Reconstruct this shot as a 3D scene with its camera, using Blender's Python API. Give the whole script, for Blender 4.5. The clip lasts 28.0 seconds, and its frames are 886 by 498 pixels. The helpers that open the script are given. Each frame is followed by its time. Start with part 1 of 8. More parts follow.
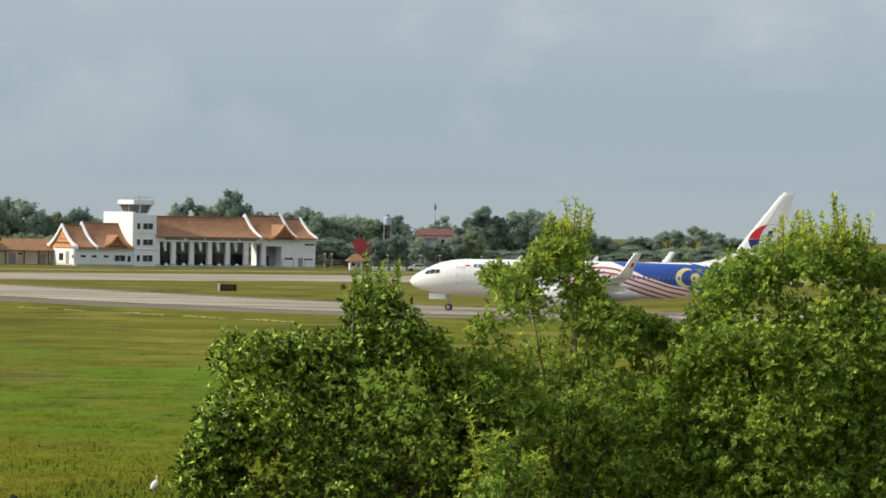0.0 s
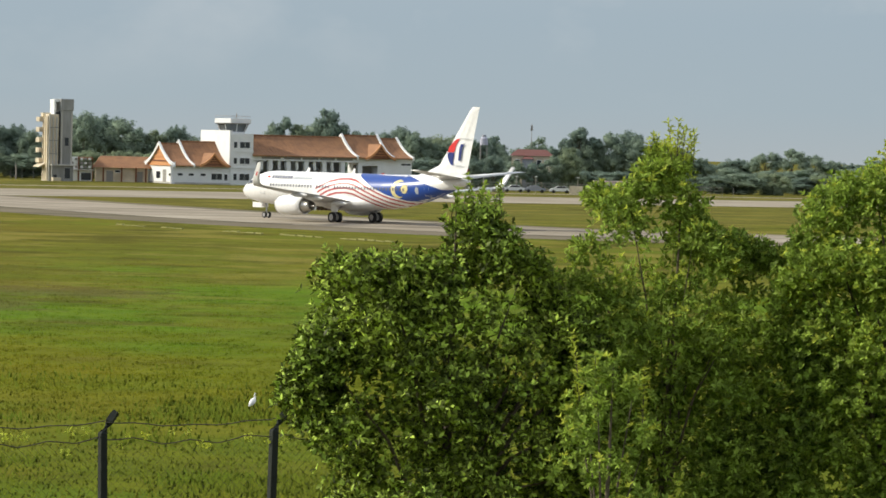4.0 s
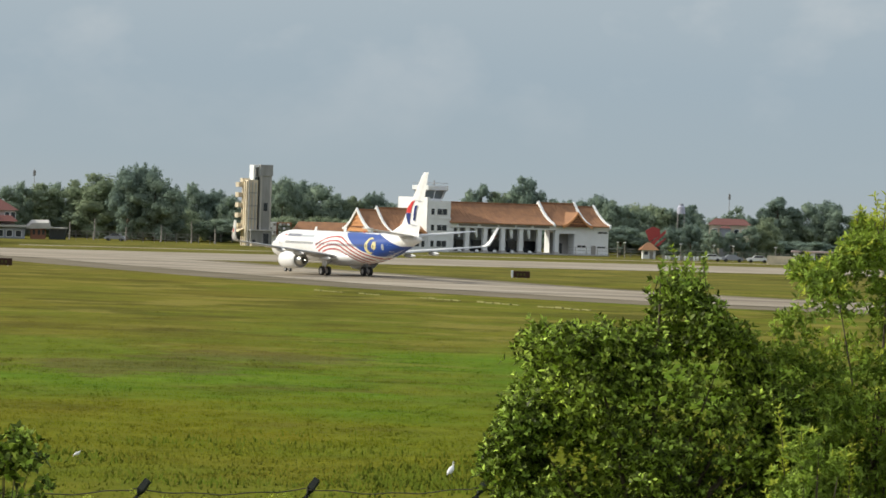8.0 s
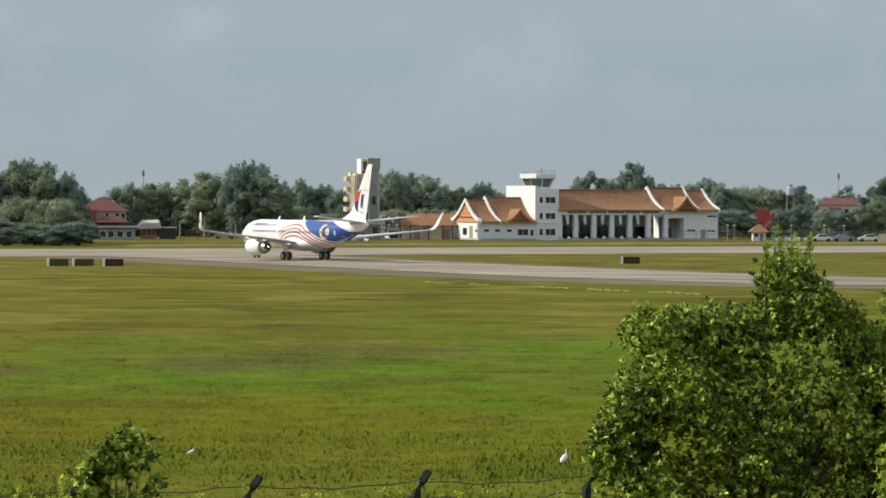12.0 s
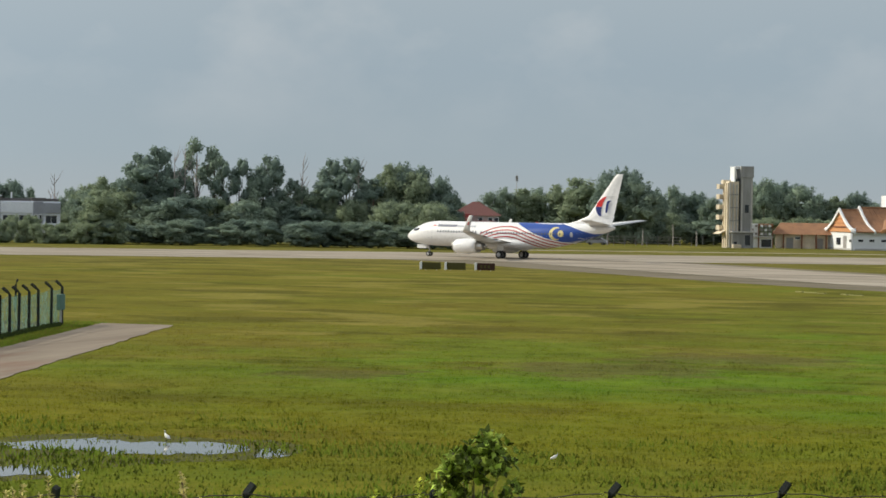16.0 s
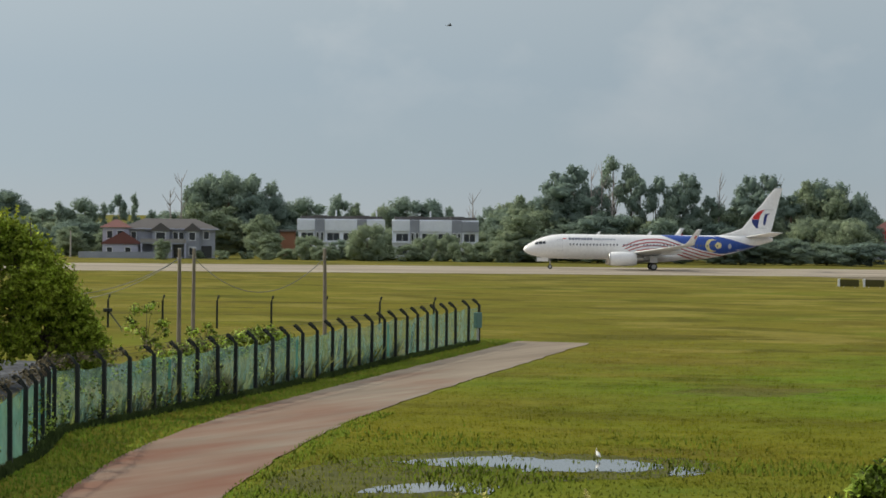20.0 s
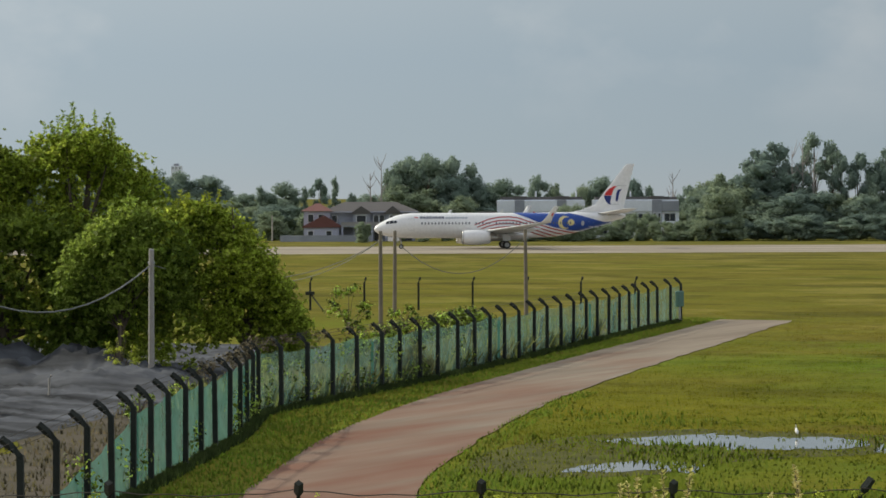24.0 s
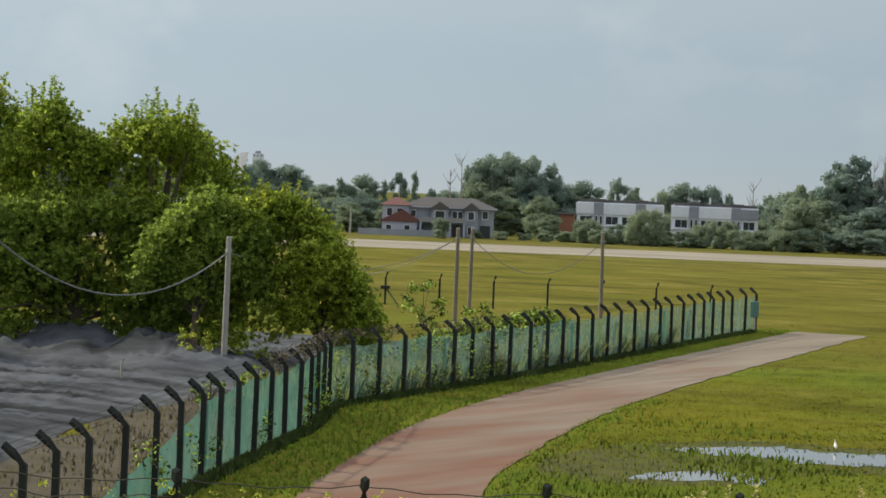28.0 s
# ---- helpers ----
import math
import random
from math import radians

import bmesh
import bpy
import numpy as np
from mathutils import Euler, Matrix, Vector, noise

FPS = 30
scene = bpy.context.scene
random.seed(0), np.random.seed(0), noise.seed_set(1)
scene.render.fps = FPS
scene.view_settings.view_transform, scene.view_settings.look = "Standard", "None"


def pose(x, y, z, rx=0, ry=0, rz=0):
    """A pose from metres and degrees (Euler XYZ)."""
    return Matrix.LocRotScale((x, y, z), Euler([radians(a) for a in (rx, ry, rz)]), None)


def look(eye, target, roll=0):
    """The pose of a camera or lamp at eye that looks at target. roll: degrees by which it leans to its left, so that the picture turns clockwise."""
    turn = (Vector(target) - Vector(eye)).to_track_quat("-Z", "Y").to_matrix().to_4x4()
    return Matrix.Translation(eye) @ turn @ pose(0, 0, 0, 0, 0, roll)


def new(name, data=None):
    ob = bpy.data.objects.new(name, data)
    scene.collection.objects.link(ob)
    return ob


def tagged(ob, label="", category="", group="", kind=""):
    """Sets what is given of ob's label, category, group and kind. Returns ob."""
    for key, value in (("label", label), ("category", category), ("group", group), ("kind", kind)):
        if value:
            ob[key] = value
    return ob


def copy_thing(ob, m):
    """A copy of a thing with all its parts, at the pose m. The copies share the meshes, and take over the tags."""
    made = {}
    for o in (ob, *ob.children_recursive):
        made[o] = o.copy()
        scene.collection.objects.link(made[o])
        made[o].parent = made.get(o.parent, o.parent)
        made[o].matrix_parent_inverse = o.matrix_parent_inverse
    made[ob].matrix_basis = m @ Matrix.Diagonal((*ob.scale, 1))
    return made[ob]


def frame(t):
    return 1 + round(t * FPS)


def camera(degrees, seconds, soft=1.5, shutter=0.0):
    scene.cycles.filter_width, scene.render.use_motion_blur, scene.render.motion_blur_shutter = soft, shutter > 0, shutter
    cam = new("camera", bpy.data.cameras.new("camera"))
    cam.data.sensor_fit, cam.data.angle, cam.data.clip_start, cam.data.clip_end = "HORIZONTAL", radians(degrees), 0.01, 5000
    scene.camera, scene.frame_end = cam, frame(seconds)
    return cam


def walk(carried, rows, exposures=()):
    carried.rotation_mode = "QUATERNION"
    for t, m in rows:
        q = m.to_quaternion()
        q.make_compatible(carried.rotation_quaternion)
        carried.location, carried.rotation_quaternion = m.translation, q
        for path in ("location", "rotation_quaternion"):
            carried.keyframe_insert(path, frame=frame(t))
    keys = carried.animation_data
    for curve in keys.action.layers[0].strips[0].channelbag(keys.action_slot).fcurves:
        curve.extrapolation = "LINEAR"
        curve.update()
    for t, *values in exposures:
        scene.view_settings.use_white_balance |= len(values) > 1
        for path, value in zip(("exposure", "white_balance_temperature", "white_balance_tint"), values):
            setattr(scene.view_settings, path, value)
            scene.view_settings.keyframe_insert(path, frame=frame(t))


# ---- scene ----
cam = camera(16.70, 28.0, soft=1.65)
PATH = [
    (0.0, pose(-0.037, -0.084, 8.251, 89.652, -0.987, -0.008)),
    (0.5, pose(-0.039, -0.083, 8.192, 89.003, -0.786, -0.701)),
    (1.0, pose(-0.049, -0.046, 8.314, 89.675, -1.479, 2.385)),
    (1.5, pose(-0.027, -0.026, 8.329, 89.591, -1.807, 2.844)),
    (2.0, pose(-0.025, -0.010, 8.337, 89.600, -1.621, 3.109)),
    (2.5, pose(0.012, 0.007, 8.336, 89.687, -1.311, 3.659)),
    (3.0, pose(0.019, 0.012, 8.257, 89.505, -1.556, 4.273)),
    (3.5, pose(-0.057, -0.012, 8.213, 87.994, -1.513, 1.778)),
    (5.5, pose(-0.267, 0.025, 8.333, 88.767, -0.263, 2.895)),
    (6.0, pose(-0.278, 0.046, 8.335, 88.742, -0.432, 3.994)),
    (6.5, pose(-0.299, 0.052, 8.326, 89.100, -1.551, 4.119)),
    (7.0, pose(-0.275, 0.066, 8.309, 89.130, -1.763, 5.289)),
    (7.5, pose(-0.316, 0.024, 8.307, 89.350, -1.993, 5.286)),
    (8.0, pose(-0.286, -0.011, 8.288, 89.279, -1.889, 5.536)),
    (8.5, pose(-0.331, 0.012, 8.306, 88.791, -1.671, 6.498)),
    (9.0, pose(-0.342, 0.018, 8.284, 88.073, -1.455, 6.979)),
    (9.5, pose(-0.312, 0.015, 8.252, 87.991, -1.155, 7.132)),
    (10.0, pose(-0.313, 0.028, 8.283, 89.107, -0.530, 7.059)),
    (10.5, pose(-0.271, 0.025, 8.284, 90.274, -0.385, 7.326)),
    (11.0, pose(-0.237, 0.031, 8.289, 89.548, -0.283, 7.395)),
    (11.5, pose(-0.214, 0.018, 8.287, 88.805, -0.238, 7.463)),
    (13.5, pose(-0.137, -0.011, 8.303, 90.319, -0.296, 8.349)),
    (14.0, pose(-0.138, -0.026, 8.311, 88.989, -1.243, 8.482)),
    (14.5, pose(-0.123, -0.032, 8.325, 88.193, -0.684, 9.112)),
    (15.0, pose(-0.056, -0.006, 8.302, 88.751, -0.027, 12.666)),
    (15.5, pose(0.004, 0.035, 8.302, 89.038, -1.303, 13.785)),
    (16.0, pose(0.023, 0.033, 8.316, 89.099, -0.974, 14.680)),
    (16.5, pose(0.073, 0.032, 8.319, 89.983, -1.068, 15.121)),
    (17.0, pose(0.100, 0.022, 8.310, 89.119, 0.049, 15.788)),
    (17.5, pose(0.096, 0.021, 8.299, 87.815, -0.352, 19.194)),
    (18.0, pose(0.309, -0.014, 8.345, 89.521, -1.245, 20.145)),
    (18.5, pose(0.268, -0.060, 8.339, 89.374, -1.222, 19.909)),
    (19.0, pose(0.307, -0.091, 8.343, 89.420, -1.018, 20.844)),
    (19.5, pose(0.324, -0.104, 8.343, 89.310, -0.838, 21.548)),
    (20.0, pose(0.242, -0.097, 8.342, 89.324, -0.624, 22.595)),
    (20.5, pose(0.243, -0.061, 8.351, 89.197, -0.412, 23.464)),
    (21.0, pose(0.243, -0.032, 8.364, 89.179, 0.000, 23.879)),
    (21.5, pose(0.229, -0.029, 8.347, 89.212, 0.144, 24.125)),
    (22.0, pose(0.227, -0.013, 8.344, 89.489, 0.260, 24.944)),
    (22.5, pose(0.228, 0.009, 8.327, 89.537, 0.593, 25.835)),
    (24.5, pose(0.118, 0.068, 8.276, 88.772, -0.353, 26.926)),
    (25.0, pose(0.136, 0.048, 8.324, 90.394, -1.244, 27.604)),
    (25.5, pose(0.153, 0.039, 8.323, 90.243, -0.506, 27.958)),
    (26.0, pose(0.199, 0.055, 8.304, 90.220, -0.249, 29.061)),
    (26.5, pose(0.204, 0.049, 8.309, 89.416, -1.350, 28.244)),
    (27.0, pose(0.211, 0.048, 8.309, 89.254, -1.556, 27.877)),
    (27.5, pose(0.200, 0.036, 8.305, 89.097, -2.148, 27.743)),
    (28.0, pose(0.177, 0.013, 8.362, 88.866, -2.324, 27.894)),
]
# the camera stops down a little as it pans towards the sun
walk(cam, PATH, ((0.0, 0.22), (3.5, 0.22), (7.3, 0.19), (9.5, 0.09), (15.0, 0.10), (17.0, 0.05), (20.0, 0.06), (22.5, 0.08), (25.0, -0.08), (26.0, 0.02), (27.0, 0.04), (28.0, 0.22)))

# ---- world, sun ----
SUN_DIR = Vector((-0.85, 0.05, 0.50)).normalized()   # towards the sun
world = bpy.data.worlds.new("world")
scene.world = world
world.use_nodes = True


def build_world():
    nt = world.node_tree
    nt.nodes.clear()
    N = lambda k: nt.nodes.new(k)
    out, bg = N("ShaderNodeOutputWorld"), N("ShaderNodeBackground")
    sky = N("ShaderNodeTexSky")
    sky.sky_type, sky.sun_disc = "NISHITA", False
    sky.sun_elevation = math.asin(SUN_DIR.z)
    sky.sun_rotation = math.atan2(SUN_DIR.x, SUN_DIR.y)
    sky.dust_density, sky.air_density = 4.0, 1.5
    tc, sep = N("ShaderNodeTexCoord"), N("ShaderNodeSeparateXYZ")
    nt.links.new(tc.outputs["Generated"], sep.inputs[0])
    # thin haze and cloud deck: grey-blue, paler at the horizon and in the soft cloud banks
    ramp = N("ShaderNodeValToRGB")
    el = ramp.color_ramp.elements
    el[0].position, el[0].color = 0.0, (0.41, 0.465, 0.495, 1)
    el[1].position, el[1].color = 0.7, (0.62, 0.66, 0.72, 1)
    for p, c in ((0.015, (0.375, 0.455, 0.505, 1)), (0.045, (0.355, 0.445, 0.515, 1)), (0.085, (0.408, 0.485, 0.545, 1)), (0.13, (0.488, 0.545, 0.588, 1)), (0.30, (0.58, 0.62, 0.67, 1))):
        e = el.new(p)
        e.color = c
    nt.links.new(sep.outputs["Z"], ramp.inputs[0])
    mp = N("ShaderNodeMapping")
    mp.inputs["Scale"].default_value = (13, 13, 20)
    nt.links.new(tc.outputs["Generated"], mp.inputs[0])
    nz = N("ShaderNodeTexNoise")
    nz.inputs["Scale"].default_value, nz.inputs["Detail"].default_value, nz.inputs["Roughness"].default_value = 1.0, 5, 0.55
    nt.links.new(mp.outputs[0], nz.inputs["Vector"])
    cr = N("ShaderNodeMapRange")
    cr.inputs["From Min"].default_value, cr.inputs["From Max"].default_value = 0.52, 0.84
    nt.links.new(nz.outputs[0], cr.inputs["Value"])
    hi = N("ShaderNodeMapRange")
    hi.inputs["From Min"].default_value, hi.inputs["From Max"].default_value = 0.01, 0.09
    nt.links.new(sep.outputs["Z"], hi.inputs["Value"])
    mul = N("ShaderNodeMath")
    mul.operation = "MULTIPLY"
    nt.links.new(cr.outputs[0], mul.inputs[0])
    nt.links.new(hi.outputs[0], mul.inputs[1])
    mc = N("ShaderNodeMix")
    mc.data_type = "RGBA"
    mc.inputs["B"].default_value = (0.66, 0.68, 0.69, 1)
    nt.links.new(mul.outputs[0], mc.inputs["Factor"])
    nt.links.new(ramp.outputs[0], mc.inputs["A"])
    sc = N("ShaderNodeVectorMath")
    sc.operation = "SCALE"
    sc.inputs["Scale"].default_value = 0.06
    nt.links.new(sky.outputs[0], sc.inputs[0])
    mix = N("ShaderNodeMix")
    mix.data_type = "RGBA"
    mix.inputs["Factor"].default_value = 0.85
    nt.links.new(sc.outputs[0], mix.inputs["A"])
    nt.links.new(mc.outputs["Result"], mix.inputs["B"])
    # the haze is brighter towards the sun's side
    side = N("ShaderNodeMapRange")
    for k, v in (("From Min", -0.62), ("From Max", -0.30), ("To Min", 1.20), ("To Max", 1.0)):
        side.inputs[k].default_value = v
    nt.links.new(sep.outputs["X"], side.inputs["Value"])
    lit = N("ShaderNodeVectorMath")
    lit.operation = "SCALE"
    nt.links.new(mix.outputs["Result"], lit.inputs[0])
    nt.links.new(side.outputs[0], lit.inputs["Scale"])
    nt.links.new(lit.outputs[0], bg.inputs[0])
    bg.inputs[1].default_value = 1.0
    nt.links.new(bg.outputs[0], out.inputs[0])


build_world()
sun = new("sun", bpy.data.lights.new("sun", "SUN"))
sun.data.energy, sun.data.angle, sun.data.color = 3.8, radians(1.2), (1.0, 0.935, 0.77)
sun.matrix_basis = look((0, 0, 60), tuple(Vector((0, 0, 60)) - SUN_DIR))

# ---- materials ----


def rgb(c):
    return (c[0], c[1], c[2], 1.0)


def mat(name, base, rough=0.8, metal=0.0, var=None, scale=4.0, fine=40.0, amount=0.5, bump=0.0, spec=0.4, island=0.0, translucent=0.0, stretch=(1, 1, 1), world_space=False, skew=None):
    """Principled surface: base colour, blended to var by a coarse noise, with a fine grain, bump, and a random value per island or object."""
    m = bpy.data.materials.new(name)
    m.use_nodes = True
    nt = m.node_tree
    b = nt.nodes["Principled BSDF"]
    b.inputs["Roughness"].default_value, b.inputs["Metallic"].default_value = rough, metal
    b.inputs["Specular IOR Level"].default_value = spec
    N = lambda k: nt.nodes.new(k)
    if world_space:
        co = N("ShaderNodeNewGeometry").outputs["Position"]
    else:
        co = N("ShaderNodeTexCoord").outputs["Object"]
    mp = N("ShaderNodeMapping")
    mp.inputs["Scale"].default_value = stretch
    nt.links.new(co, mp.inputs[0])
    n1, n2 = N("ShaderNodeTexNoise"), N("ShaderNodeTexNoise")
    for n, s in ((n1, scale), (n2, fine)):
        n.inputs["Scale"].default_value, n.inputs["Detail"].default_value = s, 4
        nt.links.new(mp.outputs[0], n.inputs["Vector"])
    mr = N("ShaderNodeMapRange")
    mr.inputs["From Min"].default_value, mr.inputs["From Max"].default_value = 0.35, 0.68
    nt.links.new(n1.outputs[0], mr.inputs["Value"])
    mx = N("ShaderNodeMix")
    mx.data_type = "RGBA"
    mx.inputs["A"].default_value = rgb(base)
    mx.inputs["B"].default_value = rgb(var if var else [v * 0.8 for v in base])
    sc = N("ShaderNodeMath")
    sc.operation = "MULTIPLY"
    sc.inputs[1].default_value = amount
    nt.links.new(mr.outputs[0], sc.inputs[0])
    nt.links.new(sc.outputs[0], mx.inputs["Factor"])
    hsv = N("ShaderNodeHueSaturation")
    nt.links.new(mx.outputs["Result"], hsv.inputs["Color"])
    mr2 = N("ShaderNodeMapRange")
    mr2.inputs["To Min"].default_value, mr2.inputs["To Max"].default_value = 0.86, 1.14
    nt.links.new(n2.outputs[0], mr2.inputs["Value"])
    val = mr2.outputs[0]
    if island:
        src = N("ShaderNodeNewGeometry").outputs["Random Per Island"] if island > 0 else N("ShaderNodeObjectInfo").outputs["Random"]
        mr3 = N("ShaderNodeMapRange")
        mr3.inputs["To Min"].default_value, mr3.inputs["To Max"].default_value = 1 - abs(island), 1 + abs(island)
        if skew:
            pw = N("ShaderNodeMath")
            pw.operation = "POWER"
            pw.inputs[1].default_value = skew[0]
            nt.links.new(src, pw.inputs[0])
            src = pw.outputs[0]
            mr3.inputs["To Min"].default_value, mr3.inputs["To Max"].default_value = skew[1], skew[2]
        nt.links.new(src, mr3.inputs["Value"])
        mm = N("ShaderNodeMath")
        mm.operation = "MULTIPLY"
        nt.links.new(val, mm.inputs[0])
        nt.links.new(mr3.outputs[0], mm.inputs[1])
        val = mm.outputs[0]
    nt.links.new(val, hsv.inputs["Value"])
    nt.links.new(hsv.outputs[0], b.inputs["Base Color"])
    if bump:
        bp = N("ShaderNodeBump")
        bp.inputs["Strength"].default_value, bp.inputs["Distance"].default_value = bump, 0.05
        nt.links.new(n2.outputs[0], bp.inputs["Height"])
        nt.links.new(bp.outputs[0], b.inputs["Normal"])
    if translucent:
        tr = N("ShaderNodeBsdfTranslucent")
        nt.links.new(hsv.outputs[0], tr.inputs[0])
        ms = N("ShaderNodeMixShader")
        ms.inputs[0].default_value = translucent
        nt.links.new(b.outputs[0], ms.inputs[1])
        nt.links.new(tr.outputs[0], ms.inputs[2])
        nt.links.new(ms.outputs[0], nt.nodes["Material Output"].inputs[0])
    return m


M_ASPH = mat("runway_concrete", (0.345, 0.305, 0.245), 0.9, var=(0.25, 0.215, 0.168), scale=0.04, fine=1.2, amount=0.8, stretch=(1, 1, 1), world_space=True, spec=0.08)
M_TAXI = mat("taxiway_concrete", (0.365, 0.320, 0.255), 0.9, var=(0.235, 0.200, 0.155), scale=0.05, fine=1.0, amount=0.9, world_space=True, spec=0.08)
M_SHOULDER = mat("shoulder_asphalt", (0.20, 0.172, 0.125), 0.95, var=(0.13, 0.110, 0.075), scale=0.08, fine=2, world_space=True, spec=0.08)
M_WHITE = mat("white_render", (0.79, 0.81, 0.83), 0.8, var=(0.67, 0.69, 0.71), scale=0.6, fine=6, amount=0.5)
M_PAINT = mat("white_aircraft_paint", (0.82, 0.82, 0.82), 0.3, var=(0.78, 0.78, 0.78), scale=0.5, fine=3, amount=0.4, spec=0.5)
M_GREYP = mat("grey_aircraft_paint", (0.62, 0.63, 0.64), 0.4, scale=0.8, fine=5, amount=0.4)
M_BLUE = mat("blue_aircraft_paint", (0.022, 0.075, 0.34), 0.3, var=(0.018, 0.06, 0.28), scale=0.5, fine=3)
M_RED = mat("red_aircraft_paint", (0.44, 0.065, 0.06), 0.35, scale=0.5, fine=3, amount=0.3)
M_REDL = mat("logo_red", (0.60, 0.035, 0.035), 0.35, scale=0.5, fine=3, amount=0.2)
M_NAVY = mat("logo_navy", (0.02, 0.035, 0.17), 0.35, scale=0.5, fine=3, amount=0.2)
M_YELLOW = mat("yellow_paint", (0.72, 0.63, 0.30), 0.35, scale=0.5, fine=3, amount=0.3)
M_RUBBER = mat("tyre_rubber", (0.025, 0.025, 0.027), 0.8, scale=3, fine=20)
M_STEEL = mat("gear_steel", (0.45, 0.45, 0.46), 0.4, 0.6, scale=3, fine=20)
M_METAL = mat("bare_metal", (0.55, 0.54, 0.52), 0.3, 0.9, scale=2, fine=12)
M_DARK = mat("dark_glass", (0.03, 0.035, 0.045), 0.15, scale=1, fine=8, spec=0.6)
M_TILE = mat("orange_roof_tile", (0.335, 0.172, 0.088), 0.85, var=(0.235, 0.122, 0.070), scale=0.7, fine=3.5, amount=0.8)
M_GABLE = mat("orange_gable_boards", (0.62, 0.30, 0.13), 0.7, var=(0.5, 0.23, 0.1), scale=0.8, fine=5)
M_BROWN = mat("dark_brown_boards", (0.20, 0.085, 0.045), 0.8, scale=0.8, fine=5)
# plain grey for small parts; on the recess wall it carries the shade
M_SHADE = mat("shade_grey", (0.30, 0.29, 0.28), 0.9, scale=0.5, fine=5)
M_CREAM = mat("weathered_cream_render", (0.74, 0.65, 0.50), 0.9, var=(0.50, 0.43, 0.33), scale=0.35, fine=3, amount=0.9)
M_CONC = mat("bare_concrete", (0.50, 0.485, 0.46), 0.9, var=(0.36, 0.35, 0.33), scale=0.4, fine=4, amount=0.8)
M_POST = mat("weathered_concrete_post", (0.026, 0.031, 0.027), 0.95, var=(0.013, 0.016, 0.014), scale=2.5, fine=22, bump=0.3, island=-0.2)
M_POLE = mat("pale_concrete_pole", (0.40, 0.375, 0.34), 0.9, var=(0.29, 0.27, 0.24), scale=1.2, fine=14, amount=0.8)
M_POLE_W = mat("weathered_pole", (0.24, 0.205, 0.165), 0.9, var=(0.15, 0.125, 0.10), scale=1.2, fine=14, amount=0.8)
M_WIRE = mat("rusty_wire", (0.085, 0.072, 0.058), 0.8, var=(0.05, 0.045, 0.04))
M_CABLE = mat("grey_cable", (0.21, 0.21, 0.205), 0.6)
M_MUD = mat("bare_grey_sand", (0.118, 0.125, 0.140), 0.95, var=(0.016, 0.017, 0.018), scale=0.9, fine=4.5, amount=0.95, bump=1.0, stretch=(0.14, 0.5, 1), world_space=True, spec=0.08)
M_PATH = mat("red_earth_concrete_path", (0.265, 0.222, 0.172), 0.95, var=(0.180, 0.145, 0.112), scale=0.42, fine=2.5, amount=0.8, stretch=(1.0, 0.12, 1), world_space=True, spec=0.08)
M_BARK = mat("bark", (0.12, 0.095, 0.07), 0.95, scale=1.5, fine=9, bump=0.3)
M_DEADW = mat("dead_grey_wood", (0.34, 0.31, 0.29), 0.95, scale=1.5, fine=9)
M_REDROOF = mat("red_roof_tile", (0.165, 0.068, 0.060), 0.8, scale=0.8, fine=4)
M_REDP = mat("red_painted_steel", (0.38, 0.055, 0.055), 0.5, scale=0.5, fine=4)
M_EGRET = mat("white_feathers", (0.85, 0.85, 0.83), 0.9, scale=6, fine=40, amount=0.2)
M_LEG = mat("dark_leg", (0.03, 0.03, 0.025), 0.7)

# ---- mesh helpers ----


def obj(name, verts, faces, material, parent=None, label="", smooth=False):
    me = bpy.data.meshes.new(name)
    me.from_pydata([tuple(v) for v in verts], [], [tuple(f) for f in faces])
    me.materials.append(material)
    if smooth:
        me.polygons.foreach_set("use_smooth", [True] * len(me.polygons))
    me.update()
    ob = new(name, me)
    if parent is not None:
        ob.parent = parent
    if label:
        ob["label"] = label
    return ob


def part(name, bm, material, parent=None, label="", smooth=False):
    me = bpy.data.meshes.new(name)
    bm.to_mesh(me)
    bm.free()
    me.materials.append(material)
    if smooth:
        me.polygons.foreach_set("use_smooth", [True] * len(me.polygons))
    ob = new(name, me)
    if parent is not None:
        ob.parent = parent
    if label:
        ob["label"] = label
    return ob


def share(name, me, parent, m, label=""):
    ob = new(name, me)
    ob.parent = parent
    ob.matrix_basis = m
    if label:
        ob["label"] = label
    return ob


def box(x0, x1, y0, y1, z0, z1, bevel=0.0, bm=None):
    own = bm is None
    bm = bm or bmesh.new()
    r = bmesh.ops.create_cube(bm, size=1.0)
    for v in r["verts"]:
        v.co = Vector(((x0 + x1) / 2 + v.co.x * (x1 - x0), (y0 + y1) / 2 + v.co.y * (y1 - y0), (z0 + z1) / 2 + v.co.z * (z1 - z0)))
    if bevel and own:
        bmesh.ops.bevel(bm, geom=bm.edges[:], offset=bevel, segments=1, affect="EDGES")
    return bm


def prism(bm, pts, a, b):
    """A solid between two parallel outlines: pts are 2D, a and b map them to 3D."""
    va = [bm.verts.new(a(*p)) for p in pts]
    vb = [bm.verts.new(b(*p)) for p in pts]
    n = len(pts)
    bm.faces.new(va[::-1])
    bm.faces.new(vb)
    for i in range(n):
        j = (i + 1) % n
        bm.faces.new((va[i], va[j], vb[j], vb[i]))
    bmesh.ops.recalc_face_normals(bm, faces=bm.faces[:])
    return bm


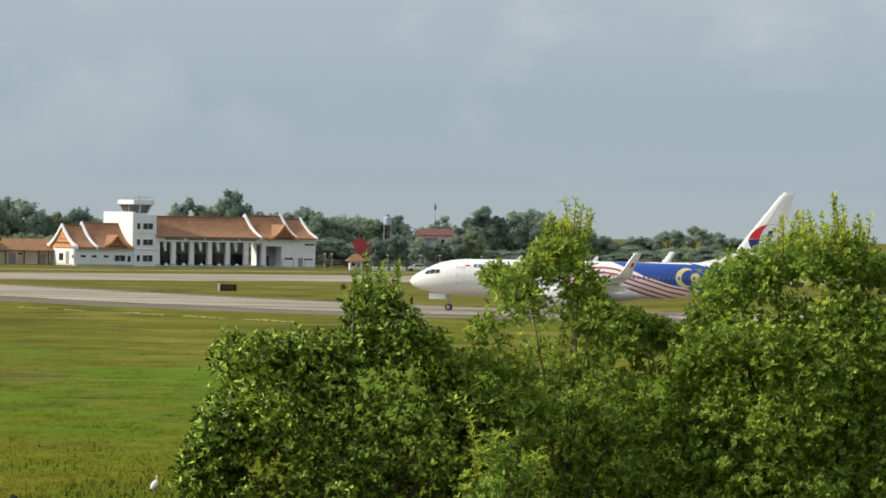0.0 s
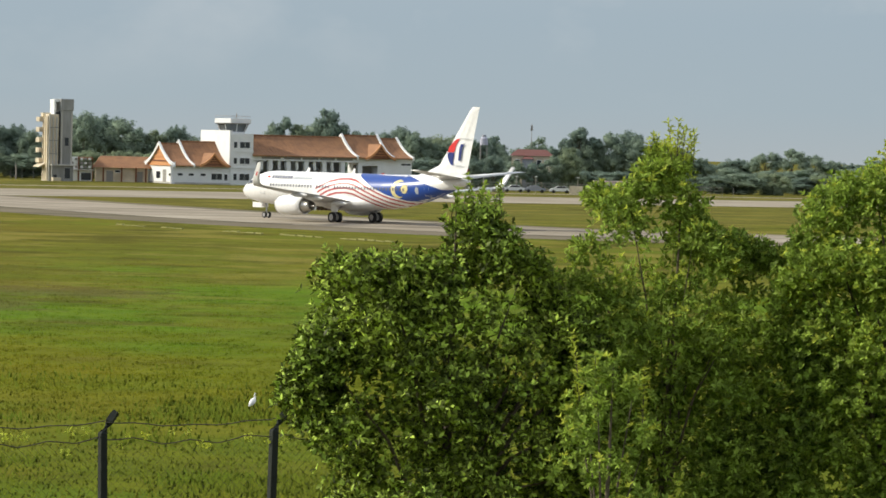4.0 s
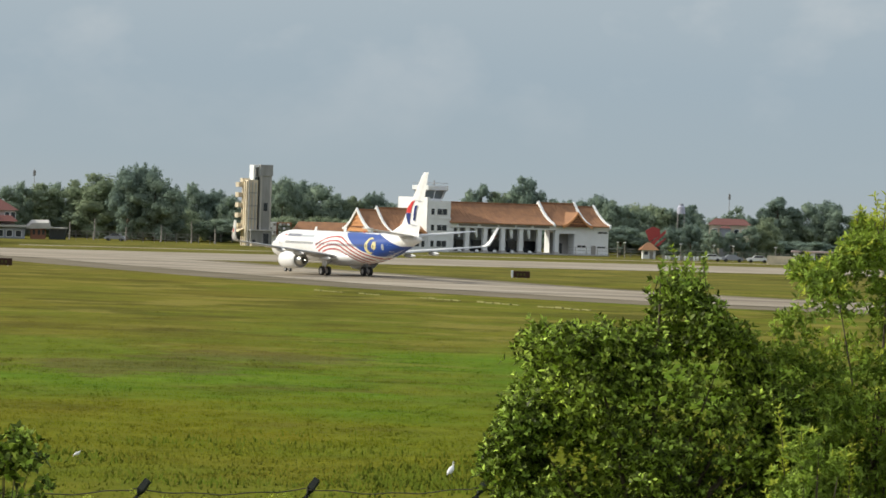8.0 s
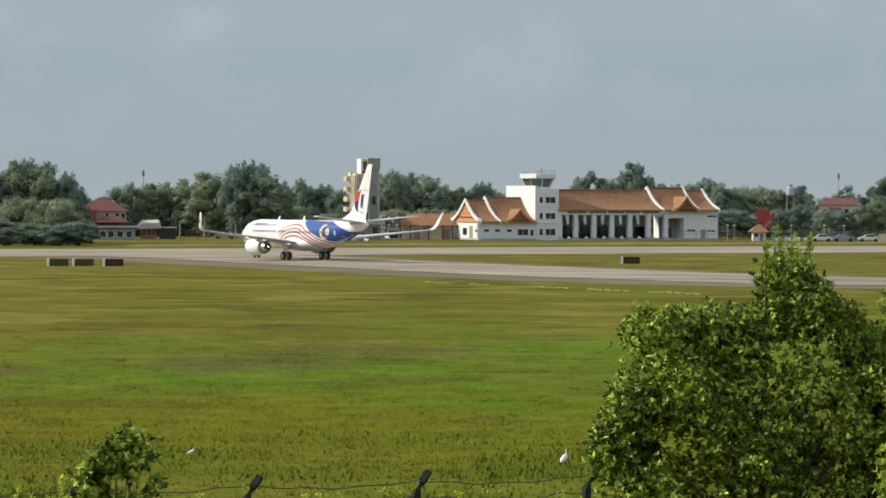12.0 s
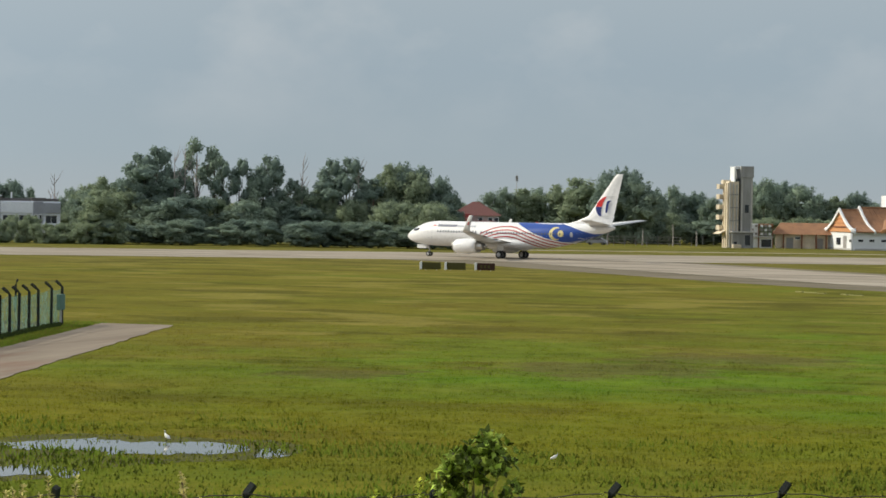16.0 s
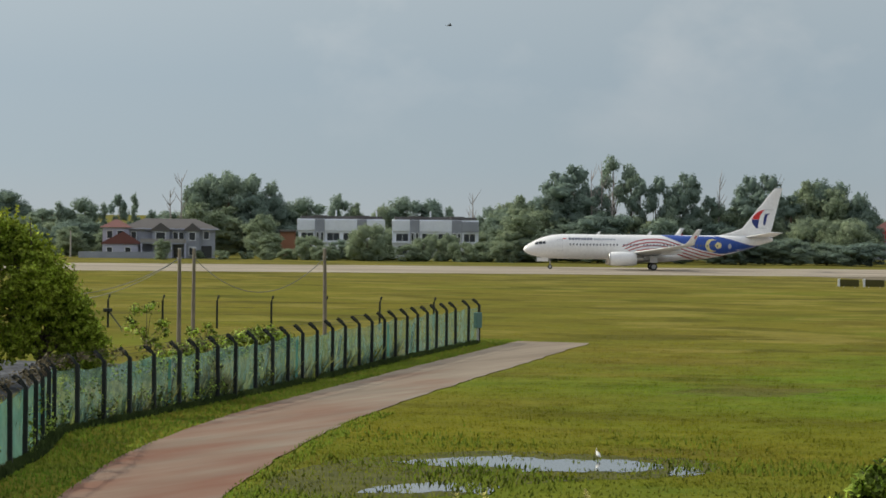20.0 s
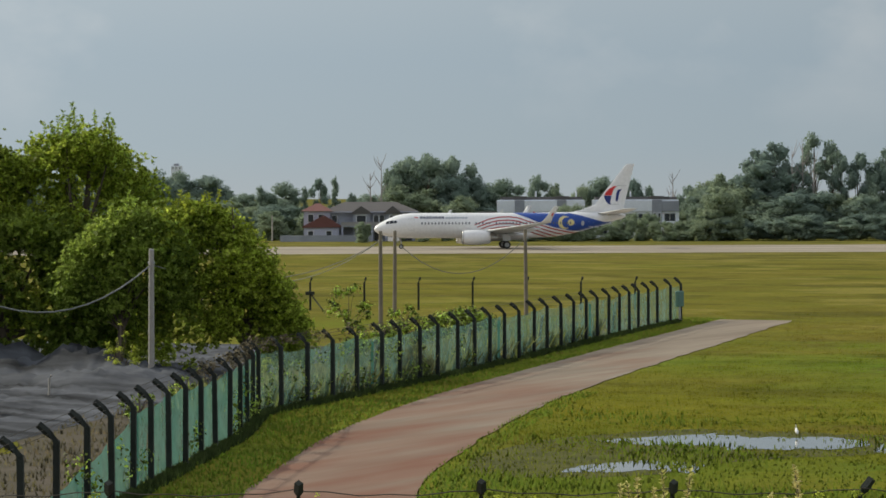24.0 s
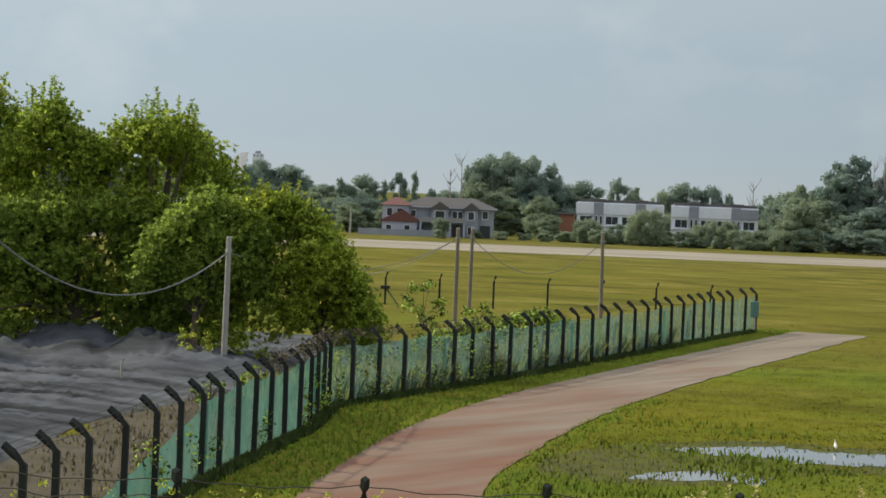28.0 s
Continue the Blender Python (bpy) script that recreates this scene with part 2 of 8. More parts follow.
def tube(bm, pts, radii, sides=8, cap=True):
    """A tapered tube through pts."""
    rings = []
    for i, p in enumerate(pts):
        p = Vector(p)
        d = (Vector(pts[min(i + 1, len(pts) - 1)]) - Vector(pts[max(i - 1, 0)])).normalized()
        a = d.orthogonal().normalized() if abs(d.z) > 0.95 else d.cross(Vector((0, 0, 1))).normalized()
        b = d.cross(a)
        r = radii[i] if hasattr(radii, "__len__") else radii
        rings.append([bm.verts.new(p + r * (math.cos(t) * a + math.sin(t) * b)) for t in [2 * math.pi * k / sides for k in range(sides)]])
    for r0, r1 in zip(rings, rings[1:]):
        for k in range(sides):
            bm.faces.new((r0[k], r0[(k + 1) % sides], r1[(k + 1) % sides], r1[k]))
    if cap:
        bm.faces.new(rings[0][::-1])
        bm.faces.new(rings[-1])
    return bm


def empty(name, m=None):
    e = new(name)
    e.empty_display_size = 0.5
    if m is not None:
        e.matrix_basis = m
    return e


def strip(name, left, right, z, material, label, category, kind="structure"):
    """A paved sheet between two edge lines of equal length."""
    n = len(left)
    v = [(x, y, z) for x, y in left] + [(x, y, z) for x, y in right]
    f = [(i, n + i, n + i + 1, i + 1) for i in range(n - 1)]
    ob = obj(name, v, f, material)
    return tagged(ob, label, category, kind=kind)


def smooth_line(pts, n):
    """Catmull-Rom through 2D points."""
    P = [np.array(p, float) for p in pts]
    P = [2 * P[0] - P[1]] + P + [2 * P[-1] - P[-2]]
    out = []
    for k in range(n):
        u = k / (n - 1) * (len(pts) - 1)
        i = min(int(u), len(pts) - 2)
        t = u - i
        a, b, c, d = P[i:i + 4]
        out.append(tuple(0.5 * (2 * b + (c - a) * t + (2 * a - 5 * b + 4 * c - d) * t * t + (3 * b - a - 3 * c + d) * t ** 3)))
    return out

# ---- ground and pavements ----


def ground_material(blades=False):
    """Mown airfield grass: lush green belt, olive and dry brown streaks, worn patches; blades take the same colours, each a little its own."""
    m = bpy.data.materials.new("grass_field_blades" if blades else "grass_field")
    m.use_nodes = True
    nt = m.node_tree
    b = nt.nodes["Principled BSDF"]
    b.inputs["Roughness"].default_value, b.inputs["Specular IOR Level"].default_value = 0.95, 0.02
    N = lambda k: nt.nodes.new(k)
    geo, sep = N("ShaderNodeNewGeometry"), N("ShaderNodeSeparateXYZ")
    nt.links.new(geo.outputs["Position"], sep.inputs[0])

    def tex(sx, sy, detail, rough=0.55, off=0.0):
        mp = N("ShaderNodeMapping")
        mp.inputs["Scale"].default_value = (sx, sy, 1)
        mp.inputs["Location"].default_value = (off, off * 0.7, 0)
        nt.links.new(geo.outputs["Position"], mp.inputs[0])
        t = N("ShaderNodeTexNoise")
        t.inputs["Scale"].default_value, t.inputs["Detail"].default_value, t.inputs["Roughness"].default_value = 1.0, detail, rough
        nt.links.new(mp.outputs[0], t.inputs["Vector"])
        return t.outputs[0]

    def remap(src, a, b_, lo=0.0, hi=1.0):
        r = N("ShaderNodeMapRange")
        for k, v in (("From Min", a), ("From Max", b_), ("To Min", lo), ("To Max", hi)):
            r.inputs[k].default_value = v
        nt.links.new(src, r.inputs["Value"])
        return r.outputs[0]

    def mix(fac, a, c):
        x = N("ShaderNodeMix")
        x.data_type = "RGBA"
        nt.links.new(fac, x.inputs["Factor"])
        for s, v in (("A", a), ("B", c)):
            if isinstance(v, tuple):
                x.inputs[s].default_value = rgb(v)
            else:
                nt.links.new(v, x.inputs[s])
        return x.outputs["Result"]

    def add(a, c):
        x = N("ShaderNodeMath")
        nt.links.new(a, x.inputs[0])
        nt.links.new(c, x.inputs[1])
        return x.outputs[0]

    def mul(a, c):
        x = N("ShaderNodeMath")
        x.operation = "MULTIPLY"
        nt.links.new(a, x.inputs[0])
        nt.links.new(c, x.inputs[1])
        return x.outputs[0]

    olive = mix(remap(tex(0.055, 0.055, 6), 0.38, 0.62), (0.148, 0.146, 0.020), (0.106, 0.127, 0.014))
    streak = mix(remap(tex(0.07, 0.07, 5, 0.56, 3.0), 0.50, 0.66, 0.0, 0.85), olive, (0.078, 0.074, 0.014))
    green = mix(remap(tex(0.30, 0.30, 6), 0.3, 0.7), (0.084, 0.150, 0.012), (0.120, 0.186, 0.016))
    # lush belt from about 105 m to 180 m
    belt = add(remap(sep.outputs["Y"], 80, 120, -0.10, 0.05), remap(sep.outputs["Y"], 140, 215, 0.05, -0.36))
    f = remap(add(add(remap(tex(0.045, 0.045, 6, 0.6, 7.0), 0.0, 1.0, -0.22, 1.22), belt), remap(tex(0.35, 0.35, 4), 0, 1, -0.06, 0.06)), 0.34, 0.56)
    ground = mix(f, streak, green)
    near = mix(remap(tex(0.11, 0.11, 6, 0.6, 11.0), 0.40, 0.62), (0.146, 0.146, 0.014), (0.094, 0.134, 0.012))
    fade = remap(add(sep.outputs["Y"], remap(tex(0.06, 0.06, 5, 0.6, 31.0), 0.3, 0.7, -28.0, 28.0)), 85, 135, 1.0, 0.0)
    ground = mix(fade, ground, near)
    # drier and browner away to the left of the field
    dry = remap(add(tex(0.04, 0.04, 6, 0.6, 41.0), add(remap(sep.outputs["X"], -62, 2, 0.18, -0.18), remap(sep.outputs["Y"], 420, 480, 0.0, -0.30))), 0.42, 0.80, 0.0, 0.85)
    ground = mix(dry, ground, (0.150, 0.127, 0.020))
    # a golden-olive band of seeding grass before the lush belt
    band_ = mul(remap(add(sep.outputs["Y"], remap(tex(0.05, 0.05, 5, 0.6, 33.0), 0.3, 0.7, -9.0, 9.0)), 88, 102, 0.0, 1.0), remap(add(sep.outputs["Y"], remap(tex(0.06, 0.06, 5, 0.6, 35.0), 0.3, 0.7, -14.0, 14.0)), 112, 130, 0.50, 0.0))
    ground = mix(band_, ground, (0.156, 0.138, 0.012))
    # olive-brown beyond the near taxiway's edge
    far = remap(add(sep.outputs["Y"], remap(tex(0.03, 0.03, 5, 0.6, 97.0), 0.3, 0.7, -30.0, 30.0)), 320, 385, 0.0, 0.55)
    ground = mix(far, ground, (0.138, 0.120, 0.032))
    worn = remap(tex(0.07, 0.07, 7, 0.62, 21.0), 0.60, 0.74, 0.0, 0.65)
    ground = mix(worn, ground, (0.12, 0.088, 0.030))
    # bare brownish patches in the open field
    for px, py, rx, ry in ((-30.0, 149.0, 6.5, 9.0), (-25.0, 163.0, 7.0, 7.0), (-41.0, 138.0, 4.0, 5.0)):
        d = N("ShaderNodeVectorMath")
        d.operation = "SUBTRACT"
        d.inputs[1].default_value = (px, py, 0)
        nt.links.new(geo.outputs["Position"], d.inputs[0])
        e = N("ShaderNodeVectorMath")
        e.operation = "DIVIDE"
        e.inputs[1].default_value = (rx, ry, 1)
        nt.links.new(d.outputs[0], e.inputs[0])
        ln = N("ShaderNodeVectorMath")
        ln.operation = "LENGTH"
        nt.links.new(e.outputs[0], ln.inputs[0])
        bare = remap(add(ln.outputs["Value"], remap(tex(0.28, 0.28, 7, 0.65, 17.0), 0.3, 0.7, -0.7, 0.7)), 0.55, 1.1, 0.55, 0.0)
        ground = mix(bare, ground, (0.105, 0.078, 0.036))
    furrow = remap(tex(0.08, 0.09, 5, 0.58, 51.0), 0.54, 0.68, 0.0, 0.5)
    ground = mix(furrow, ground, (0.060, 0.062, 0.010))
    rut = remap(tex(0.07, 0.09, 4, 0.56, 61.0), 0.53, 0.60, 0.0, 0.52)
    open_field = remap(add(sep.outputs["Y"], remap(tex(0.05, 0.03, 4, 0.6, 91.0), 0.3, 0.7, -40.0, 40.0)), 150, 215, 0.08, 1.0)
    ground = mix(mul(rut, open_field), ground, (0.058, 0.060, 0.012))
    straw = remap(tex(0.08, 0.09, 4, 0.58, 71.0), 0.53, 0.61, 0.0, 0.70)
    ground = mix(mul(straw, open_field), ground, (0.205, 0.180, 0.042))
    clump = remap(tex(0.8, 0.8, 5, 0.7, 81.0), 0.52, 0.66, 0.0, -0.12)
    fine = add(add(remap(tex(2.0, 2.0, 5, 0.7), 0.30, 0.70, 0.86, 1.16), remap(tex(0.40, 0.40, 6, 0.62, 5.0), 0.3, 0.7, -0.14, 0.14)), clump)
    h = N("ShaderNodeHueSaturation")
    nt.links.new(ground, h.inputs["Color"])
    nt.links.new(fine, h.inputs["Value"])
    if blades:
        own = N("ShaderNodeHueSaturation")
        nt.links.new(h.outputs[0], own.inputs["Color"])
        nt.links.new(remap(geo.outputs["Random Per Island"], 0.0, 1.0, 0.90, 1.30), own.inputs["Value"])
        nt.links.new(own.outputs[0], b.inputs["Base Color"])
    else:
        nt.links.new(h.outputs[0], b.inputs["Base Color"])
    return m


M_GRASS = ground_material()
M_BLADES = ground_material(True)
gv, gf = [], []
GX = [-3000, -900, -420] + list(range(-340, 181, 20)) + [300, 700, 3000]
GY = [-400, 0, 20] + list(range(40, 740, 20)) + [900, 1400, 4500]
for y in GY:
    for x in GX:
        gv.append((x, y, 0.0))
for j in range(len(GY) - 1):
    for i in range(len(GX) - 1):
        a = j * len(GX) + i
        gf.append((a, a + 1, a + 1 + len(GX), a + len(GX)))
tagged(obj("ground", gv, gf, M_GRASS), "wide mown airfield grass, green and dry in bands", "ground", kind="structure")

RW_D = Vector((0.868, 0.497))          # the runway's way, to the far end
RW_N = Vector((-0.497, 0.868))
RW_C = Vector((-146.5, 434.0))


def along(s, o):
    p = RW_C + RW_D * s + RW_N * o
    return (p.x, p.y)


RS = [-400, -200, -100, -60, -30, 0, 20, 40, 60, 80, 100, 130, 160, 200, 300, 420, 600, 900]
strip("runway", [along(s, 24) for s in RS], [along(s, -34) for s in RS], 0.03, M_ASPH, "pale grey concrete runway with worn surface", "runway")
TAXI = [(150, 262), (110, 276), (70, 291), (40, 301), (16.1, 308.2), (0, 311.5), (-11.9, 320.6), (-22, 330), (-33.7, 344), (-46.9, 362.8), (-65.8, 389.5), (-80, 411), (-93.8, 427), (-113.8, 439.3), (-146.5, 436)]
TL = smooth_line(TAXI, 60)


def offset(line, d):
    out = []
    for i, p in enumerate(line):
        a, b = Vector(line[max(i - 1, 0)]), Vector(line[min(i + 1, len(line) - 1)])
        t = (b - a).normalized()
        out.append((p[0] - t.y * d, p[1] + t.x * d))
    return out


strip("taxiway_shoulder", offset(TL, 26), offset(TL, -17), 0.015, M_SHOULDER, "dark worn asphalt shoulder of the taxiway", "pavement")
strip("taxiway", offset(TL, 15), offset(TL, -12), 0.05, M_TAXI, "pale concrete taxiway curving to the runway", "taxiway")
strip("service_road", [along(s, 62) for s in (60, 120, 200, 400)], [along(s, 56) for s in (60, 120, 200, 400)], 0.03, M_ASPH, "narrow grey service road beyond the runway", "road")

PATH_L = smooth_line([(-71.2, 184.5), (-66, 160), (-62, 141), (-56.2, 115), (-52.3, 100.4), (-48.6, 89.2), (-43.8, 77), (-40.4, 68.9), (-35, 56), (-30, 44), (-26, 30)], 40)
PATH_R = smooth_line([(-66.2, 184.5), (-59.5, 154), (-54.6, 131.6), (-50.1, 112.6), (-47, 101.5), (-44.4, 93.4), (-40.4, 81.4), (-36.9, 73.1), (-30.5, 58), (-25.5, 45), (-21.5, 30)], 40)
def ragged(line, amp, seed):
    return [(x + amp * noise.noise(Vector((x * 0.3, y * 0.3, seed))), y) for x, y in smooth_line(line, 400)]


def path_material():
    """Concrete track: grey where swept, red earth carried over it towards its near end, dark drag streaks across."""
    nt = M_PATH.node_tree
    N = lambda k: nt.nodes.new(k)
    b = nt.nodes["Principled BSDF"]
    src = b.inputs["Base Color"].links[0].from_socket
    g, sp, nz, ad, mr, mx = N("ShaderNodeNewGeometry"), N("ShaderNodeSeparateXYZ"), N("ShaderNodeTexNoise"), N("ShaderNodeMath"), N("ShaderNodeMapRange"), N("ShaderNodeMix")
    nt.links.new(g.outputs["Position"], sp.inputs[0])
    mp = N("ShaderNodeMapping")
    mp.inputs["Scale"].default_value = (0.55, 0.075, 1)
    nt.links.new(g.outputs["Position"], mp.inputs[0])
    nt.links.new(mp.outputs[0], nz.inputs["Vector"])
    nz.inputs["Scale"].default_value, nz.inputs["Detail"].default_value = 1.0, 5
    ad.operation = "MULTIPLY_ADD"
    ad.inputs[1].default_value = 200.0
    nt.links.new(nz.outputs[0], ad.inputs[0])
    nt.links.new(sp.outputs["Y"], ad.inputs[2])
    for k, v in (("From Min", 160), ("From Max", 242), ("To Min", 0.74), ("To Max", 0.0)):
        mr.inputs[k].default_value = v
    nt.links.new(ad.outputs[0], mr.inputs["Value"])
    mx.data_type = "RGBA"
    mx.inputs["B"].default_value = (0.188, 0.076, 0.048, 1)
    nt.links.new(mr.outputs[0], mx.inputs["Factor"])
    nt.links.new(src, mx.inputs["A"])
    nt.links.new(mx.outputs["Result"], b.inputs["Base Color"])


def streaked(m, dark, pale, off):
    """Long stains drawn out along the pavement, dark rubber and pale washed concrete."""
    nt = m.node_tree
    N = lambda k: nt.nodes.new(k)
    b = nt.nodes["Principled BSDF"]
    src = b.inputs["Base Color"].links[0].from_socket
    g = N("ShaderNodeNewGeometry").outputs["Position"]
    for k, (col, sc, lo, hi, top) in enumerate(((dark, (0.016, 0.13), 0.50, 0.66, 0.75), (pale, (0.022, 0.19), 0.52, 0.68, 0.6), (dark, (0.10, 0.20), 0.60, 0.70, 0.6))):
        mp, nz, mr, mx = N("ShaderNodeMapping"), N("ShaderNodeTexNoise"), N("ShaderNodeMapRange"), N("ShaderNodeMix")
        mp.inputs["Scale"].default_value = (sc[0], sc[1], 1)
        mp.inputs["Location"].default_value = (off + 9.0 * k, off, 0)
        mp.inputs["Rotation"].default_value = (0, 0, 0.25)
        nz.inputs["Scale"].default_value, nz.inputs["Detail"].default_value, nz.inputs["Roughness"].default_value = 1.0, 6, 0.6
        nt.links.new(g, mp.inputs[0])
        nt.links.new(mp.outputs[0], nz.inputs["Vector"])
        nt.links.new(nz.outputs[0], mr.inputs["Value"])
        mr.inputs["From Min"].default_value, mr.inputs["From Max"].default_value, mr.inputs["To Max"].default_value = lo, hi, top
        mx.data_type = "RGBA"
        nt.links.new(mr.outputs[0], mx.inputs["Factor"])
        nt.links.new(src, mx.inputs["A"])
        mx.inputs["B"].default_value = rgb(col)
        src = mx.outputs["Result"]
    nt.links.new(src, b.inputs["Base Color"])


streaked(M_TAXI, (0.165, 0.140, 0.108), (0.50, 0.455, 0.385), 2.0)
streaked(M_ASPH, (0.20, 0.168, 0.130), (0.45, 0.405, 0.330), 5.0)
streaked(M_SHOULDER, (0.085, 0.078, 0.045), (0.17, 0.150, 0.115), 8.0)
path_material()
strip("path", ragged(PATH_L, 0.18, 1), ragged(PATH_R, 0.22, 2), 0.03, M_PATH, "reddish earth-stained concrete track beside the fence", "path")

# ---- airliner ----
M_TITLE = mat("pale_blue_grey_paint", (0.42, 0.45, 0.50), 0.35, scale=0.5, fine=3, amount=0.2)
M_WORD = mat("dark_blue_grey_paint", (0.16, 0.17, 0.22), 0.35, scale=0.5, fine=3, amount=0.2)
M_CABIN = mat("cabin_window_glass", (0.13, 0.14, 0.17), 0.2, scale=1, fine=6, spec=0.5)
FUS = [(0.0, 2.95, 0.02), (0.25, 2.97, 0.42), (0.7, 3.0, 0.72), (1.4, 3.08, 1.05), (2.2, 3.2, 1.33), (3.2, 3.33, 1.6), (4.4, 3.42, 1.79), (5.8, 3.46, 1.88), (8, 3.46, 1.88), (12, 3.46, 1.88), (16, 3.46, 1.88), (20, 3.46, 1.88), (24, 3.46, 1.88), (26, 3.5, 1.86), (28, 3.62, 1.76), (30, 3.82, 1.58), (32, 4.06, 1.33), (34, 4.34, 1.02), (36, 4.62, 0.66), (37.2, 4.76, 0.42), (38.0, 4.84, 0.22)]


def fus(s):
    for (s0, z0, r0), (s1, z1, r1) in zip(FUS, FUS[1:]):
        if s <= s1:
            t = (s - s0) / (s1 - s0)
            return z0 + (z1 - z0) * t, r0 + (r1 - r0) * t
    return FUS[-1][1:]


def AX(s):
    """Aft distance from the nose to the thing's own x: forward is +x, the main gear stands at 0."""
    return 19.7 - s


def skin(s, z, side, lift=0.02):
    zc, r = fus(s)
    r = r + lift
    dz = max(-r, min(r, z - zc))
    return (AX(s), side * math.sqrt(max(r * r - dz * dz, 0.0)), zc + dz)


def lin(pts, s):
    if s <= pts[0][0]:
        return pts[0][1]
    for (a, za), (b, zb) in zip(pts, pts[1:]):
        if s <= b:
            return za + (zb - za) * (s - a) / (b - a)
    return pts[-1][1]


def band(name, lo, hi, s0, s1, side, material, parent, n=40, m=4, lift=0.02, label=""):
    """A painted band on the fuselage skin between two curves of height over aft distance."""
    v, f = [], []
    for i in range(n + 1):
        s = s0 + (s1 - s0) * i / n
        a, b = lin(lo, s), lin(hi, s)
        for j in range(m + 1):
            v.append(skin(s, a + (b - a) * j / m, side, lift))
    for i in range(n):
        for j in range(m):
            k = i * (m + 1) + j
            q = (k, k + 1, k + m + 2, k + m + 1)
            f.append(q if side < 0 else q[::-1])
    return obj(name, v, f, material, parent, label, smooth=True)


def decal(name, outline, side, material, parent, label="", lift=0.035):
    """A flat painted shape given by (aft, height) points round its middle, laid on the skin as a fan."""
    cx = sum(p[0] for p in outline) / len(outline)
    cz = sum(p[1] for p in outline) / len(outline)
    v = [skin(cx, cz, side, lift)] + [skin(s, z, side, lift) for s, z in outline]
    n = len(outline)
    f = [(0, 1 + i, 1 + (i + 1) % n) if side < 0 else (0, 1 + (i + 1) % n, 1 + i) for i in range(n)]
    return obj(name, v, f, material, parent, label)


def aerofoil(bm, sections, axis):
    """A solid lifting surface: sections of (leading aft, trailing aft, across, up, thickness); axis: 'y' for wings, 'z' for fins."""
    prof = [(0, 0), (0.08, 0.6), (0.3, 1.0), (0.6, 0.75), (1, 0.06), (0.6, -0.5), (0.3, -0.7), (0.08, -0.45)]
    rings = []
    for le, te, y, z, th in sections:
        ring = []
        for c, h in prof:
            s = le + (te - le) * c
            if axis == "y":
                ring.append(bm.verts.new((AX(s), y, z + h * th / 2)))
            else:
                ring.append(bm.verts.new((AX(s), y + h * th / 2, z)))
        rings.append(ring)
    n = len(prof)
    for r0, r1 in zip(rings, rings[1:]):
        for k in range(n):
            bm.faces.new((r0[k], r0[(k + 1) % n], r1[(k + 1) % n], r1[k]))
    bm.faces.new(rings[0])
    bm.faces.new(rings[-1][::-1])
    bmesh.ops.recalc_face_normals(bm, faces=bm.faces[:])
    return bm


def revolve(bm, prof, cx, cy, cz, seg=24, sy=1.0, sz=1.0):
    """A body of revolution along x: prof of (aft, radius)."""
    rings = [[bm.verts.new((AX(s), cy + sy * r * math.sin(2 * math.pi * k / seg), cz + sz * r * math.cos(2 * math.pi * k / seg))) for k in range(seg)] for s, r in prof]
    for r0, r1 in zip(rings, rings[1:]):
        for k in range(seg):
            bm.faces.new((r0[k], r0[(k + 1) % seg], r1[(k + 1) % seg], r1[k]))
    bmesh.ops.recalc_face_normals(bm, faces=bm.faces[:])
    return bm


